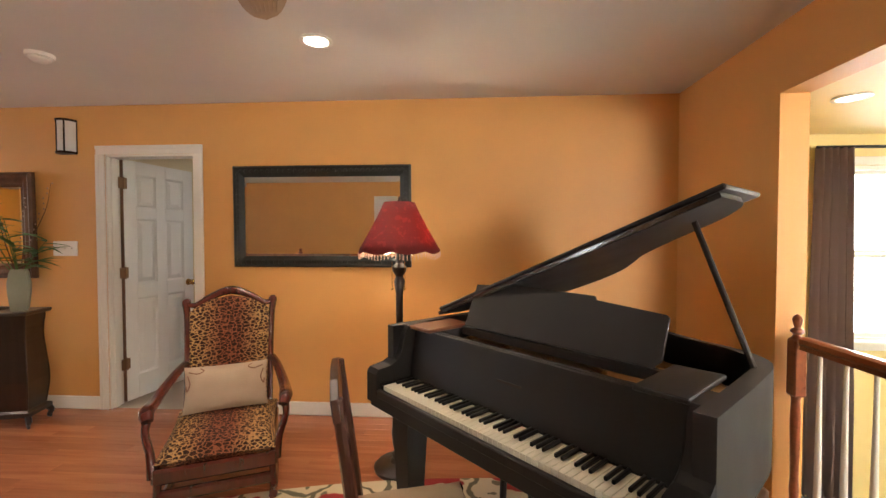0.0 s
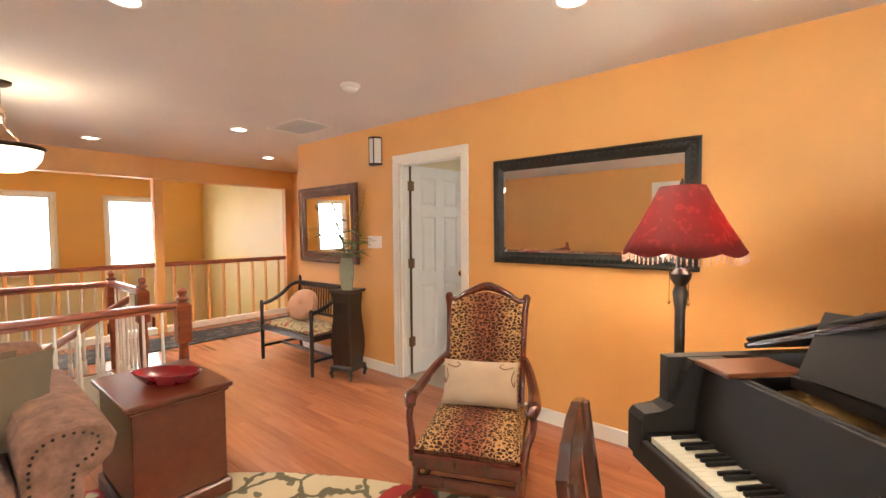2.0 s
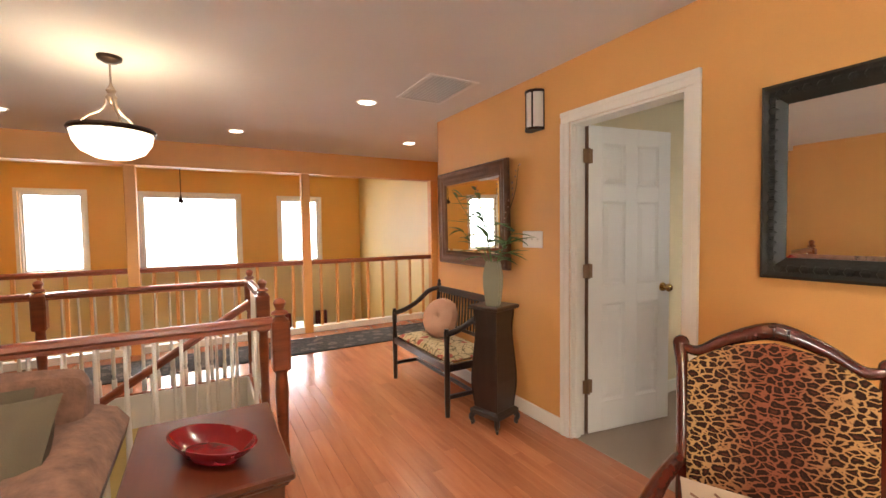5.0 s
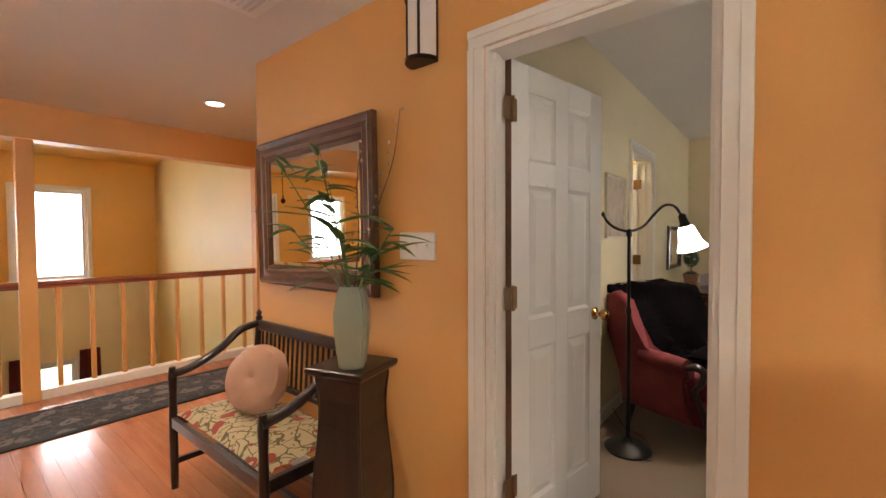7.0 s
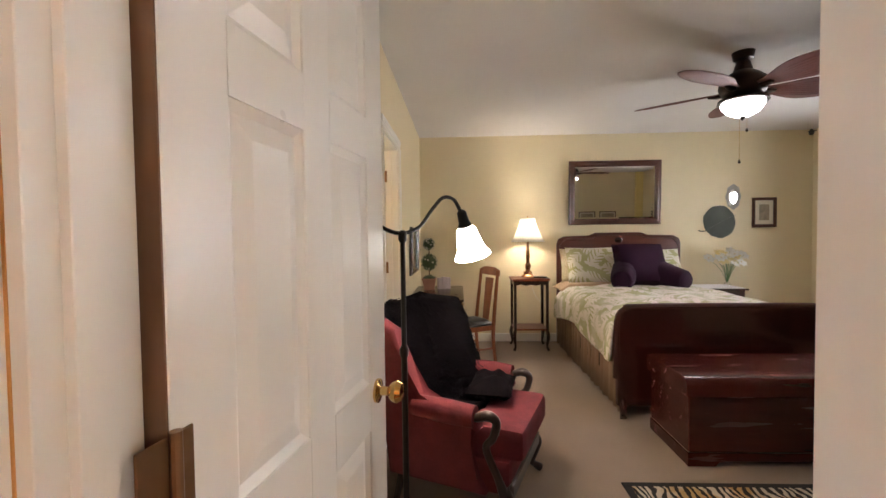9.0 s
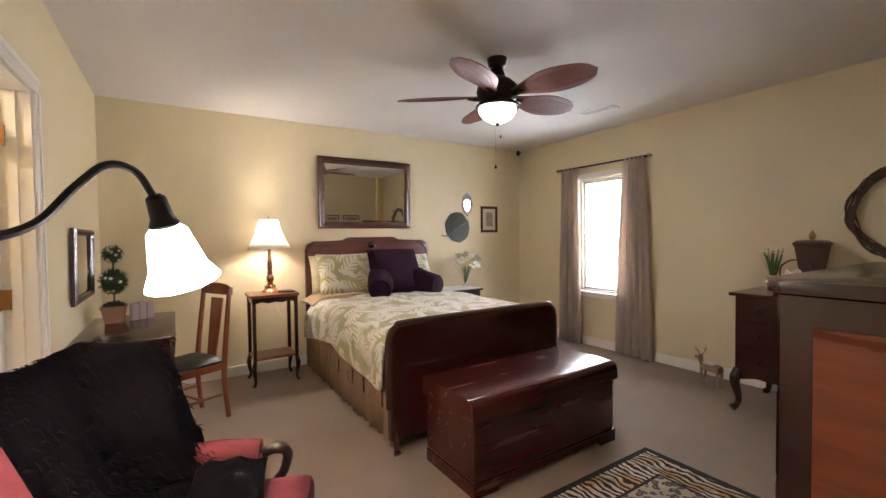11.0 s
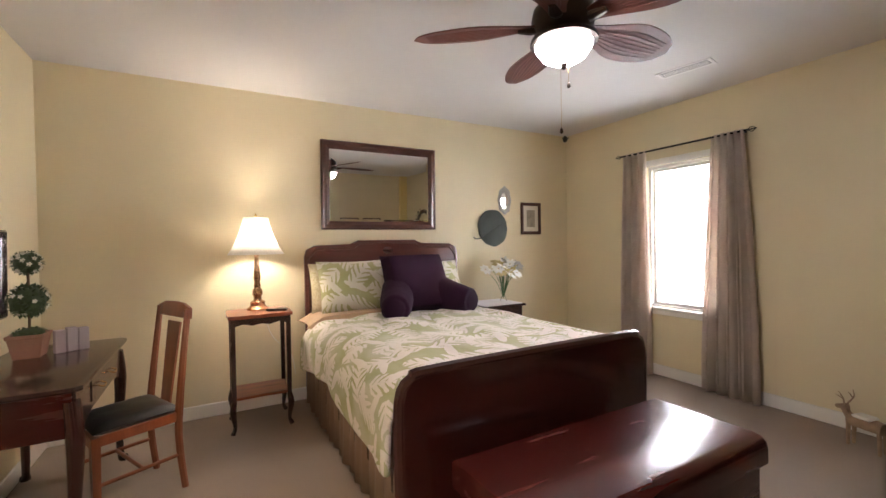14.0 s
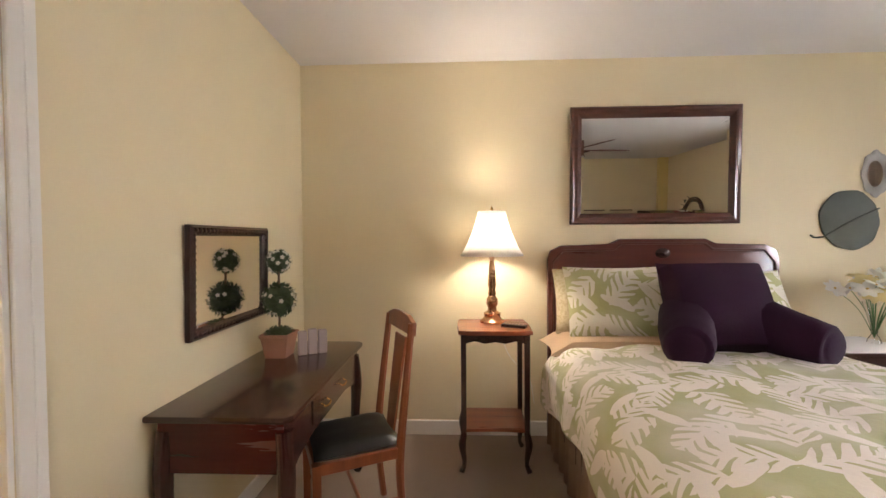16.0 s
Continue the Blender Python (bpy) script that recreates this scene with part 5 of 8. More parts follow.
M_BLKFRAME = plain("black_crackle_frame", (0.012, 0.013, 0.011), 0.4, var=0.5, fine=120, coarse=12, relief=0.35)
M_OLDGOLD = plain("antique_bronze_frame", (0.13, 0.06, 0.03), 0.42, 0.35, var=0.5, fine=110, coarse=14, relief=0.4)
wall_mirror("wall_mirror", "long black framed mirror on the ochre wall", 1.39, 0.78, 0.085, M_BLKFRAME, pose(-1.16, NW, 1.553), 0.9, 0.045)
wall_mirror("wall_mirror", "ornate bronze framed mirror hanging above the black bench", 1.10, 0.84, 0.115, M_OLDGOLD, pose(-4.02, NW - 0.02, 1.488, 0, 0, -2.0), 0.9, 0.032,
            [(0.0, 0.0), (0.0, 0.03), (0.015, 0.045), (0.04, 0.03), (0.065, 0.034), (0.085, 0.022), (0.10, 0.026), (0.115, 0.012), (0.115, 0.0)])

# sconce, switches, ceiling fittings
M_FROST = plain("frosted_glass", (0.72, 0.68, 0.64), 0.35, var=0.04)
sc = thing("wall_sconce", "dark bronze wall sconce with a frosted half-round shade", "sconce", pose(-3.225, NW, 2.19))
part("back_plate", box(-0.07, 0.07, -0.012, 0.0, -0.135, 0.135, 0.004), M_BRONZE, sc)
part("shade", moved(slab([(0.066 * math.cos(radians(a)), -0.066 * 1.15 * math.sin(radians(a)) - 0.012) for a in range(0, 181, 15)], -0.12, 0.12), Matrix.Identity(4)), M_FROST, sc, "unlit frosted shade", True)
for z in (-0.135, 0.118):
    part("band", slab([(0.075 * math.cos(radians(a)), -0.075 * 1.15 * math.sin(radians(a)) - 0.011) for a in range(0, 181, 15)], z, z + 0.017, 0.002), M_BRONZE, sc)
for x in (-0.03, 0.032):
    part("bar", box(x - 0.005, x + 0.005, -0.083, -0.077, -0.12, 0.12), M_BRONZE, sc)
sw = thing("switch_plate", "white triple light switch plate beside the door", "light switch", pose(-3.28, NW, 1.302))
part("plate", box(-0.105, 0.105, -0.007, 0, -0.06, 0.06, 0.004), M_WHITEPL, sw)
for k in (-1, 0, 1):
    part("toggle", moved(box(-0.005, 0.005, -0.02, -0.006, -0.008, 0.008, 0.002), Matrix.Translation((k * 0.06, 0, 0.002))), M_WHITEPL, sw)
sd = thing("smoke_detector", "round white smoke detector on the ceiling", "smoke detector", pose(-2.48, 2.26, HZ))
part("body", lathe([(0.0, -0.045), (0.035, -0.044), (0.05, -0.032), (0.052, -0.022), (0.066, -0.02), (0.068, 0.0)], 28), M_WHITEPL, sd, smooth=True)
vt = thing("ceiling_vent", "white louvred return air grille in the hall ceiling", "vent", pose(-3.82, 2.69, HZ))
part("frame", frame_ring(0.58, 0.40, 0.03, [(0, 0), (0, 0.008), (0.03, 0.006), (0.03, 0)]), M_WHITEPL, vt).matrix_basis = pose(0, 0, 0, -90) @ Matrix.Diagonal((1, -1, 1, 1)) @ pose(0, 0, 0, 0, 0, 0)
for k in range(12):
    part("slat", moved(box(-0.26, 0.26, -0.011, 0.011, -0.001, 0.001), pose(0, -0.165 + 0.03 * k, -0.006, 25)), M_WHITEPL, vt)


def blade_mesh(L, w, t=0.006, root=0.10):
    """A leaf-shaped fan blade along +x with a raised rib."""
    pts = []
    N = 18
    for i in range(N + 1):
        f = i / N
        g = min(1.0, f / 0.55)
        pts.append((root + L * f, w / 2 * (0.30 + 0.70 * g * g * (3 - 2 * g)) * math.sqrt(max(0.0, 1 - (max(0.0, f - 0.55) / 0.45) ** 2))))
    out = pts + [(x, -y) for x, y in pts[::-1][1:]]
    return slab(out, -t / 2, t / 2, 0.0015)


def blade_rib(L, w, k, t=0.006, root=0.10):
    return tube([(root + 0.06, k * w * 0.03, -t / 2), (root + L * 0.5, k * w * 0.10, -t / 2 - 0.001), (root + L * 0.88, k * w * 0.075, -t / 2)], 0.0022, 4)


def ceiling_fan(name, label, x, y, z, zb, L, w, angles, bmat, gmat, droop=9):
    f = thing(name, label, "ceiling fan", pose(x, y, 0))
    part("canopy", lathe([(0.03, z - 0.07), (0.06, z - 0.05), (0.07, z)], 24), M_BRONZE, f, smooth=True)
    part("motor", lathe([(0.03, zb - 0.055), (0.10, zb - 0.05), (0.135, zb - 0.02), (0.148, zb + 0.025), (0.138, zb + 0.07), (0.10, zb + 0.105), (0.06, zb + 0.13), (0.04, z - 0.06)], 28), M_BRONZE, f, smooth=True)
    for a in angles:
        bl = part("blade", blade_mesh(L, w), bmat, f, "woven leaf-shaped blade")
        bl.matrix_basis = pose(0, 0, zb, 0, 0, a) @ pose(0, 0, 0, -13, 0, 0)
        for k in range(-3, 4):
            part("rib", blade_rib(L, w, k), bmat, bl)
        part("blade_iron", tube([(0.09, 0, zb - 0.01), (0.15, 0, zb - 0.012), (0.21, 0, zb - 0.008)], [0.012, 0.018, 0.01], 8, flat=1.8), M_BRONZE, bl).matrix_basis = pose(0, 0, -zb)
    if gmat:
        part("fitter", lathe([(0.05, zb - 0.05), (0.15, zb - 0.065), (0.155, zb - 0.085), (0.13, zb - 0.09)], 32), M_BRONZE, f, smooth=True)
        part("bowl", shell([(0.003, zb - 0.185), (0.05, zb - 0.178), (0.10, zb - 0.15), (0.128, zb - 0.11), (0.132, zb - 0.085)], 0.005, 32), gmat, f, "glowing white glass bowl", True)
        part("finial", lathe([(0.002, zb - 0.21), (0.012, zb - 0.2), (0.016, zb - 0.188), (0.022, zb - 0.18)], 14), M_BRONZE, f)
    return f


M_TANBLADE = plain("tan_palm_blade", (0.45, 0.33, 0.22), 0.6, var=0.2, fine=80, coarse=6)
ceiling_fan("ceiling_fan", "bronze ceiling fan with tan palm leaf blades", -0.55, 0.96, HZ, 2.20, 0.50, 0.17, (112, 184, 256, 328, 40), M_TANBLADE, None)

# bench, cushion, pedestal, vase
M_TAPES = floral("floral_tapestry", (0.50, 0.40, 0.24), (0.32, 0.06, 0.04), (0.17, 0.14, 0.06), 11)
M_SALMON = plain("salmon_velvet", (0.48, 0.27, 0.18), 0.8, var=0.15, fine=120, coarse=8, sheen=0.1)


def bench():
    x0, x1, y0, y1 = -4.575, -3.615, 2.64, 3.09
    b = thing("bench", "black spindle-back settee with a floral tapestry seat", "bench", pose(x0, y0, 0))
    w, d = x1 - x0, y1 - y0
    for x in (0, w):
        part("front_leg", lathe([(0.018, 0), (0.02, 0.08), (0.022, 0.38), (0.018, 0.50), (0.022, 0.60), (0.016, 0.655)], 12, at=(x, 0, 0)), M_BLACKWD, b, smooth=True)
        part("back_leg", tube([(x, d + 0.03, 0), (x, d, 0.40), (x, d + 0.03, 0.84)], 0.019, 8), M_BLACKWD, b, smooth=True)
        part("finial", lathe([(0.016, 0.83), (0.022, 0.85), (0.012, 0.862), (0.018, 0.88), (0.002, 0.90)], 12, at=(x, d + 0.03, 0)), M_BLACKWD, b, smooth=True)
        part("arm", tube([(x, -0.01, 0.615), (x, 0.10, 0.635), (x, 0.24, 0.70), (x, 0.36, 0.79), (x, d + 0.02, 0.815)], 0.021, 10, flat=1.3), M_BLACKWD, b, "curved arm", True)
        part("stretcher", box(x - 0.012, x + 0.012, 0, d, 0.13, 0.16, 0.003), M_BLACKWD, b)
        part("side_rail", box(x - 0.014, x + 0.014, 0, d, 0.335, 0.39, 0.003), M_BLACKWD, b)
    part("stretcher", box(0, w, d / 2 - 0.012, d / 2 + 0.012, 0.13, 0.16, 0.003), M_BLACKWD, b)
    for y in (0, d):
        part("seat_rail", box(0, w, y - 0.014, y + 0.014, 0.335, 0.39, 0.003), M_BLACKWD, b)
    st = cushion(w - 0.02, d - 0.02, 0.09, 12, 0.5)
    part("seat", moved(st, pose(w / 2, d / 2, 0.40)), M_TAPES, b, "floral tapestry seat pad", True)
    part("top_rail", box(0, w, d + 0.012, d + 0.046, 0.775, 0.835, 0.008), M_BLACKWD, b)
    part("low_rail", box(0, w, d - 0.002, d + 0.024, 0.47, 0.50, 0.004), M_BLACKWD, b)
    for k in range(19):
        x = 0.05 + (w - 0.1) * k / 18
        part("spindle", tube([(x, d + 0.012, 0.50), (x, d + 0.03, 0.78)], 0.007, 6), M_BLACKWD, b)
    p = thing("round_pillow", "round tufted salmon velvet pillow on the bench", "pillow", pose(-4.17, 2.90, 0.61, 68, 0, 24))
    c = cushion(0.37, 0.37, 0.15, 14, 0.8, seed=5)
    for v in c.verts:
        r = math.hypot(v.co.x, v.co.y)
        if r > 1e-6:
            k = max(abs(v.co.x), abs(v.co.y)) / r
            v.co.x *= k
            v.co.y *= k
        v.co.z *= 1 - 0.35 * math.exp(-(r / 0.03) ** 2)
    part("cover", c, M_SALMON, p, smooth=True)
    part("button", lathe([(0.014, 0.036), (0.010, 0.044), (0.001, 0.046)], 12), M_SALMON, p)


bench()


def pedestal():
    p = thing("pedestal", "dark carved wooden pedestal cabinet on claw feet", "pedestal", pose(-3.345, 2.865, 0, 0, 0, 15) @ Matrix.Diagonal((0.80, 0.80, 0.99, 1)))
    part("top", lathe([(0.150, 0.835), (0.158, 0.845), (0.158, 0.86), (0.148, 0.865)], square=True), M_BLACKWD, p)
    part("body", lathe([(0.118, 0.13), (0.128, 0.22), (0.138, 0.34), (0.130, 0.50), (0.112, 0.64), (0.112, 0.74), (0.128, 0.835)], square=True), M_BLACKWD, p)
    part("plinth", lathe([(0.15, 0.09), (0.152, 0.12), (0.125, 0.135)], square=True), M_BLACKWD, p)
    for sx in (-1, 1):
        for sy in (-1, 1):
            part("foot", tube([(sx * 0.12, sy * 0.12, 0.10), (sx * 0.145, sy * 0.145, 0.06), (sx * 0.13, sy * 0.13, 0.025), (sx * 0.145, sy * 0.145, 0.012)], [0.024, 0.024, 0.014, 0.012], 8), M_BLACKWD, p, smooth=True)
            part("corner_bead", tube([(sx * 0.118, sy * 0.118, 0.14), (sx * 0.138, sy * 0.138, 0.34), (sx * 0.112, sy * 0.112, 0.66), (sx * 0.122, sy * 0.122, 0.82)], 0.007, 6), M_BLACKWD, p)


pedestal()
M_CELADON = plain("celadon_stoneware", (0.30, 0.31, 0.22), 0.45, var=0.12, fine=90, coarse=6)
vs = thing("vase", "tall square celadon stoneware vase on a dark pedestal", "vase", pose(-3.30, 2.83, 0.8575, 0, 0, 42) @ Matrix.Diagonal((0.89, 0.89, 0.93, 1)))
vb = lathe([(0.046, 0.0), (0.052, 0.01), (0.066, 0.14), (0.068, 0.22), (0.056, 0.30), (0.046, 0.325), (0.042, 0.325), (0.05, 0.29), (0.04, 0.05), (0.0, 0.05)], square=True)
bmesh.ops.bevel(vb, geom=[e for e in vb.edges if abs(e.verts[0].co.z - e.verts[1].co.z) > 0.005], offset=0.012, segments=2, affect='EDGES')
part("body", vb, M_CELADON, vs, smooth=True)

M_BAMBOO = plain("bamboo_leaf_green", (0.085, 0.19, 0.045), 0.5, var=0.35, fine=60, coarse=10)
M_TWIG = plain("brown_twig", (0.14, 0.085, 0.05), 0.8, var=0.3)
M_BLOSSOM = plain("dried_blossom", (0.42, 0.28, 0.22), 0.8, var=0.3)


def leaf_blade(bm, base, d, L, w, sag):
    """A pointed, folded, drooping leaf."""
    d = Vector(d).normalized()
    side = d.cross(Vector((0, 0, 1)))
    side = side.normalized() if side.length > 0.1 else Vector((1, 0, 0))
    prev = None
    for i in range(7):
        f = i / 6
        c = Vector(base) + d * L * f + Vector((0, 0, -sag * f * f))
        ww = w * math.sin(math.pi * (0.08 + 0.92 * f) ** 0.75) if f < 1 else 0.0005
        row = [bm.verts.new(c - side * ww + Vector((0, 0, ww * 0.4))), bm.verts.new(c), bm.verts.new(c + side * ww + Vector((0, 0, ww * 0.4)))]
        if prev:
            bm.faces.new((prev[0], prev[1], row[1], row[0]))
            bm.faces.new((prev[1], prev[2], row[2], row[1]))
        prev = row


def bamboo():
    rng = random.Random(7)
    t = thing("bamboo_arrangement", "green bamboo leaves and dried blossom twigs in a vase", "plant", pose(-3.30, 2.83, 1.07))
    for k, (dx, dy, top) in enumerate([(-0.33, -0.12, 0.60), (0.03, -0.12, 0.46), (0.22, 0.0, 0.30), (-0.12, -0.06, 0.58), (0.08, -0.10, 0.26), (-0.20, -0.12, 0.30), (0.12, 0.02, 0.22)]):
        st = part("stem", tube([(0, 0, 0), (dx * 0.4, dy * 0.4, top * 0.5), (dx, dy, top)], [0.004, 0.003, 0.0015], 6), M_BAMBOO, t)
        for j in range(9):
            f = 1 - 0.6 * (j / 8) ** 1.4
            a = rng.uniform(0, 2 * math.pi)
            lb = bmesh.new()
            leaf_blade(lb, (dx * f, dy * f, top * f), (math.cos(a), min(0.6, math.sin(a)) , rng.uniform(-0.1, 0.5)), rng.uniform(0.13, 0.25), rng.uniform(0.012, 0.021), rng.uniform(0.01, 0.05))
            part("leaf", lb, M_BAMBOO, st)
    for dx, dy, top in ((0.20, 0.06, 0.72), (-0.22, 0.02, 0.62), (0.12, -0.05, 0.60)):
        tw = part("twig", tube([(0, 0, 0), (dx * 0.5, dy * 0.3, top * 0.45), (dx * 0.8, dy, top * 0.75), (dx, dy, top)], [0.004, 0.003, 0.002, 0.001], 6), M_TWIG, t, "dried twig with small blossoms")
        bb = bmesh.new()
        for j in range(12):
            f = 0.4 + 0.6 * j / 11
            lathe([(0.001, -0.006), (0.006, 0.0), (0.001, 0.008)], 6, bb, (dx * f * 0.98 + rng.uniform(-0.01, 0.01), dy * f + rng.uniform(-0.01, 0.01), top * (f ** 0.95)))
        part("blossom", bb, M_BLOSSOM, tw)


bamboo()


# rugs
def flat_rug(name, label, outline, mat, border=None, bw=0.05, z=0.0, edge=None, at=(0, 0)):
    r = thing(name, label, "rug", pose(at[0], at[1], z))
    part("pile_sheet", slab(outline, 0.0005, 0.008, 0.002), mat, r)
    return r


M_RUNNER = floral("dark_runner_weave", (0.035, 0.03, 0.03), (0.16, 0.13, 0.11), (0.11, 0.09, 0.08), 7)
M_RUNEDGE = plain("black_rug_binding", (0.012, 0.011, 0.011), 0.95, fine=200)
rn = flat_rug("runner_rug", "dark patterned runner rug beside the railing", [(-0.30, -2.6), (0.30, -2.6), (0.30, 1.66), (-0.30, 1.66)], M_RUNNER, at=(-6.18, 2.55))
for s in (-1, 1):
    part("border", box(s * 0.325 - 0.025, s * 0.325 + 0.025, -2.62, 1.68, 0.0005, 0.009, 0.002), M_RUNEDGE, rn)
M_FLORAL = floral("floral_wool_rug", (0.62, 0.52, 0.35), (0.33, 0.02, 0.02), (0.17, 0.15, 0.09), 2.7)
oval = [(0.4 + 3.55 * math.cos(radians(a)), 0.2 + 2.18 * math.sin(radians(a))) for a in range(0, 360, 5)]
oval = [(min(x, 1.05), max(y, -1.7)) for x, y in oval]
oval = [q for i, q in enumerate(oval) if q != oval[i - 1]]
flat_rug("floral_rug", "cream wool rug with red flowers and leaves", oval, M_FLORAL)

# sofa
M_CHENILLE = plain("rose_beige_chenille", (0.23, 0.118, 0.078), 0.92, var=0.65, fine=48, coarse=14, relief=0.9, sheen=0.08)
M_SAGE = plain("sage_green_cotton", (0.112, 0.085, 0.052), 0.9, var=0.12, fine=220, coarse=5, relief=0.25)
M_STRIPE = striped("striped_cotton", [(0.0, (0.22, 0.075, 0.05)), (0.22, (0.12, 0.085, 0.055)), (0.34, (0.26, 0.16, 0.09)), (0.42, (0.20, 0.06, 0.045)), (0.62, (0.11, 0.075, 0.055)), (0.74, (0.27, 0.18, 0.10)), (0.82, (0.25, 0.10, 0.065))], 1, 0.165)


def sofa():
    s = thing("sofa", "rose beige chenille sofa with rolled nailhead arms", "sofa", pose(-2.74, -0.28, 0))
    part("base", box(-0.46, 0.44, -1.0, 1.0, 0.10, 0.30, 0.03, seg=2), M_CHENILLE, s)
    for k, (a, b) in enumerate(((-0.80, -0.01), (0.01, 0.80))):
        c = box(-0.39, 0.39, -(b - a) / 2, (b - a) / 2, -0.09, 0.085, 0.055, seg=4)
        part("seat_cushion", moved(c, pose(0.08, (a + b) / 2, 0.385)), M_CHENILLE, s, smooth=True)
    prof = [(-0.46, 0.10), (-0.20, 0.28), (-0.24, 0.55), (-0.30, 0.76), (-0.36, 0.845), (-0.43, 0.86), (-0.49, 0.82), (-0.50, 0.72), (-0.46, 0.60)]
    b = bmesh.new()
    rows = []
    for i in range(25):
        y = -1.0 + 2.0 * i / 24
        hump = 0.06 * math.cos(math.pi * (y) / 2.2)
        rows.append([b.verts.new((x, y, z + (hump - 0.02 if z > 0.5 else 0))) for x, z in prof])
    for a, c in zip(rows, rows[1:]):
        for i in range(len(prof)):
            b.faces.new((a[i], a[(i + 1) % len(prof)], c[(i + 1) % len(prof)], c[i]))
    b.faces.new(rows[0])
    b.faces.new(rows[-1][::-1])
    bk = part("backrest", b, M_CHENILLE, s, "camel back upholstery", True)
    md = bk.modifiers.new("soft", 'SUBSURF')
    md.levels = md.render_levels = 1
    for sy in (-1, 1):
        # arm section in (y, z): inner wall, roll on top curling outwards
        sec = [(0.82, 0.10), (0.80, 0.50), (0.795, 0.58), (0.82, 0.645), (0.875, 0.675), (0.98, 0.678), (1.06, 0.65), (1.10, 0.59), (1.085, 0.525), (1.04, 0.485), (0.99, 0.455), (0.975, 0.10)]
        b = bmesh.new()
        ends = []
        for x, k in ((-0.46, 1.0), (0.1, 1.0), (0.47, 1.0), (0.485, 0.97)):
            ends.append([b.verts.new((x, sy * (0.915 + (y - 0.915) * k), 0.4 + (z - 0.4) * k - (0.03 if x > 0.4 else 0) * (z > 0.45))) for y, z in sec])
        for a, c in zip(ends, ends[1:]):
            for i in range(len(sec)):
                b.faces.new((a[i], a[(i + 1) % len(sec)], c[(i + 1) % len(sec)], c[i]))
        b.faces.new(ends[0])
        b.faces.new(ends[-1])
        ar = part("arm", b, M_CHENILLE, s, "rolled arm", True)
        nb = bmesh.new()
        path = smooth_path([(0, sy * 0.825, 0.14), (0, sy * 0.825, 0.42), (0, sy * 0.83, 0.54), (0, sy * 0.87, 0.60), (0, sy * 0.96, 0.615), (0, sy * 1.035, 0.575), (0, sy * 1.02, 0.51), (0, sy * 0.955, 0.45), (0, sy * 0.94, 0.14)], 9)
        acc = 0.0
        for p, q in zip(path, path[1:]):
            acc += (q - p).length
            if acc > 0.022:
                acc = 0
                join(nb, lathe([(0.0075, 0.0), (0.006, 0.004), (0.001, 0.006)], 6), Matrix.Translation((0.486, q.y, q.z)) @ pose(0, 0, 0, 0, 90, 0))
        part("nailhead_trim", nb, M_BRONZE, ar, "dark bronze nailheads")
    for x in (-0.38, 0.36):
        for y in (-0.9, 0.9):
            part("foot", lathe([(0.02, 0), (0.03, 0.03), (0.035, 0.10)], 12, at=(x, y, 0)), M_MAHOG, s)


sofa()


def pillow(name, label, m, w, d, h, mat, seed):
    p = thing(name, label, "pillow", m)
    part("cover", cushion(w, d, h, 14, seed=seed, wrinkle=0.012), mat, p, smooth=True)
    return p


pillow("throw_pillow", "plain sage green pillow against the sofa arm", pose(-2.78, 0.47, 0.645, 60, 0, 60) @ pose(0, 0, 0, 0, 0, 8), 0.46, 0.44, 0.17, M_SAGE, 11)
pillow("throw_pillow", "sage green pillow against the sofa back", pose(-2.93, 0.36, 0.65, 68, 0, 80), 0.44, 0.42, 0.15, M_SAGE, 12)
pillow("throw_pillow", "striped red and olive pillow leaning on the sofa", pose(-2.64, 0.24, 0.60, 58, 0, 70) @ pose(0, 0, 0, 0, 0, -8), 0.33, 0.36, 0.13, M_STRIPE, 13)

# side table with the red bowl
st = thing("side_table", "cherry wood box side table with a moulded base", "side table", pose(-2.69, 1.115, 0))
part("top", box(-0.325, 0.325, -0.245, 0.235, 0.585, 0.612, 0.006), M_TABLEWD, st)
part("moulding", box(-0.312, 0.312, -0.232, 0.222, 0.565, 0.586, 0.008), M_TABLEWD, st)
part("body", box(-0.295, 0.295, -0.215, 0.205, 0.09, 0.566, 0.003), M_TABLEWD, st)
part("base_moulding", box(-0.315, 0.315, -0.235, 0.225, 0.0, 0.085, 0.012), M_TABLEWD, st)
M_REDLAC = plain("red_lacquer", (0.20, 0.008, 0.012), 0.25, var=0.2, fine=60, coarse=6, coat=0.4)
bw = thing("bowl", "oval red lacquer bowl on the side table", "bowl", pose(-2.62, 1.12, 0.613, 0, 0, 38))
bs = shell([(0.09, 0.0), (0.12, 0.006), (0.165, 0.04), (0.185, 0.06)], 0.008, 36)
moved(bs, Matrix.Diagonal((1.0, 0.52, 1, 1)))
join(bs, lathe([(0.115, 0.0), (0.12, 0.008), (0.0, 0.01)], 32), Matrix.Diagonal((1, 0.52, 1, 1)))
part("body", bs, M_REDLAC, bw, smooth=True)

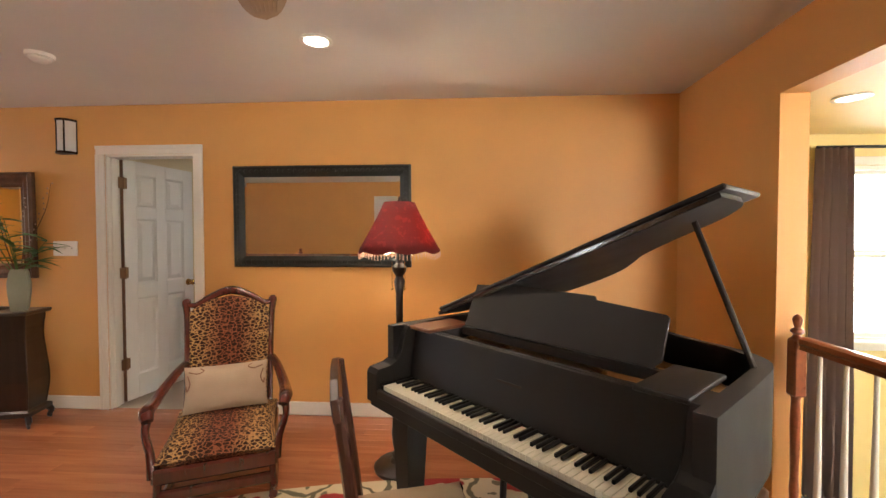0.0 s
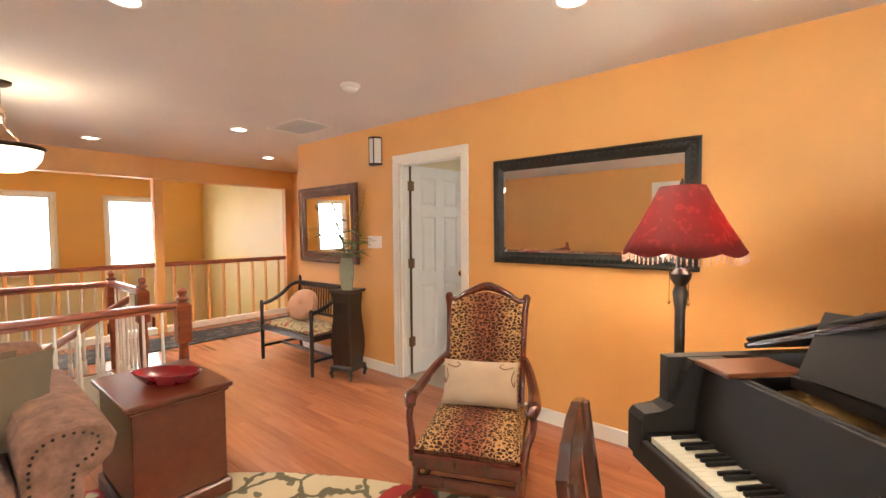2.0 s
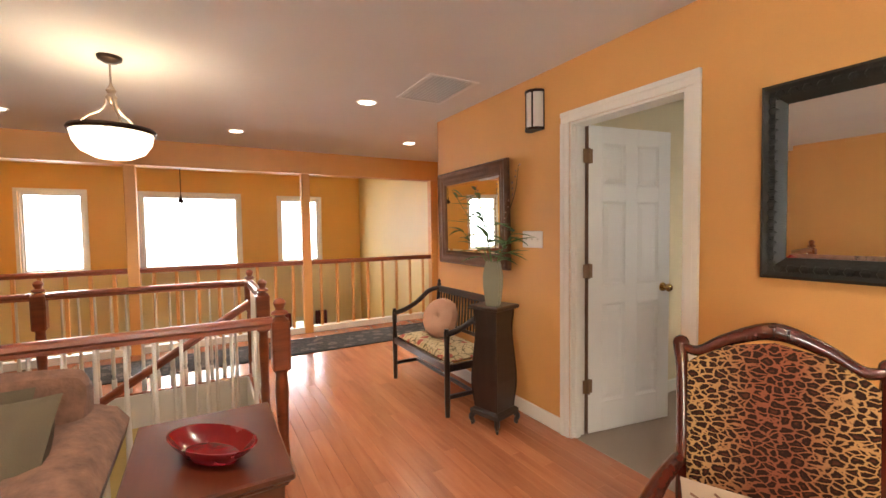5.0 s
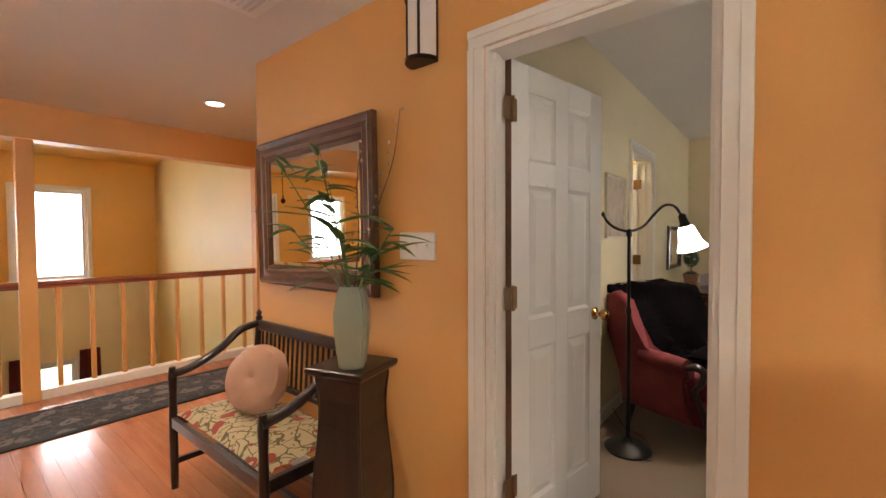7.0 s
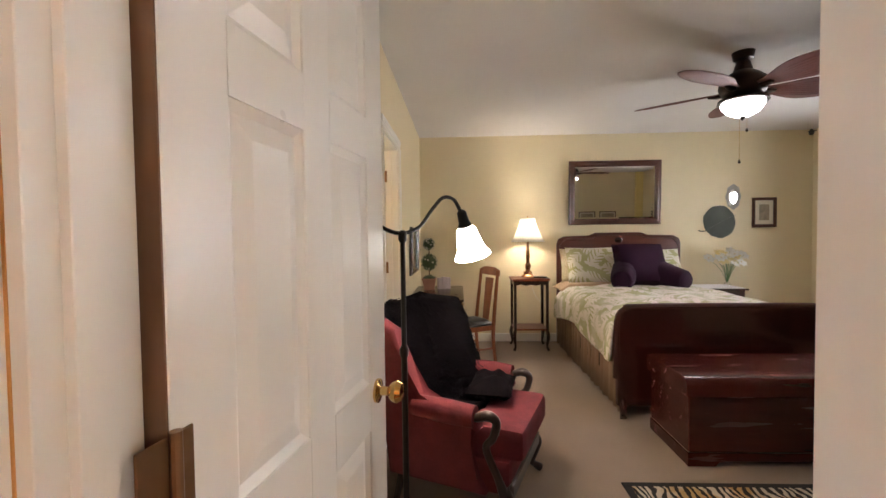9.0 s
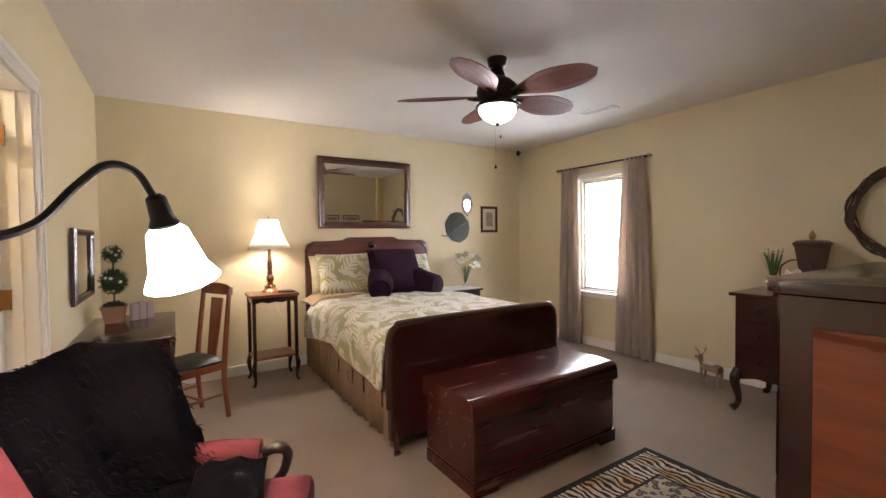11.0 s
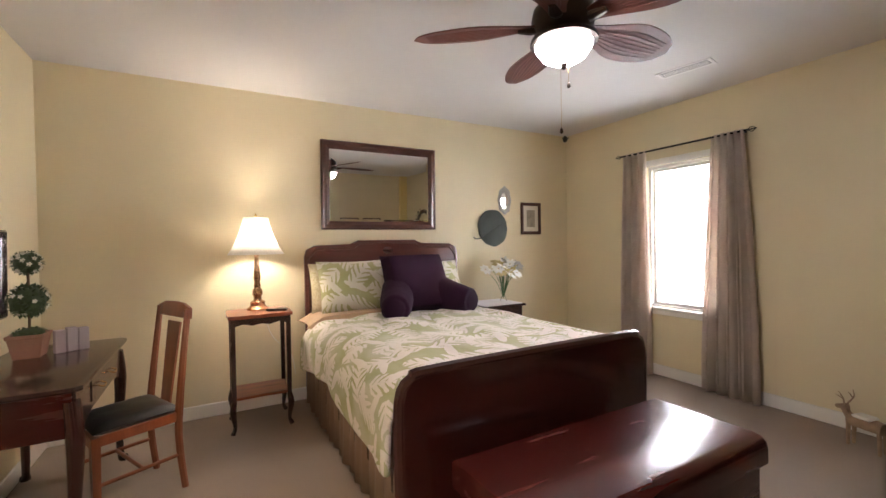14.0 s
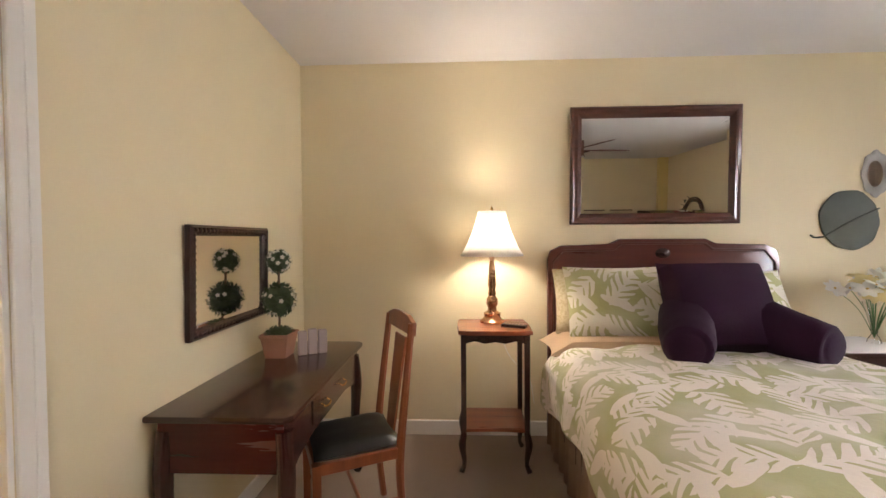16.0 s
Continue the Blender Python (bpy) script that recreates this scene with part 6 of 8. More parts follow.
# chair at the piano, seen nearly edge on
def slat_chair(m, label, wmat, seatmat, h=1.0, sw=0.42):
    c = thing("chair", label, "chair", m)
    # local: faces -y; back at +y
    for s in (-1, 1):
        part("back_post", tube([(s * (sw / 2 - 0.02), 0.20, 0.0), (s * (sw / 2 - 0.02), 0.175, 0.25), (s * (sw / 2 - 0.02), 0.18, 0.46), (s * (sw / 2 - 0.03), 0.24, h - 0.03)], [0.018, 0.019, 0.021, 0.017], 8), wmat, c, smooth=True)
        part("front_leg", lathe([(0.015, 0), (0.019, 0.43)], square=True, at=(s * (sw / 2 - 0.02), -0.2, 0)), wmat, c)
        part("side_rail", box(s * (sw / 2 - 0.02) - 0.011, s * (sw / 2 - 0.02) + 0.011, -0.2, 0.18, 0.38, 0.43, 0.003), wmat, c)
        part("side_stretcher", tube([(s * (sw / 2 - 0.02), -0.2, 0.19), (s * (sw / 2 - 0.02), 0.18, 0.19)], 0.010, 8), wmat, c)
    part("front_rail", box(-sw / 2 + 0.02, sw / 2 - 0.02, -0.213, -0.19, 0.375, 0.43, 0.003), wmat, c)
    part("stretcher", tube([(-sw / 2 + 0.02, 0.0, 0.19), (sw / 2 - 0.02, 0.0, 0.19)], 0.010, 8), wmat, c)
    part("seat", moved(cushion(sw - 0.03, 0.41, 0.07, 10, 0.5), pose(0, -0.005, 0.445)), seatmat, c, smooth=True)
    part("crest", moved(slab([(-sw / 2 + 0.005, 0), (sw / 2 - 0.005, 0), (sw / 2 - 0.015, 0.06), (sw / 4, 0.085), (0, 0.09), (-sw / 4, 0.085), (-sw / 2 + 0.015, 0.06)], -0.012, 0.012, 0.004), pose(0, 0.24, h - 0.085, -8) @ UPRIGHT), wmat, c, "curved crest rail")
    part("splat", moved(slab([(-0.055, 0), (0.055, 0), (0.065, 0.25), (0.075, 0.47), (-0.075, 0.47), (-0.065, 0.25)], -0.006, 0.006, 0.002), pose(0, 0.185, 0.44, -7.5) @ UPRIGHT), wmat, c, "solid back splat")
    part("back_rail", box(-sw / 2 + 0.02, sw / 2 - 0.02, 0.165, 0.19, 0.40, 0.45, 0.003), wmat, c)
    return c


M_BLKLEATH = plain("black_leather", (0.012, 0.011, 0.010), 0.4, var=0.25, fine=120, coarse=6, relief=0.3)
M_TANSEAT = plain("tan_woven_seat", (0.36, 0.26, 0.16), 0.9, fine=200)
slat_chair(pose(-0.20, 1.33, 0, 0, 0, 107), "carved red-brown wooden chair pulled up to the piano", M_MAHOGV, M_TANSEAT, 0.985, 0.44)

# dining corner beyond the stair, candles and chair
slat_chair(pose(-6.0, -0.66, 0, 0, 0, 200), "dark wooden dining chair with a carved crest", M_MAHOGV, M_TANSEAT, 1.10, 0.46)
dt = thing("dining_table", "dark wooden dining table beyond the stair", "table", pose(-6.15, -1.6, 0))
part("tabletop", box(-0.45, 0.45, -0.62, 0.62, 0.725, 0.76, 0.008), M_MAHOG, dt)
for sx in (-1, 1):
    for sy in (-1, 1):
        part("leg", lathe([(0.025, 0), (0.03, 0.3), (0.04, 0.55), (0.035, 0.725)], square=True, at=(sx * 0.38, sy * 0.54, 0)), M_MAHOG, dt)
M_WAX = plain("ivory_wax", (0.78, 0.72, 0.58), 0.5, var=0.06)
cs = thing("candle_stand", "black iron candle stand with three ivory pillar candles", "candle holder", pose(-6.1, -1.09, 0.761))
part("stem", lathe([(0.07, 0), (0.07, 0.008), (0.012, 0.02), (0.01, 0.2)], 16), M_IRON, cs)
for x, y, z in ((-0.0, 0.11, 0.20), (0.0, -0.11, 0.20), (0.0, 0.0, 0.24)):
    part("pan", lathe([(0.012, z - 0.02), (0.05, z), (0.052, z + 0.006)], 18, at=(x, y, 0)), M_IRON, cs)
    part("arm", tube([(0, 0, 0.16), (x, y * 0.6, 0.15), (x, y, z - 0.01)], 0.005, 6), M_IRON, cs)
    part("candle", lathe([(0.038, z + 0.007), (0.038, z + 0.085), (0.0, z + 0.083)], 18, at=(x, y, 0)), M_WAX, cs, "ivory pillar candle", True)

# hanging rod light in the great room
gp = thing("pendant_light", "slim dark pendant rod hanging in the great room", "pendant light", pose(-9.0, 0.835, 0))
part("rod", tube([(0, 0, 2.0), (0, 0, 2.95)], 0.006, 8), M_BRONZE, gp)
part("cap", lathe([(0.012, 1.86), (0.05, 1.90), (0.03, 1.93), (0.012, 1.96), (0.008, 2.01)], 16), M_BRONZE, gp, smooth=True)
part("canopy", lathe([(0.012, 2.86), (0.06, 2.9), (0.06, 3.08)], 16), M_BRONZE, gp)
M_NAVY = plain("slate_blue_cloth", (0.10, 0.14, 0.19), 0.85, fine=150)
# made-up shape for a narrow dark blue object of unknown kind
hm = thing("blue_upright", "tall slate blue stand-in for an unidentified narrow object in the corridor", "bag", pose(-5.35, 3.88, 0))
part("body", lathe([(0.10, 0.0), (0.115, 0.05), (0.12, 0.5), (0.10, 0.86), (0.07, 0.93), (0.0, 0.94)], 18), M_NAVY, hm, smooth=True)


# curtains
def curtain_bm(w0, w1, h, folds, depth, seed=0, flare=None):
    """A hanging panel centred on x = 0, from z = 0 up to h: sinus folds that loosen downwards."""
    b = bmesh.new()
    N, R = folds * 8, 18
    rows = []
    rng = random.Random(seed)
    ph = [rng.uniform(-0.5, 0.5) for _ in range(N + 1)]
    for j in range(R + 1):
        f = j / R
        w = w1 + (w0 - w1) * f ** 1.6
        rows.append([b.verts.new((w * (i / N - 0.5), depth * (0.55 + 0.6 * (1 - f)) * math.sin(2 * math.pi * folds * i / N + ph[i] * (1 - f)) + 0.01 * noise.noise(Vector((i * 0.3, f * 4, seed))), h * f)) for i in range(N + 1)])
    for a, c in zip(rows, rows[1:]):
        for i in range(N):
            b.faces.new((a[i], a[i + 1], c[i + 1], c[i]))
    return b


M_GREYCURT = translucent("mushroom_grey_sheer", (0.66, 0.56, 0.48), 0.5, 0.85)
M_PLUMCURT = translucent("plum_grey_curtain", (0.12, 0.08, 0.075), 0.12, 0.85)


def curtain(name, label, m, w0, w1, h, folds, depth, mat, seed):
    c = thing(name, label, "curtain", m)
    pn = part("panel", curtain_bm(w0, w1, h, folds, depth, seed), mat, c, smooth=True)
    md = pn.modifiers.new("thick", 'SOLIDIFY')
    md.thickness = 0.003
    return c


curtain("curtain", "long plum grey striped curtain beside the window", pose(2.57, 3.16, -0.5), 0.25, 0.32, 2.53, 5, 0.035, M_PLUMCURT, 4)
rod2 = thing("curtain_rod", "black iron curtain rod over the next room's window", "curtain rod", pose(0, 3.16, 2.035))
part("rod", tube([(2.45, 0, 0), (4.5, 0, 0)], 0.011, 8), M_IRON, rod2)


# ---- bedroom ----
M_COMF = leafy("leaf_print_comforter", (0.74, 0.68, 0.61), (0.41, 0.405, 0.21), (0.54, 0.52, 0.38), 5.0)
M_SHAM = leafy("leaf_print_sham", (0.66, 0.62, 0.50), (0.39, 0.38, 0.17), (0.42, 0.41, 0.22), 4.8)
M_TANSHEET = plain("tan_cotton", (0.42, 0.29, 0.18), 0.85, var=0.08, fine=180, coarse=6, relief=0.2)
M_SKIRT = plain("brown_tan_cotton", (0.27, 0.175, 0.11), 0.85, var=0.1, fine=180, coarse=6, relief=0.2)
M_CREAMDOT = spots("cream_dotted_cotton", (0.60, 0.54, 0.36), (0.50, 0.44, 0.26), (0.62, 0.57, 0.40), 60)
M_PURPLE = plain("purple_velour", (0.024, 0.005, 0.019), 0.85, var=0.25, fine=120, coarse=7, relief=0.3, sheen=0.02, spec=0.2)


def bed():
    HX0, HX1, FX0, FX1, YH, YF = -1.355, 0.15, -1.42, 0.045, 8.13, 5.95
    b = thing("bed", "mahogany double bed made up with a leaf print comforter", "bed", pose(-0.66, YF, 0))
    ox = -0.66
    hw = (HX1 - HX0) / 2
    hcx = (HX0 + HX1) / 2 - ox
    hb = [(-hw, 0.12), (hw, 0.12), (hw, 1.24), (hw - 0.02, 1.30), (hw - 0.09, 1.335), (0.34, 1.335), (0.28, 1.375), (-0.28, 1.375), (-0.34, 1.335), (-hw + 0.09, 1.335), (-hw + 0.02, 1.30), (-hw, 1.24)]
    part("headboard", moved(slab(hb, -0.022, 0.022, 0.008), pose(hcx, YH - YF, 0) @ UPRIGHT), M_HEAD, b, "shaped mahogany headboard", True)
    part("headboard_moulding", tube([(hcx + x, YH - YF - 0.024, z) for x, z in [(-hw + 0.03, 0.7), (-hw + 0.03, 1.22), (-hw + 0.10, 1.30), (-0.32, 1.305), (-0.27, 1.345), (0.27, 1.345), (0.32, 1.305), (hw - 0.10, 1.30), (hw - 0.03, 1.22), (hw - 0.03, 0.7)]], 0.008, 6, curve=False), M_HEAD, b)
    part("headboard_ornament", moved(lathe([(0.001, 0), (0.05, 0.004), (0.03, 0.012), (0.001, 0.016)], 10), pose(hcx, YH - YF - 0.02, 1.28, 90) @ Matrix.Diagonal((1, 0.7, 1, 1))), M_MAHOG, b)
    fw = (FX1 - FX0) / 2
    fcx = (FX0 + FX1) / 2 - ox
    fb = [(-fw, 0.10), (fw, 0.10), (fw, 0.715), (fw - 0.015, 0.772), (fw - 0.05, 0.81), (fw - 0.11, 0.824), (-fw + 0.11, 0.824), (-fw + 0.05, 0.81), (-fw + 0.015, 0.772), (-fw, 0.715)]
    fbd = slab(fb, -0.03, 0.03, 0.012, seg=3)
    part("footboard", moved(fbd, pose(fcx, 0, 0) @ UPRIGHT), M_MAHOG, b, "dark mahogany footboard with rounded corners", True)
    part("footboard_cap", tube([(fcx + x, -0.005, z) for x, z in [(-fw + 0.004, 0.30), (-fw + 0.004, 0.715), (-fw + 0.06, 0.804), (-fw + 0.13, 0.821), (0, 0.825), (fw - 0.13, 0.821), (fw - 0.06, 0.804), (fw - 0.004, 0.715), (fw - 0.004, 0.30)]], 0.026, 8, steps=4), M_MAHOG, b, "rounded mahogany cap rail", True)
    for x in (FX0 - ox + 0.04, FX1 - ox - 0.04):
        part("front_foot", tube([(x, 0, 0.14), (x, -0.03, 0.08), (x, -0.012, 0.03), (x, -0.03, 0.012)], [0.034, 0.03, 0.018, 0.026], 10), M_MAHOGV, b, "cabriole foot", True)
    for x in (HX0 - ox + 0.03, HX1 - ox - 0.03):
        part("back_foot", lathe([(0.024, 0), (0.03, 0.14)], square=True, at=(x, YH - YF, 0)), M_MAHOGV, b)
    # box spring with pleated skirt
    part("mattress", box(-0.68, 0.68, 0.05, YH - YF - 0.03, 0.32, 0.66, 0.05, seg=2), M_TANSHEET, b)
    for s in (-1, 1):
        sk = bmesh.new()
        N = 120
        lo, hi = [], []
        for i in range(N + 1):
            y = 0.06 + (YH - YF - 0.12) * i / N
            wv = 0.014 * math.sin(i * 0.95) + 0.008 * math.sin(i * 0.37)
            lo.append(sk.verts.new((s * (0.697 + wv), y, 0.015)))
            hi.append(sk.verts.new((s * 0.69, y, 0.52)))
        for i in range(N):
            sk.faces.new((lo[i], lo[i + 1], hi[i + 1], hi[i]))
        o = part("bed_skirt", sk, M_SKIRT, b, "gathered tan bed skirt", True)
        md = o.modifiers.new("thick", 'SOLIDIFY')
        md.thickness = 0.004
    # comforter draped over both sides
    cb = bmesh.new()
    NX, NY = 46, 40
    grid = []
    L = YH - YF
    for j in range(NY + 1):
        f = j / NY
        y = 0.045 + (L - 0.36) * f
        row = []
        for i in range(NX + 1):
            s = -1.16 + 2.32 * i / NX
            side = abs(s)
            quilt = 0.022 * abs(math.sin(math.pi * (s * 3.2 + 0.25 * y))) ** 0.6 + 0.014 * noise.noise(Vector((s * 3, y * 3, 2.0)))
            top = 0.755 + 0.03 * (1 - min(1, side / 0.75) ** 2) + quilt - (0.04 * max(0, f - 0.85) / 0.15 if f > 0.85 else 0)
            flat, r = 0.65, 0.13
            if side <= flat:
                x, z = s, top
            elif side <= flat + r * math.pi / 2:
                a = (side - flat) / r
                x, z = math.copysign(flat + r * math.sin(a), s), top - r * (1 - math.cos(a))
            else:
                dn = side - flat - r * math.pi / 2
                hang = dn * (0.72 - 0.10 * f + 0.10 * math.sin(y * 4.1 + 0.6))
                wave = 0.014 * math.sin(y * 11 + 1.3 * math.sin(y * 5)) * min(1, dn * 4)
                x, z = math.copysign(flat + r + 0.015 + wave, s), top - r - hang
            row.append(cb.verts.new((x, y, z)))
        grid.append(row)
    for a, c in zip(grid, grid[1:]):
        for i in range(NX):
            cb.faces.new((a[i], a[i + 1], c[i + 1], c[i]))
    cf = part("comforter", cb, M_COMF, b, "quilted cream comforter with green leaf print", True)
    md = cf.modifiers.new("thick", 'SOLIDIFY')
    md.thickness, md.offset = 0.035, -1
    md2 = cf.modifiers.new("soft", 'SUBSURF')
    md2.levels = md2.render_levels = 1
    # tan sheet turned out at the head
    part("sheet", moved(cushion(1.56, 0.42, 0.16, 12, 0.4, seam=3.0), pose(0, L - 0.28, 0.72)), M_TANSHEET, b, "tan cotton sheet", True)
    for s in (-1, 1):
        part("side_rail", box(s * 0.675 - 0.012, s * 0.675 + 0.0, 0.02, L - 0.02, 0.20, 0.32, 0.004), M_MAHOG, b)


bed()
pillow("sham_pillow", "green and cream leaf print pillow against the headboard", pose(-0.98, 7.90, 0.99, 66, 0, 0), 0.62, 0.46, 0.18, M_SHAM, 21)
pillow("sham_pillow", "green and cream leaf print pillow against the headboard", pose(-0.19, 7.90, 0.97, 66, 0, 2), 0.50, 0.44, 0.18, M_SHAM, 22)
pillow("pillow", "cream dotted pillow behind the shams", pose(-1.05, 8.0, 0.98, 74, 0, 0), 0.58, 0.42, 0.14, M_CREAMDOT, 23)

br = thing("bedrest_pillow", "purple velour backrest pillow with arms on the bed", "pillow", pose(-0.56, 7.50, 0.765, 0, 0, 2))
part("back", moved(cushion(0.56, 0.52, 0.26, 14, 0.5, seed=31), pose(0, 0.08, 0.24, 64)), M_PURPLE, br, "purple velour back", True)
for s in (-1, 1):
    ab = tube([(s * 0.16, 0.10, 0.20), (s * 0.23, -0.03, 0.14), (s * 0.29, -0.15, 0.11), (s * 0.33, -0.22, 0.10), (s * 0.34, -0.245, 0.098)], [0.13, 0.13, 0.12, 0.105, 0.06], 16)
    part("arm", ab, M_PURPLE, br, "stuffed purple arm", True)

# cedar chest
M_CHEST = wood("red_cedar_lacquer", (0.036, 0.005, 0.004), (0.070, 0.011, 0.007), 0.26, 0, 0.8, 0.1, False)
ct = thing("cedar_chest", "glossy red mahogany cedar chest at the foot of the bed", "chest", pose(-0.64, 5.55, 0) @ Matrix.Diagonal((0.98, 0.94, 1.04, 1)))
part("body", box(-0.615, 0.565, -0.255, 0.255, 0.075, 0.395, 0.006), M_CHEST, ct)
part("lid", moved(slab([(-0.28, 0.40), (-0.28, 0.455), (-0.272, 0.483), (-0.252, 0.50), (-0.22, 0.505), (0.25, 0.505), (0.27, 0.49), (0.27, 0.40)], -0.64, 0.58, 0.003), Matrix(((0, 0, 1, 0), (1, 0, 0, 0), (0, 1, 0, 0), (0, 0, 0, 1)))), M_CHEST, ct, "overhanging rolled-edge lid", True)
pb = slab([(-0.622, 0.075), (-0.622, 0.0), (-0.46, 0.0), (-0.44, 0.022), (-0.40, 0.03), (0.36, 0.03), (0.40, 0.022), (0.42, 0.0), (0.573, 0.0), (0.573, 0.075)], 0, 0.012)
part("plinth_front", moved(pb, pose(0, -0.252, 0) @ UPRIGHT), M_CHEST, ct)
for x in (-0.622, 0.561):
    part("plinth_side", box(x, x + 0.012, -0.252, 0.255, 0.0, 0.075, 0.003), M_CHEST, ct)
part("handle", moved(lathe([(0.012, 0), (0.006, 0.012), (0.014, 0.022), (0.002, 0.028)], 12), pose(0.565, -0.12, 0.36, 0, 90, 0)), M_BRASS, ct)


# night table and lamp
def cabriole(parent, x, y, top, mat, out=(0, 0), r=0.02, name="leg"):
    part(name, tube([(x, y, top), (x + out[0] * 0.6, y + out[1] * 0.6, top * 0.75), (x, y, top * 0.3), (x + out[0] * 0.3, y + out[1] * 0.3, 0.04), (x + out[0], y + out[1], 0.012)], [r * 1.15, r * 1.2, r * 0.75, r * 0.65, r * 0.95], 10), mat, parent, smooth=True)


def night_table():
    t = thing("night_table", "tall mahogany night table with a lower shelf", "night table", pose(-1.74, 7.88, 0))
    part("top", slab([(-0.215, -0.18), (-0.15, -0.19), (0.15, -0.19), (0.215, -0.18), (0.222, 0), (0.215, 0.18), (-0.215, 0.18), (-0.222, 0)], 0.825, 0.85, 0.006), M_CHERRYX, t, "worn reddish top", True)
    for y in (-0.162, 0.15):
        ap = slab([(-0.19, 0.825), (-0.19, 0.765), (-0.12, 0.785), (-0.06, 0.77), (0, 0.78), (0.06, 0.77), (0.12, 0.785), (0.19, 0.765), (0.19, 0.825)], 0, 0.012)
        part("apron", moved(ap, pose(0, y + 0.012, 0) @ UPRIGHT), M_MAHOG, t)
    for x in (-0.195, 0.183):
        part("apron", box(x, x + 0.012, -0.15, 0.15, 0.77, 0.825), M_MAHOG, t)
    for sx in (-1, 1):
        for sy in (-1, 1):
            part("leg", lathe([(0.013, 0.20), (0.015, 0.28), (0.016, 0.825)], square=True, at=(sx * 0.185, sy * 0.152, 0)), M_MAHOGV, t)
            part("foot", tube([(sx * 0.185, sy * 0.152, 0.24), (sx * 0.195, sy * 0.162, 0.17), (sx * 0.183, sy * 0.150, 0.06), (sx * 0.20, sy * 0.165, 0.012)], [0.018, 0.022, 0.012, 0.016], 8), M_MAHOGV, t, smooth=True)
    part("shelf", slab([(-0.195, -0.16), (0, -0.145), (0.195, -0.16), (0.185, 0), (0.195, 0.16), (-0.195, 0.16), (-0.185, 0)], 0.245, 0.265, 0.004), M_CHERRYX, t)


night_table()
M_LAMPBRASS = plain("antique_copper_brass", (0.46, 0.27, 0.15), 0.26, 0.95, var=0.2, fine=50, coarse=6)
M_SHADE = translucent("ivory_pleated_silk", (0.95, 0.93, 0.88), 0.8, 0.8)
tl = thing("table_lamp", "lit brass table lamp with an ivory bell shade", "lamp", pose(-1.74, 7.95, 0.851))
part("base", lathe([(0.075, 0.0), (0.078, 0.012), (0.06, 0.025), (0.05, 0.04), (0.055, 0.06), (0.03, 0.075), (0.028, 0.10), (0.038, 0.12), (0.036, 0.15), (0.022, 0.17), (0.026, 0.185), (0.020, 0.21), (0.027, 0.24), (0.018, 0.36), (0.012, 0.40), (0.02, 0.41), (0.01, 0.43)], 24), M_LAMPBRASS, tl, "turned brass column", True)
b = bmesh.new()
rings = []
for r, z in ((0.20, 0.425), (0.165, 0.48), (0.125, 0.57), (0.098, 0.65), (0.088, 0.705)):
    rings.append([b.verts.new((r * (1 + 0.008 * math.cos(i * 4 * math.pi / 3)) * math.cos(2 * math.pi * i / 60), r * (1 + 0.008 * math.cos(i * 4 * math.pi / 3)) * math.sin(2 * math.pi * i / 60), z)) for i in range(60)])
for a, c in zip(rings, rings[1:]):
    for i in range(60):
        b.faces.new((a[i], a[(i + 1) % 60], c[(i + 1) % 60], c[i]))
shd = part("shade", b, M_SHADE, tl, "glowing ivory shade", True)
shd.modifiers.new("thick", 'SOLIDIFY').thickness = 0.002
part("finial", lathe([(0.003, 0.69), (0.009, 0.72), (0.001, 0.74)], 10), M_BRASS, tl)
part("bulb", lathe([(0.012, 0.48), (0.03, 0.53), (0.028, 0.56), (0.002, 0.585)], 14), M_BULB, tl, "lit bulb", True)
g = new("night_lamp_bulb", bpy.data.lights.new("night_lamp_bulb", 'POINT'))
g.data.energy, g.data.color, g.data.shadow_soft_size = 25.0, (1, 0.87, 0.70), 0.07
g.location = (-1.74, 7.95, 1.42)
part("cord", tube([(0.0, 0.06, 0.01), (0.05, 0.16, -0.02), (0.12, 0.20, -0.25), (0.26, 0.18, -0.42), (0.30, 0.20, -0.6)], 0.003, 5), M_WHITEPL, tl)
M_BLKPL = plain("black_plastic", (0.012, 0.012, 0.013), 0.35, var=0.2)
rc = thing("remote_control", "black remote control lying on the night table", "remote", pose(-1.62, 7.80, 0.851, 0, 0, 65))
part("body", box(-0.024, 0.024, -0.075, 0.075, 0.0, 0.018, 0.006, seg=2), M_BLKPL, rc)
for j in range(6):
    for i in (-1, 0, 1):
        part("button", box(i * 0.012 - 0.004, i * 0.012 + 0.004, -0.055 + j * 0.02, -0.047 + j * 0.02, 0.0175, 0.02), M_NICKEL, rc)

# far night table with white flowers
ft = thing("night_table", "small dark night table with a white runner", "night table", pose(0.47, 7.94, 0))
part("top", box(-0.25, 0.25, -0.22, 0.22, 0.695, 0.718, 0.006), M_MAHOG, ft)
part("apron", box(-0.22, 0.22, -0.19, 0.19, 0.60, 0.695, 0.003), M_MAHOG, ft)
for sx in (-1, 1):
    for sy in (-1, 1):
        cabriole(ft, sx * 0.20, sy * 0.17, 0.62, M_MAHOGV, (sx * 0.02, sy * 0.02), 0.02)
cl = thing("table_runner", "white cloth lying on the far night table", "cloth", pose(0.47, 7.94, 0.7185))
part("cloth", slab(rounded(0.46, 0.40, 0.03), 0.0003, 0.003), plain("white_linen", (0.75, 0.72, 0.70), 0.9, var=0.05, fine=200), cl)
M_PETAL = plain("white_silk_petal", (0.80, 0.78, 0.72), 0.7, var=0.06)
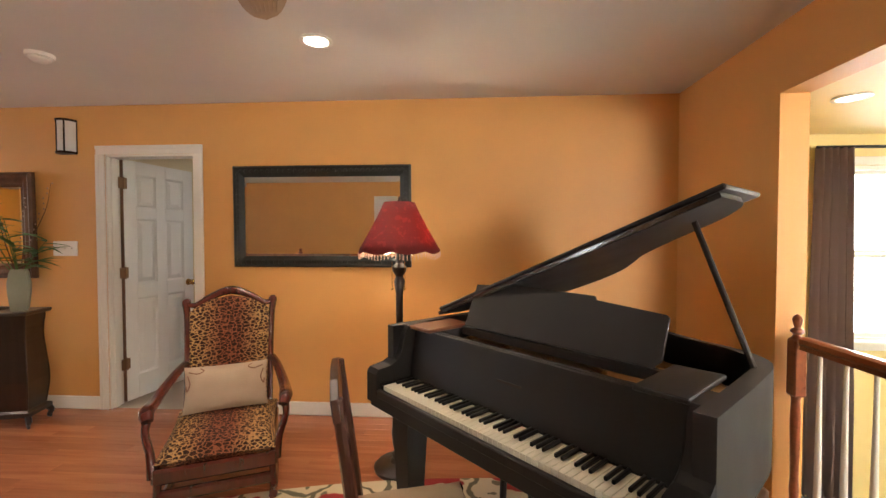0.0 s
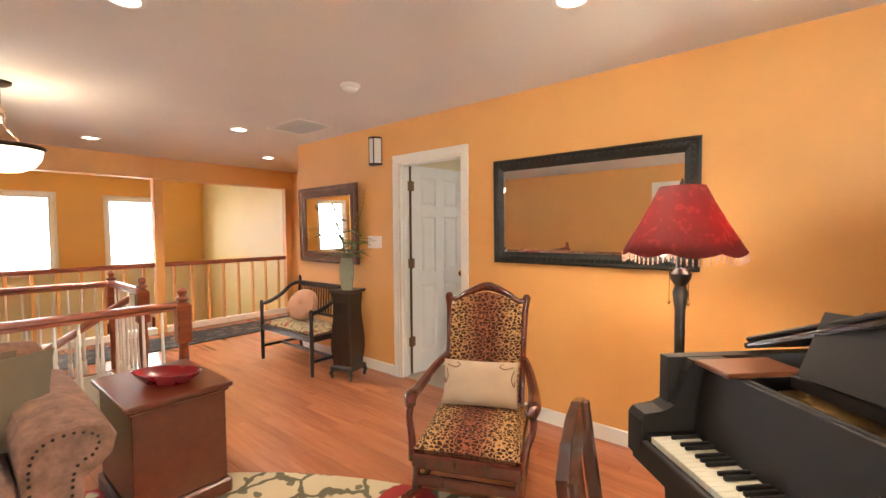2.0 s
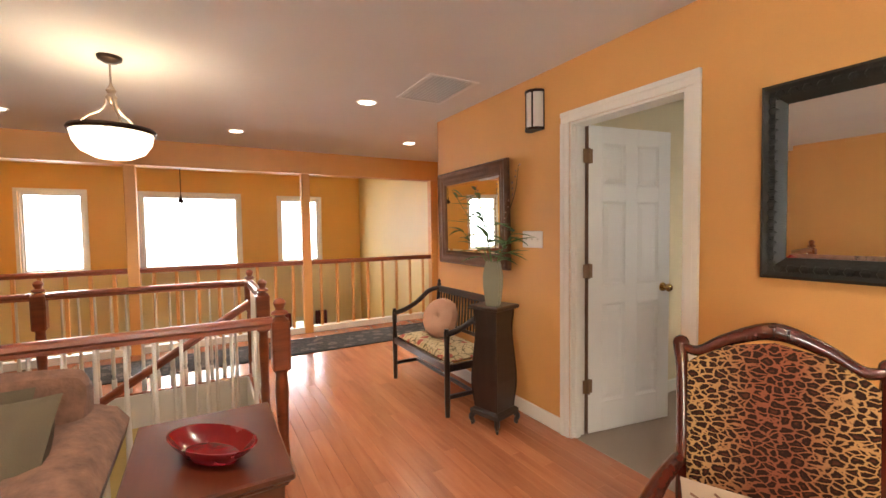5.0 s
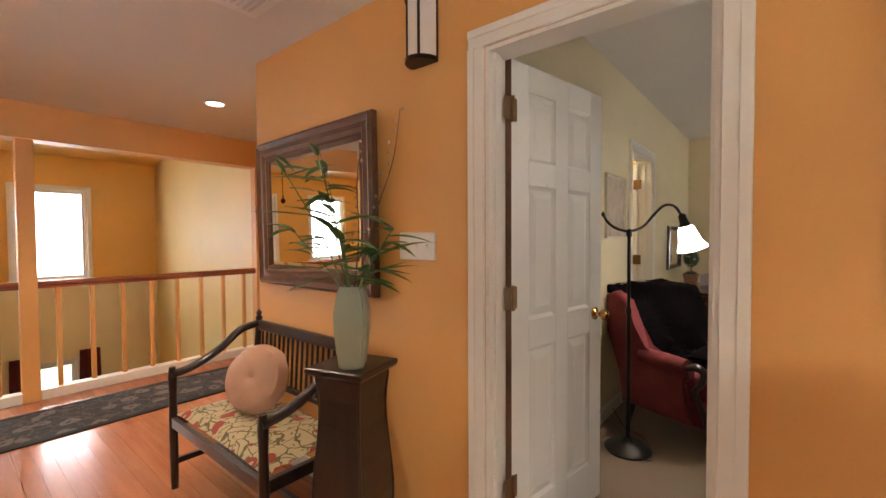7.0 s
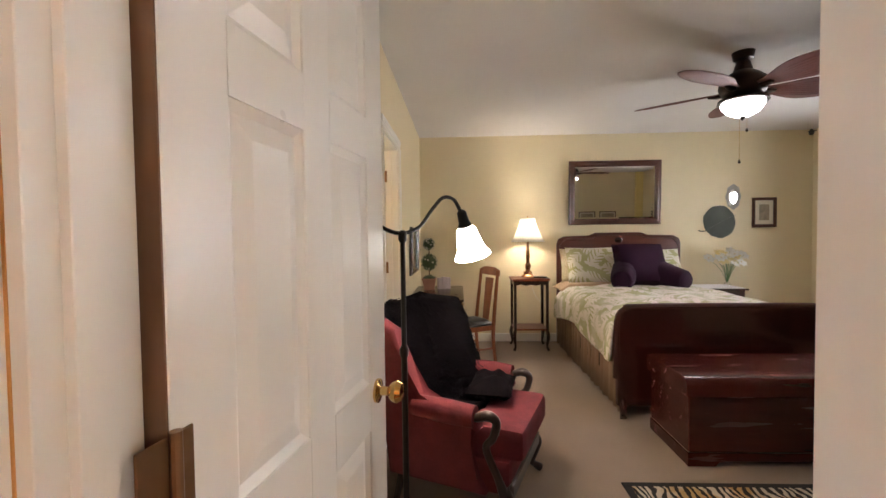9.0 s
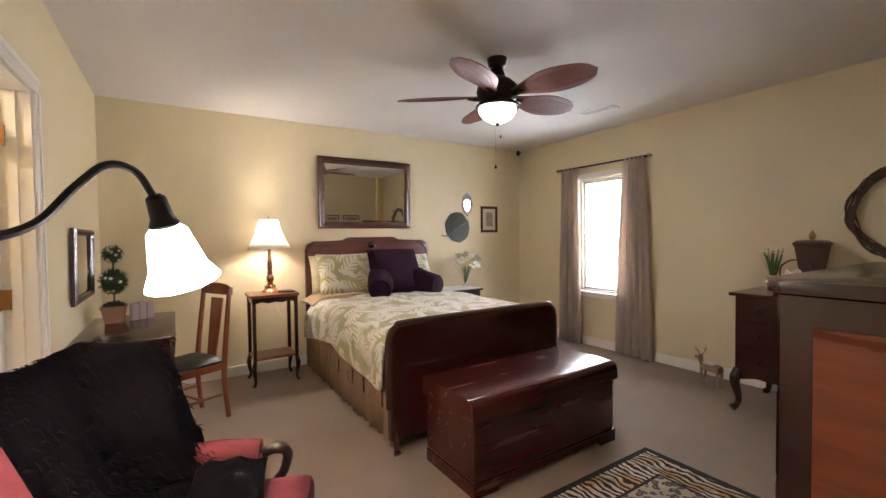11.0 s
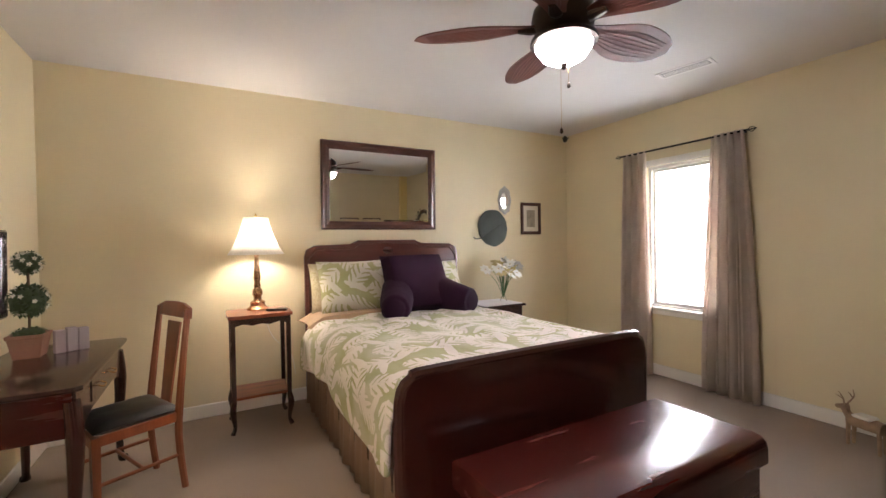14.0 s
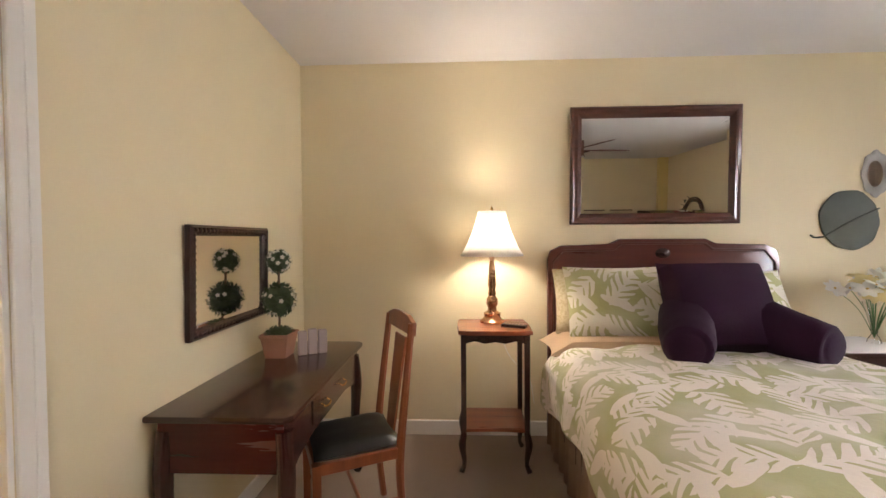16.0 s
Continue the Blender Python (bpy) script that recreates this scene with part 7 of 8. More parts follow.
M_CREAMPETAL = plain("cream_petal", (0.74, 0.62, 0.30), 0.7)
M_YELLOWP = plain("yellow_pollen", (0.65, 0.42, 0.05), 0.8)
fv = thing("flower_vase", "clear glass vase of white and yellow silk flowers", "vase", pose(0.63, 7.98, 0.7225))
part("glass", shell([(0.035, 0.0), (0.03, 0.02), (0.014, 0.05), (0.02, 0.10), (0.045, 0.20), (0.06, 0.25)], 0.003, 24), M_GLASS, fv, "clear footed glass vase", True)


def flower_bm(size, rng, petals=7):
    b = bmesh.new()
    for k in range(petals):
        a = 2 * math.pi * k / petals + rng.uniform(-0.15, 0.15)
        d = Vector((math.cos(a), math.sin(a), 0.35))
        sd = Vector((-math.sin(a), math.cos(a), 0))
        prev = None
        for i in range(4):
            f = i / 3
            c = d * size * f + Vector((0, 0, -size * 0.25 * f * f))
            w = size * 0.34 * math.sin(math.pi * (0.12 + 0.8 * f))
            row = [b.verts.new(c - sd * w), b.verts.new(c + sd * w)]
            if prev:
                b.faces.new((prev[0], prev[1], row[1], row[0]))
            prev = row
    return b


rng = random.Random(4)
for k in range(24):
    a, r = rng.uniform(0, 6.28), rng.uniform(0.02, 0.20)
    x, y, z = r * math.cos(a), r * math.sin(a) * 0.8, 0.36 + rng.uniform(-0.05, 0.06) - r * 0.2
    stm = part("stem", tube([(0, 0, 0.03), (x * 0.4, y * 0.4, 0.2), (x, y, z)], 0.002, 5), M_BAMBOO, fv)
    fl_ = part("petals", flower_bm(0.07, rng), M_PETAL if k % 4 else M_CREAMPETAL, stm)
    fl_.matrix_basis = pose(x, y, z, rng.uniform(-50, 50), rng.uniform(-50, 50), rng.uniform(0, 360))
    part("heart", lathe([(0.001, 0.0), (0.009, 0.006), (0.001, 0.012)], 8, at=(x, y, z)), M_YELLOWP, stm)

# pictures and ornaments on the walls
M_MAHFR = wood("mahogany_frame", (0.035, 0.010, 0.006), (0.10, 0.028, 0.014), 0.3, 0, 2.0, 0.4, False)
wall_mirror("wall_mirror", "mahogany framed mirror above the headboard", 1.135, 0.795, 0.075, M_MAHFR, pose(-0.617, BY1, 1.873), 1.25)
wm = wall_mirror("wall_mirror", "small carved dark framed mirror over the desk", 0.68, 0.48, 0.045, M_MAHOG, pose(BX0, 7.26, 1.21, 0, 0, 90), 1.0, 0.03)
ov = thing("oval_mirror", "small oval mirror with a pale ornate frame", "mirror", pose(0.838, BY1 - 0.002, 1.80))
rg = bmesh.new()
NV = 40
ringv = []
for o, d in ((0.085, 0.0), (0.088, 0.012), (0.075, 0.02), (0.058, 0.014), (0.05, 0.006)):
    ringv.append([rg.verts.new((o * (1 + 0.05 * math.cos(8 * 2 * math.pi * i / NV) * (o > 0.07)) * math.cos(2 * math.pi * i / NV), -d, 1.75 * o * (1 + 0.05 * math.cos(8 * 2 * math.pi * i / NV) * (o > 0.07)) * math.sin(2 * math.pi * i / NV))) for i in range(NV)])
for a, c in zip(ringv, ringv[1:]):
    for i in range(NV):
        rg.faces.new((a[i], a[(i + 1) % NV], c[(i + 1) % NV], c[i]))
part("frame", rg, plain("silvered_plaster", (0.42, 0.40, 0.36), 0.5, 0.2, var=0.25), ov, smooth=True)
part("glass", moved(slab([(0.054 * math.cos(2 * math.pi * i / 32), 0.095 * math.sin(2 * math.pi * i / 32)) for i in range(32)], 0.002, 0.006), UPRIGHT), M_MIRROR, ov)
M_LEAFPL = plain("grey_green_leaf", (0.062, 0.070, 0.052), 0.55, var=0.3, fine=50, coarse=8)
lp = thing("leaf_plaque", "large grey-green leaf-shaped wall plaque", "wall decoration", pose(0.68, BY1 - 0.003, 1.475, 0, -28, 0))
lo = []
for i in range(40):
    a = 2 * math.pi * i / 40
    r = 0.185 * (1 + 0.10 * math.cos(a - math.pi / 2) - 0.10 * math.cos(2 * a)) + 0.004 * math.sin(9 * a)
    lo.append((r * 1.12 * math.cos(a), r * math.sin(a)))
lb = slab(lo, 0.003, 0.016, 0.005)
part("leaf", moved(lb, UPRIGHT), M_LEAFPL, lp, smooth=True)
part("midrib", tube([(-0.20, -0.018, -0.0), (0, -0.019, 0.01), (0.2, -0.018, 0.0)], 0.005, 6), M_LEAFPL, lp)
part("leaf_stem", tube([(-0.20, -0.012, 0.0), (-0.25, -0.012, 0.02), (-0.27, -0.012, 0.05)], 0.006, 6), M_LEAFPL, lp)
M_MAT = plain("ivory_mat_board", (0.66, 0.60, 0.48), 0.9, var=0.04)
M_PRINT = plain("sepia_print", (0.36, 0.30, 0.22), 0.9, var=0.5, fine=40, coarse=14)


def picture(label, w, h, fw, m, mat=M_MAHFR, inner=M_PRINT, border=0.05):
    p = thing("picture", label, "picture", m)
    part("frame", frame_ring(w, h, fw, [(0, 0), (0, 0.018), (fw * 0.4, 0.022), (fw, 0.012), (fw, 0)]), mat, p)
    part("mat_board", box(-w / 2 + fw - 0.002, w / 2 - fw + 0.002, -0.007, -0.002, -h / 2 + fw - 0.002, h / 2 - fw + 0.002), M_MAT, p)
    part("print", box(-w / 2 + fw + border, w / 2 - fw - border, -0.009, -0.0075, -h / 2 + fw + border, h / 2 - fw - border), inner, p, "faded print")
    return p


picture("small mahogany framed print beside the oval mirror", 0.29, 0.365, 0.035, pose(1.215, BY1 - 0.002, 1.602))
picture("unframed beige floral print on the bedroom wall", 0.46, 0.47, 0.006, pose(BX0 + 0.002, 5.13, 1.56, 0, 0, 90), M_MAT, plain("beige_toile", (0.52, 0.42, 0.32), 0.9, var=0.35, fine=30, coarse=10), 0.01)
for x in (0.515, 1.005):
    picture("wide framed sketch on the bedroom's south wall", 0.39, 0.20, 0.02, pose(x, BY0 + 0.002, 1.585, 0, 0, 180), M_MAHFR, M_PRINT, 0.03)
sn = thing("motion_sensor", "small dark sensor in the ceiling corner", "sensor", pose(1.735, 8.17, 2.56))
part("body", lathe([(0.012, -0.03), (0.026, -0.015), (0.028, 0.02), (0.01, 0.045)], 14), M_BLKPL, sn, smooth=True)
part("arm", box(-0.008, 0.062, -0.004, 0.045, 0.02, 0.03), M_BLKPL, sn)


# desk, chair, topiary
def desk():
    d = thing("writing_desk", "mahogany lowboy writing desk with a drawer", "desk", pose(-2.79, 7.23, 0))
    part("top", slab([(-0.265, -0.545), (0.235, -0.545), (0.262, -0.52), (0.262, 0.52), (0.235, 0.545), (-0.265, 0.545)], 0.745, 0.77, 0.007), M_MAHOG, d, "worn dark top", True)
    part("back_panel", box(-0.24, -0.225, -0.50, 0.50, 0.55, 0.745), M_MAHOG, d)
    for y in (-0.51, 0.495):
        part("side_panel", box(-0.24, 0.22, y, y + 0.015, 0.55, 0.745, 0.002), M_CHEST, d)
    fr = slab([(-0.50, 0.745), (-0.50, 0.52), (-0.40, 0.56), (-0.24, 0.585), (0.24, 0.585), (0.40, 0.56), (0.50, 0.52), (0.50, 0.745)], 0, 0.018)
    part("front_apron", moved(fr, pose(0.215, 0, 0, 0, 0, 90) @ UPRIGHT), M_MAHOG, d, "shaped front apron")
    dr = part("drawer", box(0.218, 0.238, -0.26, 0.26, 0.615, 0.725, 0.004), M_MAHOG, d)
    for y in (-0.13, 0.13):
        part("drawer_pull", moved(tube([(0.24, -0.035, 0.0), (0.262, -0.03, -0.012), (0.262, 0.03, -0.012), (0.24, 0.035, 0.0)], 0.004, 6), Matrix.Translation((0, y, 0.67))), M_BRASS, dr, "brass bail pull")
    for sx in (-0.22, 0.215):
        for sy in (-0.49, 0.49):
            cabriole(d, sx, sy, 0.70, M_MAHOGV, (0.018 if sx > 0 else -0.01, 0.02 if sy > 0 else -0.02), 0.028)


desk()
slat_chair(pose(-2.46, 7.26, 0, 0, 0, -63), "reddish oak side chair with a black leather seat at the desk", M_REDWOOD, M_BLKLEATH, 1.02, 0.40)
M_TERRA = plain("pink_terracotta", (0.40, 0.20, 0.13), 0.85, var=0.2, fine=80, coarse=8)
M_BOX = plain("boxwood_leaf", (0.05, 0.075, 0.025), 0.7, var=0.4, fine=60, coarse=20)
tp = thing("topiary", "double ball boxwood topiary with white blossoms in a square pot", "topiary", pose(-2.90, 7.45, 0.771))
part("pot", lathe([(0.052, 0.0), (0.054, 0.004), (0.07, 0.105), (0.076, 0.11), (0.076, 0.125), (0.066, 0.125), (0.06, 0.11), (0.0, 0.11)], square=True), M_TERRA, tp, "square pink terracotta pot")
part("trunk", tube([(0, 0, 0.10), (0.003, 0, 0.3), (0, 0, 0.52)], 0.006, 7), M_TWIG, tp)


def leaf_ball(r, seed, n=260):
    rg2 = random.Random(seed)
    b = bmesh.new()
    bmesh.ops.create_icosphere(b, subdivisions=2, radius=r * 0.86)
    for _ in range(n):
        v = Vector((rg2.gauss(0, 1), rg2.gauss(0, 1), rg2.gauss(0, 1))).normalized()
        leaf_blade(b, v * r * 0.84, v + Vector((rg2.uniform(-1, 1), rg2.uniform(-1, 1), rg2.uniform(-1, 1))) * 0.9, r * 0.32, r * 0.075, 0.0)
    return b


for z, r, sd_ in ((0.165, 0.075, 1), (0.30, 0.088, 2), (0.50, 0.064, 3)):
    if sd_ == 1:
        ball = moved(leaf_ball(r, sd_, 160), Matrix.Translation((0, 0, 0.125)) @ Matrix.Diagonal((1, 1, 0.45, 1)))
        part("moss", ball, M_BOX, tp, "green filler leaves")
        continue
    bl_ = part("leaf_ball", moved(leaf_ball(r, sd_), Matrix.Translation((0, 0, z))), M_BOX, tp, "clipped boxwood ball")
    rg3 = random.Random(sd_ + 9)
    bb = bmesh.new()
    for _ in range(34):
        v = Vector((rg3.gauss(0, 1), rg3.gauss(0, 1), rg3.gauss(0, 1))).normalized()
        join(bb, flower_bm(0.013, rg3, 5), Matrix.Translation(Vector((0, 0, z)) + v * r * 1.0) @ v.to_track_quat('Z', 'Y').to_matrix().to_4x4())
    part("blossom", bb, M_MAT, bl_, "tiny cream blossoms")
bx = thing("letter_holder", "pale lilac card box standing on the desk", "box", pose(-2.74, 7.50, 0.771, 0, 0, -62))
M_LILAC = plain("pale_lilac_card", (0.50, 0.42, 0.42), 0.8, var=0.08)
for k in range(3):
    part("card", box(-0.02, 0.02, -0.075 + 0.052 * k, -0.03 + 0.052 * k, 0, 0.125 + 0.008 * (k % 2), 0.003), M_LILAC, bx)

# wing chair with throw
M_WINE = plain("rose_red_damask", (0.15, 0.030, 0.037), 0.85, var=0.45, fine=70, coarse=9, relief=0.3, spec=0.2)
M_FUR = plain("black_faux_fur", (0.004, 0.003, 0.004), 0.95, var=0.4, fine=160, coarse=8, relief=0.6, spec=0.04)


def wing_chair():
    W = pose(-2.52, 5.08, 0, 0, 0, 68)   # local front towards -y
    c = thing("wing_chair", "rose red damask armchair with carved dark arms", "armchair", W)
    part("seat_cushion", moved(box(-0.265, 0.265, -0.30, 0.28, -0.075, 0.075, 0.055, seg=4), pose(0, -0.06, 0.405)), M_WINE, c, smooth=True)
    part("seat_base", box(-0.29, 0.29, -0.30, 0.26, 0.18, 0.34, 0.03, seg=2), M_WINE, c)
    bk = slab([(-0.27, 0.0), (0.27, 0.0), (0.30, 0.45), (0.27, 0.60), (0.15, 0.655), (0, 0.67), (-0.15, 0.655), (-0.27, 0.60), (-0.30, 0.45)], -0.065, 0.065, 0.045, seg=4)
    part("backrest", moved(bk, pose(0, 0.30, 0.30, -17) @ UPRIGHT), M_WINE, c, "high tapered back", True)
    for s in (-1, 1):
        side = slab([(0.30, 0.19), (0.34, 0.50), (0.40, 0.78), (0.44, 0.92), (0.36, 0.955), (0.26, 0.90), (0.20, 0.74), (0.14, 0.585), (0.0, 0.555), (-0.16, 0.545), (-0.17, 0.48), (-0.10, 0.42), (-0.16, 0.26), (-0.20, 0.19)], s * 0.30 - 0.045, s * 0.30 + 0.045, 0.03, seg=3)
        part("wing", moved(side, Matrix(((0, 0, 1, 0), (1, 0, 0, 0), (0, 1, 0, 0), (0, 0, 0, 1)))), M_WINE, c, "upholstered wing and side", True)
        part("arm_pad", tube([(s * 0.315, 0.16, 0.545), (s * 0.325, 0.0, 0.545), (s * 0.325, -0.15, 0.54)], [0.05, 0.056, 0.05], 12), M_WINE, c, smooth=True)
        part("arm_scroll", tube([(s * 0.325, -0.14, 0.53), (s * 0.325, -0.21, 0.555), (s * 0.325, -0.25, 0.53), (s * 0.325, -0.235, 0.46), (s * 0.32, -0.20, 0.40), (s * 0.315, -0.25, 0.28), (s * 0.31, -0.28, 0.20)], [0.018, 0.024, 0.02, 0.018, 0.017, 0.018, 0.024], 10), M_BLACKWD, c, "carved dark swan arm", True)
        cabriole(c, s * 0.29, -0.27, 0.22, M_BLACKWD, (s * 0.03, -0.04), 0.026)
        part("back_leg", tube([(s * 0.26, 0.26, 0.20), (s * 0.26, 0.31, 0.0)], [0.024, 0.016], 8), M_BLACKWD, c)
    part("seat_rail", box(-0.29, 0.29, -0.315, -0.295, 0.17, 0.24, 0.006), M_BLACKWD, c)
    th = thing("throw_blanket", "black faux fur throw draped over a rose red chair", "blanket", W)
    b = bmesh.new()
    line = smooth_path([(0, 0.60, 0.66), (0, 0.575, 0.86), (0, 0.50, 0.985), (0, 0.40, 0.95), (0, 0.33, 0.78), (0, 0.25, 0.60), (0, 0.17, 0.53), (0, 0.02, 0.525), (0, -0.10, 0.53)], 5)
    rows = []
    for j, q in enumerate(line):
        f = j / (len(line) - 1)
        w = 0.74 - 0.28 * max(0.0, f - 0.45) / 0.55 + 0.03 * math.sin(f * 9)
        fold = lambda x: 0.18 * min(1.0, max(0.0, (x - 0.17) / 0.07)) * (0.30 < f < 0.75)
        off = 0.08 - 0.02 * f
        rows.append([b.verts.new((off + w * (i / 14 - 0.5), q.y - fold(off + w * (i / 14 - 0.5)) + 0.02 * noise.noise(Vector((i * 0.5, j * 0.4, 1))), q.z + 0.03 * noise.noise(Vector((i * 0.4, j * 0.5, 5))) - 0.012)) for i in range(15)])
    for a, d in zip(rows, rows[1:]):
        for i in range(14):
            b.faces.new((a[i], a[i + 1], d[i + 1], d[i]))
    tb = part("fur", b, M_FUR, th, smooth=True)
    tb.modifiers.new("thick", 'SOLIDIFY').thickness = 0.035
    hb = bmesh.new()
    rg4 = random.Random(8)
    for row in range(1400):
        j = rg4.randrange(2, len(line) - 2)
        q = line[j]
        f = j / (len(line) - 1)
        x = 0.07 + (0.58 - 0.28 * max(0.0, f - 0.45) / 0.55) * rg4.uniform(-0.5, 0.5)
        dy_ = 0.18 * min(1.0, max(0.0, (x - 0.17) / 0.07)) * (0.30 < f < 0.75)
        leaf_blade(hb, (x, q.y - dy_ - 0.03, q.z + 0.005), (rg4.uniform(-0.6, 0.6), -0.8, rg4.uniform(-0.9, 0.5)), 0.035, 0.0035, 0.012)
    tagged(part("fur_nap", hb, M_FUR, tb), kind="stuff")
    lumpb = cushion(0.34, 0.24, 0.10, 14, 1.0, seed=51, wrinkle=0.03)
    part("fold", moved(lumpb, pose(0.09, -0.10, 0.545, 0, 0, 10)), M_FUR, th, "bunched fold on the seat", True)


wing_chair()

# arched reading lamp
M_LITGLASS = glow("lit_white_glass", (1.0, 0.92, 0.80), 22.0)
rl = thing("floor_lamp", "black iron arched floor lamp with a lit white glass shade", "lamp", pose(-2.80, 4.58, 0))
part("base", lathe([(0.135, 0.0), (0.14, 0.012), (0.12, 0.03), (0.05, 0.045), (0.03, 0.06), (0.022, 0.075)], 28), M_IRON, rl, smooth=True)
part("pole", lathe([(0.013, 0.06), (0.013, 0.85), (0.019, 0.865), (0.019, 0.89), (0.011, 0.905), (0.010, 1.33), (0.018, 1.345), (0.018, 1.375), (0.008, 1.385)], 14), M_IRON, rl, smooth=True)
ax, ay = 0.727, 0.687
arm_pts = [(-0.165, 1.47), (-0.14, 1.43), (-0.085, 1.39), (0.0, 1.372), (0.09, 1.40), (0.16, 1.475), (0.225, 1.53), (0.29, 1.525), (0.335, 1.47)]
part("arm", tube([(a * ax, a * ay, z) for a, z in arm_pts], 0.0085, 8), M_IRON, rl, "S-curved iron arm", True)
part("end_knob", lathe([(0.002, -0.015), (0.014, 0.0), (0.002, 0.018)], 10, at=(-0.168 * ax, -0.168 * ay, 1.475)), M_IRON, rl)
sm = Matrix.Translation((0.345 * ax, 0.345 * ay, 1.45)) @ Vector((0.35 * ax, 0.35 * ay, -1)).to_track_quat('Z', 'Y').to_matrix().to_4x4()
part("socket", moved(lathe([(0.012, -0.03), (0.022, -0.02), (0.026, 0.03), (0.034, 0.045), (0.03, 0.06)], 18), sm), M_IRON, rl, smooth=True)
part("shade", moved(shell([(0.03, 0.05), (0.045, 0.065), (0.055, 0.11), (0.066, 0.16), (0.088, 0.20)], 0.004, 28), sm), M_LITGLASS, rl, "glowing bell-shaped white glass shade", True)
part("cord", tube([(0.08, -0.1, 0.02), (0.15, -0.05, 0.006), (0.05, 0.2, 0.006), (-0.1, 0.3, 0.006), (-0.2, 0.35, 0.10)], 0.003, 5), M_BLKPL, rl)
g = new("reading_bulb", bpy.data.lights.new("reading_bulb", 'POINT'))
g.data.energy, g.data.color, g.data.shadow_soft_size = 16.0, WARM, 0.04
g.location = (-2.80 + 0.40 * ax, 4.58 + 0.40 * ay, 1.30)

# bedroom fan
M_BLADE = wood("mahogany_palm_blade", (0.085, 0.024, 0.015), (0.17, 0.052, 0.033), 0.55, 0, 1.0, 0.0, False)
M_FANBOWL = glow("lit_fan_bowl", (1.0, 0.945, 0.95), 45.0)
ceiling_fan("ceiling_fan", "bronze ceiling fan with reddish palm leaf blades and a lit bowl", -0.575, 5.89, BZ, 2.35, 0.62, 0.265, (141, 213, 285, 357, 69), M_BLADE, M_FANBOWL)
pc = thing("fan_pull_chain", "two hanging fan pull chains with dark wooden fobs", "pull chain", pose(-0.575, 5.89, 0))
for x, zb_ in ((0.03, 2.08), (-0.02, 1.86)):
    part("chain", tube([(x, 0.0, 2.16), (x, 0.0, zb_)], 0.0012, 4), M_BRASS, pc)
    part("fob", lathe([(0.001, -0.02), (0.009, -0.012), (0.007, 0.0), (0.001, 0.012)], 10, at=(x, 0, zb_)), M_BRONZE, pc)
bv = thing("ceiling_vent", "white ceiling air register with dark slots", "vent", pose(1.085, 6.31, BZ, 0, 0, 100))
part("frame", frame_ring(0.38, 0.14, 0.025, [(0, 0), (0, 0.008), (0.025, 0.006), (0.025, 0)]), M_WHITEPL, bv).matrix_basis = pose(0, 0, 0, 90)
# black sheet that paints the shade inside the open slots
part("slot_shade", box(-0.165, 0.165, -0.045, 0.045, -0.0075, -0.004), M_BLKPL, bv)
for k in range(4):
    part("slat", moved(box(-0.165, 0.165, -0.003, 0.003, -0.001, 0.0008), pose(0, -0.036 + 0.024 * k, -0.0095, 30)), M_WHITEPL, bv)

# bedroom curtains
rd = thing("curtain_rod", "dark iron curtain rod with spiral finials", "curtain rod", pose(BX1 - 0.075, 0, 2.20))
part("rod", tube([(0, 6.20, 0), (0, 7.37, 0)], 0.009, 8), M_IRON, rd)
for y in (6.165, 7.405):
    fb_ = bmesh.new()
    for k in range(4):
        a = radians(90 * k + 20)
        tube([(0, y - 0.035, 0), (0.018 * math.cos(a), y, 0.018 * math.sin(a)), (0, y + 0.035, 0)], 0.003, 5, fb_)
    part("finial", fb_, M_IRON, rd, "open cage finial")
for y in (6.24, 7.34):
    part("bracket", box(0, 0.075, y - 0.006, y + 0.006, -0.006, 0.006), M_IRON, rd)
curtain("curtain", "mushroom grey curtain panel pooling on the carpet", pose(BX1 - 0.075, 6.345, 0.008, 0, 0, -90), 0.25, 0.46, 2.205, 5, 0.03, M_GREYCURT, 6)
curtain("curtain", "mushroom grey curtain panel beside the bedroom window", pose(BX1 - 0.075, 7.22, 0.008, 0, 0, -90), 0.26, 0.36, 2.205, 4, 0.03, M_GREYCURT, 7)


# dresser and what stands on it
def dresser():
    d = thing("dresser", "long dark mahogany dresser on cabriole legs", "dresser", pose(1.42, 4.45, 0))
    part("top", box(-0.345, 0.33, -0.68, 0.675, 0.885, 0.912, 0.007), M_MAHOG, d)
    part("body", box(-0.31, 0.31, -0.64, 0.64, 0.30, 0.885, 0.005), M_MAHOG, d)
    ap = slab([(-0.62, 0.30), (-0.62, 0.24), (-0.5, 0.27), (-0.25, 0.255), (0, 0.235), (0.25, 0.255), (0.5, 0.27), (0.62, 0.24), (0.62, 0.30)], 0, 0.018)
    part("apron", moved(ap, pose(-0.30, 0, 0, 0, 0, 90) @ UPRIGHT), M_MAHOG, d)
    for r, (z0, z1) in enumerate(((0.32, 0.503), (0.509, 0.693), (0.699, 0.875))):
        for y0, y1 in ((-0.62, -0.01), (0.01, 0.62)):
            dr = part("drawer", box(-0.3155, -0.305, y0, y1, z0, z1, 0.002), M_MAHOG, d)
            for y in (y0 + 0.14, y1 - 0.14):
                part("pull", lathe([(0.012, -0.006), (0.014, 0.0), (0.003, 0.008)], 10, at=(-0.322, y, (z0 + z1) / 2)), M_BRONZE, dr)
    for sx in (-0.29, 0.27):
        for sy in (-0.60, 0.62):
            cabriole(d, sx, sy, 0.32, M_MAHOGV, (-0.04 if sx < 0 else 0.02, 0.03 if sy > 0 else -0.03), 0.03)


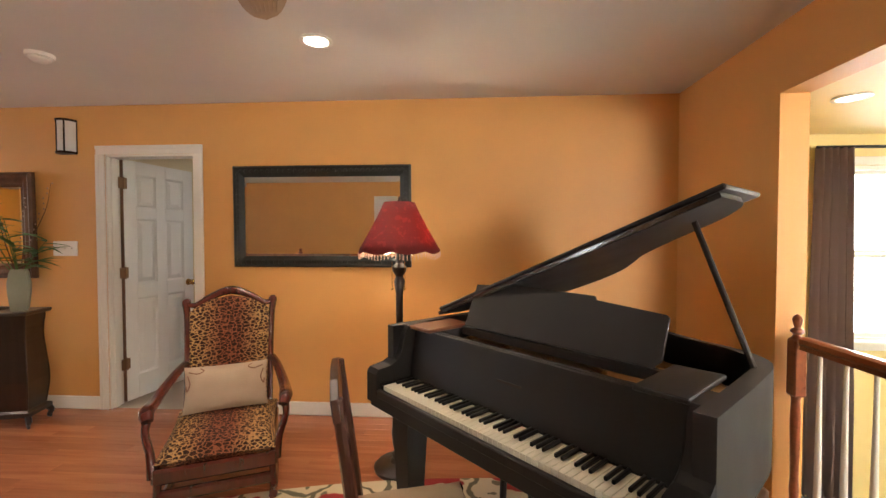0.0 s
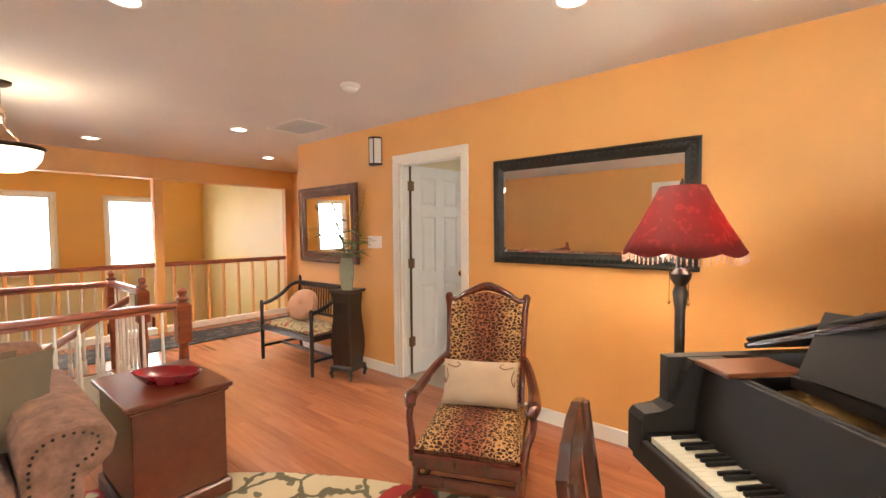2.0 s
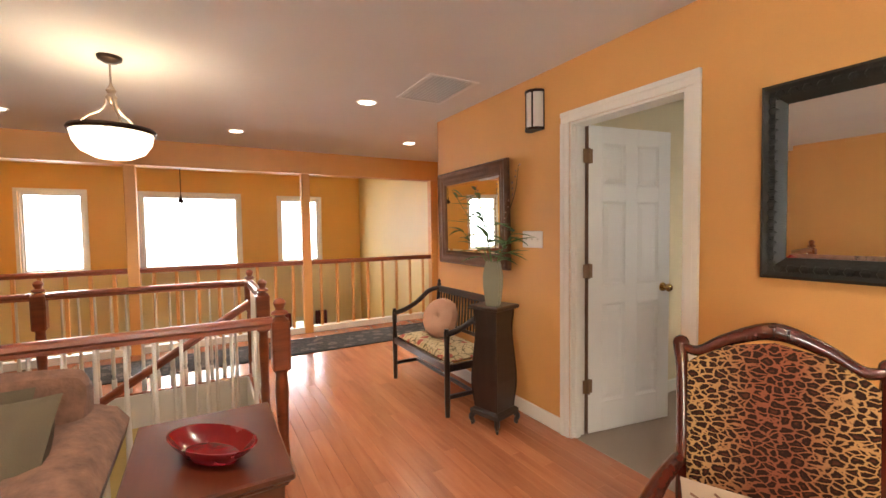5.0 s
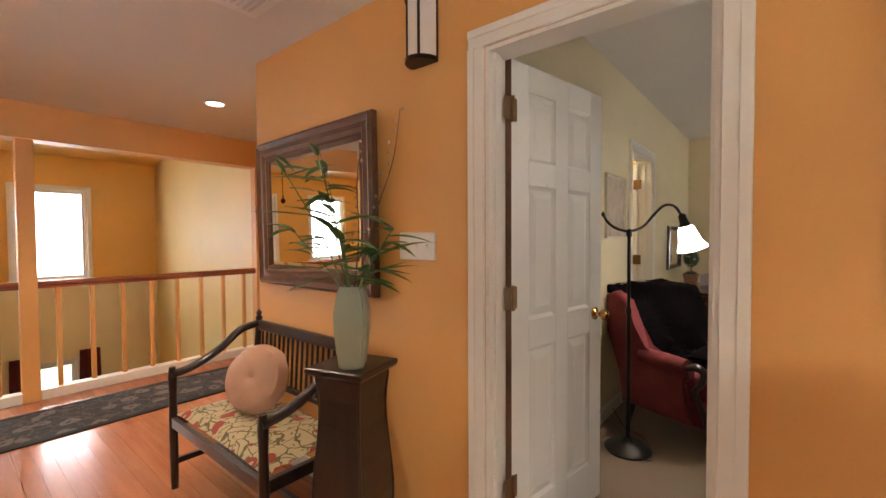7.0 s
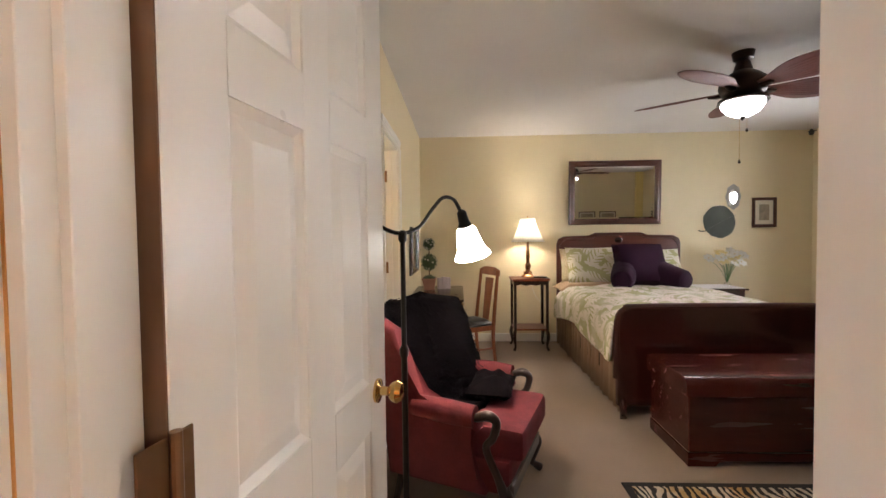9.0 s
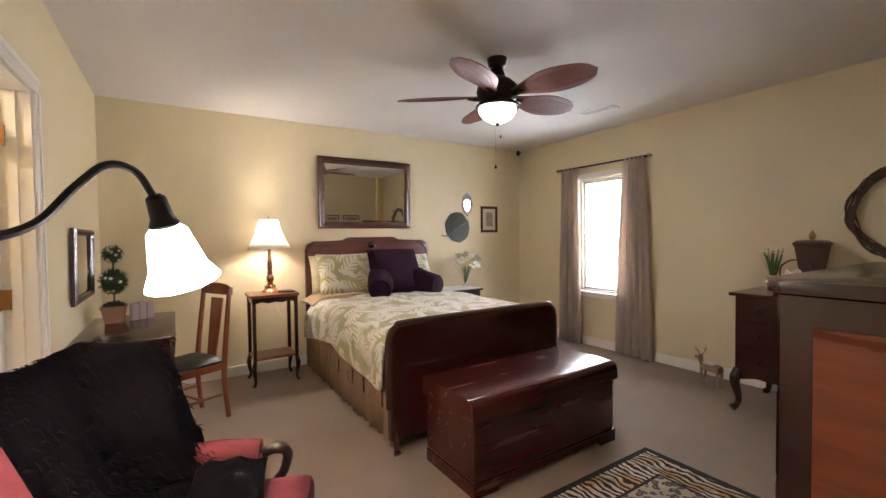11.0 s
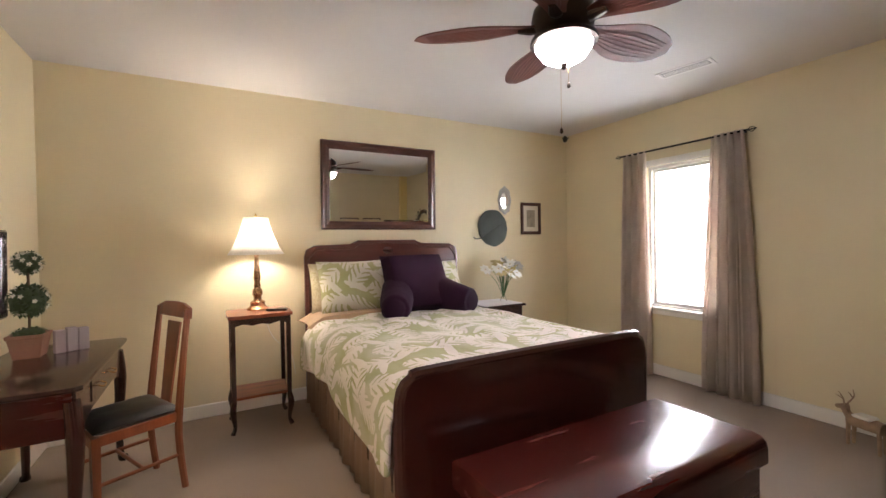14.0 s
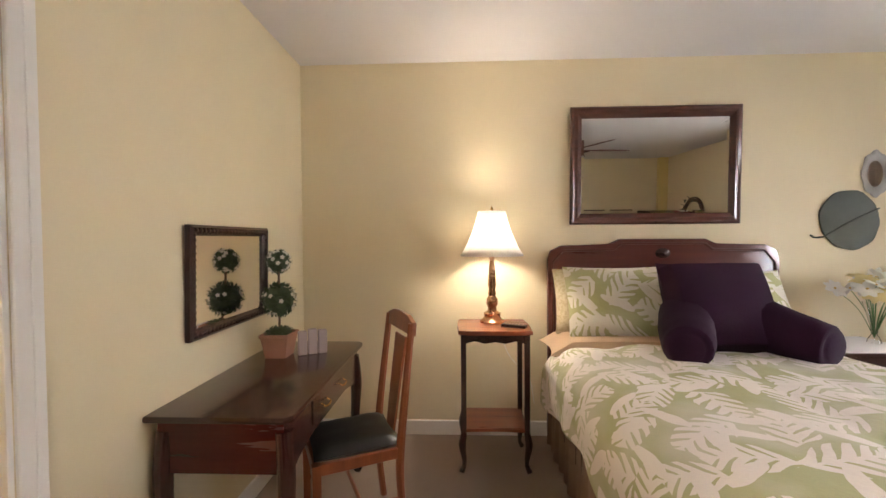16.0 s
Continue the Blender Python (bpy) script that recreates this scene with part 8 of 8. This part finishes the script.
dresser()
M_YPOT = plain("pale_yellow_ceramic", (0.62, 0.48, 0.22), 0.4, var=0.1)
pt = thing("potted_plant", "paperwhite plant in a pale yellow pot on the dresser", "plant", pose(1.50, 4.985, 0.9125))
part("pot", lathe([(0.04, 0), (0.045, 0.005), (0.056, 0.10), (0.06, 0.115), (0.05, 0.115), (0.045, 0.10), (0, 0.10)], 20), M_YPOT, pt, smooth=True)
rg5 = random.Random(12)
for k in range(16):
    a = rg5.uniform(0, 6.28)
    lb = bmesh.new()
    leaf_blade(lb, (0.02 * math.cos(a), 0.02 * math.sin(a), 0.09), (0.28 * math.cos(a), 0.28 * math.sin(a), 1), rg5.uniform(0.16, 0.27), 0.008, 0.02)
    part("leaf", lb, M_BAMBOO, pt)
for k in range(12):
    a = rg5.uniform(0, 6.28)
    x, y, z = 0.07 * math.cos(a), 0.07 * math.sin(a), rg5.uniform(0.27, 0.34)
    sm_ = part("stem", tube([(0, 0, 0.1), (x, y, z)], 0.002, 5), M_BAMBOO, pt)
    part("flower", flower_bm(0.028, rg5, 6), M_PETAL, sm_).matrix_basis = pose(x, y, z)
M_CLAYURN = plain("brown_clay", (0.10, 0.04, 0.025), 0.55, var=0.25)
ur = thing("urn", "tall square brown clay urn with a lid finial", "urn", pose(1.60, 4.77, 0.9125))
part("body", lathe([(0.045, 0), (0.05, 0.01), (0.062, 0.15), (0.085, 0.34), (0.095, 0.36), (0.095, 0.375)], square=True), M_CLAYURN, ur)
part("lid", lathe([(0.09, 0.375), (0.075, 0.39), (0.02, 0.395)], square=True), plain("bronze_lid", (0.2, 0.13, 0.08), 0.4, 0.4), ur)
part("finial", lathe([(0.012, 0.39), (0.02, 0.41), (0.022, 0.43), (0.010, 0.455), (0.001, 0.47)], 14), M_GOLD, ur, smooth=True)
M_REDBASK = spots("red_checked_basket", (0.30, 0.05, 0.03), (0.03, 0.015, 0.012), (0.42, 0.14, 0.08), 30)
bk_ = thing("gift_basket", "red checked basket with white tissue on the dresser", "basket", pose(1.36, 4.80, 0.9125, 0, 0, 5))
part("body", moved(lathe([(0.085, 0), (0.10, 0.09), (0.104, 0.092), (0.09, 0.09), (0.0, 0.085)], square=True), Matrix.Diagonal((0.8, 1.3, 1, 1))), M_REDBASK, bk_)
part("handle", tube([(0, -0.09, 0.09), (0, -0.08, 0.2), (0, 0, 0.25), (0, 0.08, 0.2), (0, 0.09, 0.09)], 0.006, 6), M_CLAYURN, bk_)
part("tissue", moved(cushion(0.12, 0.14, 0.10, 8, seed=61, wrinkle=0.05), pose(0, 0.0, 0.11)), M_PETAL, bk_, "crumpled white tissue")


def deer():
    """A plain wicker reindeer figure on the floor."""
    M_WICK = plain("tan_wicker", (0.40, 0.27, 0.17), 0.85, var=0.4, fine=90, coarse=20, relief=0.6)
    d = thing("reindeer_ornament", "small tan wicker reindeer standing on the carpet", "ornament", pose(1.52, 5.45, 0, 0, 0, 75) @ Matrix.Scale(1.05, 4))
    b = bmesh.new()
    join(b, tube([(-0.09, 0, 0.15), (0.0, 0, 0.155), (0.08, 0, 0.15)], [0.035, 0.042, 0.036], 10))
    for x, y in ((-0.08, -0.025), (-0.08, 0.025), (0.07, -0.025), (0.07, 0.025)):
        tube([(x, y, 0.14), (x * 1.05, y, 0.0)], [0.014, 0.009], 6, b)
    tube([(0.075, 0, 0.16), (0.11, 0, 0.21)], [0.024, 0.018], 8, b)
    tube([(0.09, 0, 0.22), (0.15, 0, 0.205)], [0.022, 0.012], 8, b)
    for s in (-1, 1):
        tube([(0.10, s * 0.012, 0.235), (0.085, s * 0.045, 0.28), (0.10, s * 0.06, 0.32)], [0.005, 0.004, 0.002], 5, b)
        tube([(0.088, s * 0.04, 0.275), (0.12, s * 0.055, 0.295)], [0.004, 0.002], 5, b)
    o = mesh_ob("wicker_body", b, M_WICK, True)
    o.parent = d
    cx_ = box(-0.05, 0.05, -0.045, 0.045, 0.18, 0.20, 0.01)
    part("white_ribbon", cx_, M_PETAL, d, "white ribbon bow")


deer()

# twig wreath
rg6 = random.Random(3)
wr = thing("wreath", "large grapevine twig wreath with small dark leaves", "wreath", pose(BX1 - 0.045, 4.30, 1.50, 0, 0, -90))
for k in range(26):
    ph, rr, ro = rg6.uniform(0, 6.28), rg6.uniform(0.265, 0.315), rg6.uniform(0.008, 0.024)
    tw, start, ln = rg6.randrange(3, 7), rg6.uniform(0, 6.28), rg6.uniform(4.0, 6.6)
    pts = []
    for i in range(31):
        a = start + ln * i / 30
        r = rr + ro * math.cos(tw * a + ph)
        pts.append((r * math.cos(a), ro * math.sin(tw * a + ph), r * 1.06 * math.sin(a)))
    part("vine", tube(pts, rg6.uniform(0.003, 0.0065), 5, curve=False), M_TWIG if k % 3 else M_BLACKWD, wr)
for k in range(110):
    a = radians(rg6.uniform(-75, 78))
    r = rg6.uniform(0.23, 0.36)
    lf_ = bmesh.new()
    leaf_blade(lf_, (r * math.cos(a), -0.03, r * 1.06 * math.sin(a)), (rg6.uniform(-1, 1), rg6.uniform(-1, 0), rg6.uniform(-1, 1)), rg6.uniform(0.03, 0.06), 0.011, 0.008)
    part("leaf", lf_, M_LEAFPL if k % 2 else M_BLACKWD, wr)

# tall chest near the door, zebra rug
tc_ = thing("tall_chest", "tall dark mahogany chest of drawers by the doorway", "chest of drawers", pose(-0.60, 3.69, 0))
part("top", slab(rounded(1.12, 0.80, 0.05), 1.205, 1.24, 0.01), M_MAHOG, tc_, smooth=True)
part("body", box(-0.53, 0.53, -0.38, 0.37, 0.10, 1.205, 0.008), M_MAHOG, tc_)
part("side_panel", box(-0.536, -0.532, -0.30, 0.29, 0.22, 1.12, 0.002), M_CHERRY, tc_)
part("plinth", box(-0.545, 0.545, -0.38, 0.385, 0.0, 0.10, 0.008), M_MAHOG, tc_)
for k in range(4):
    dr = part("drawer", box(-0.49, 0.49, 0.371, 0.384, 0.15 + 0.262 * k, 0.395 + 0.262 * k, 0.004), M_MAHOG, tc_)
    for x in (-0.28, 0.28):
        part("pull", lathe([(0.012, -0.008), (0.015, 0), (0.003, 0.01)], 10, at=(x, 0.394, 0.27 + 0.262 * k)), M_BRONZE, dr)
M_RUGSPOT = spots("spotted_field", (0.42, 0.35, 0.24), (0.02, 0.016, 0.014), (0.30, 0.21, 0.11), 24)
zr = flat_rug("animal_print_rug", "small rug with cream, tan and black animal stripes", [(-0.80, -0.47), (0.80, -0.47), (0.80, 0.47), (-0.80, 0.47)], zebra("animal_print"), at=(-0.86, 4.62))
for a in ((-0.84, 0.84, 0.47, 0.505), (-0.84, 0.84, -0.505, -0.47), (-0.84, -0.80, -0.47, 0.47), (0.80, 0.84, -0.47, 0.47)):
    part("border", box(a[0], a[1], a[2], a[3], 0.0005, 0.009, 0.002), M_RUNEDGE, zr)
part("field_edge", box(-0.62, 0.62, -0.29, 0.29, 0.0075, 0.009), M_RUNEDGE, zr, "thin black line round the field")
part("field", box(-0.60, 0.60, -0.27, 0.27, 0.0088, 0.0105), M_RUGSPOT, zr, "spotted animal print field")

# closet shelves
cs_ = thing("closet_shelf", "white closet shelf unit with folded linens", "shelf", pose(-4.05, 6.0, 0))
for z in (0.4, 0.8, 1.2, 1.6):
    part("board", box(-0.15, 0.15, -0.5, 1.1, z, z + 0.02, 0.003), M_TRIM, cs_)
for y in (-0.5, 1.08):
    part("upright", box(-0.15, 0.15, y, y + 0.02, 0, 1.8, 0.002), M_TRIM, cs_)
for k in range(8):
    fo = thing("folded_towel", "folded towel on a closet shelf", "towel", pose(-4.04, 5.65 + 0.36 * (k % 4), 0.821 + (0.4 if k > 3 else 0.0)), "folded towels")
    part("cloth", box(-0.11, 0.11, -0.12, 0.12, 0.0, 0.10 + 0.03 * (k % 3), 0.02, seg=2), (M_SAGE, M_MAT, M_TANSHEET)[k % 3], fo)
g = new("closet_bulb", bpy.data.lights.new("closet_bulb", 'POINT'))
g.data.energy, g.data.color, g.data.shadow_soft_size = 22.0, (1, 0.82, 0.55), 0.06
g.location = (-3.7, 5.9, 2.3)
cb_ = thing("closet_light", "lit round glass ceiling light in the closet", "ceiling light", pose(-3.7, 5.9, 2.5))
part("globe", lathe([(0.0, -0.11), (0.06, -0.095), (0.09, -0.05), (0.08, 0.0)], 20), M_BOWL, cb_, smooth=True)

# lower storey window and curtains seen through the railing
M_REDCURT = plain("wine_red_curtain", (0.14, 0.02, 0.025), 0.85, var=0.2, fine=120)


for y, sd_ in ((2.66, 8), (3.46, 9)):
    curtain("curtain", "wine red curtain beside the lower storey window", pose(GX + 0.06, y, -2.3, 0, 0, 90), 0.26, 0.30, 1.85, 4, 0.03, M_REDCURT, sd_)


# ---- oak strip floor ----
def planks():
    rgp = random.Random(5)
    W = 0.083
    lens = [0.75, 1.05, 1.35, 1.7]
    meshes = {}
    for L in lens:
        b = box(0.0006, L - 0.0006, 0.0005, W - 0.0005, -0.019, 0.0, 0.0012)
        me = bpy.data.meshes.new("plank")
        b.to_mesh(me)
        b.free()
        me.materials.append(M_PLANK)
        meshes[L] = me
    floor_ob = bpy.data.objects["floor"]
    rest = bmesh.new()
    count = 0
    areas = [(-7.02, WEND, NW + 0.03, 4.36), (-7.02, EX + 0.14, SYN, NW + 0.03), (SX1, EX + 0.14, SY, SYN), (-7.02, SX0, SY, SYN), (SX0, SX1, SY, SYS)]
    for x0, x1, y0, y1 in areas:
        rows = int(round((y1 - y0) / W))
        wy = (y1 - y0) / rows
        for r in range(rows):
            y = y0 + r * wy
            x = x0
            first = True
            while x < x1 - 0.001:
                L = lens[rgp.randrange(4)]
                if first:
                    L2 = min(x1 - x, rgp.uniform(0.3, 1.2))
                    first = False
                else:
                    L2 = min(L, x1 - x)
                near = -4.9 < x < 0.6 and 0.9 < y < 3.2
                if abs(L2 - L) < 1e-6 and near and count < 290:
                    o = new("plank", meshes[L])
                    o.parent, o.location, o.scale = floor_ob, (x, y, 0), (1, wy / W, 1)
                    count += 1
                else:
                    v = [(x + 0.0006, y + 0.0005), (x + L2 - 0.0006, y + 0.0005), (x + L2 - 0.0006, y + wy - 0.0005), (x + 0.0006, y + wy - 0.0005)]
                    hi = [rest.verts.new((a, c, 0.0)) for a, c in v]
                    lo = [rest.verts.new((a, c, -0.019)) for a, c in v]
                    rest.faces.new(hi)
                    for i in range(4):
                        rest.faces.new((lo[i], lo[(i + 1) % 4], hi[(i + 1) % 4], hi[i]))
                x += L2
    me = bpy.data.meshes.new("planks")
    rest.to_mesh(me)
    rest.free()
    me.materials.append(M_PLANK)
    o = new("planks", me)
    o.parent = floor_ob
    tagged(o, "oak strip planks of the hall floor", kind="stuff")


planks()
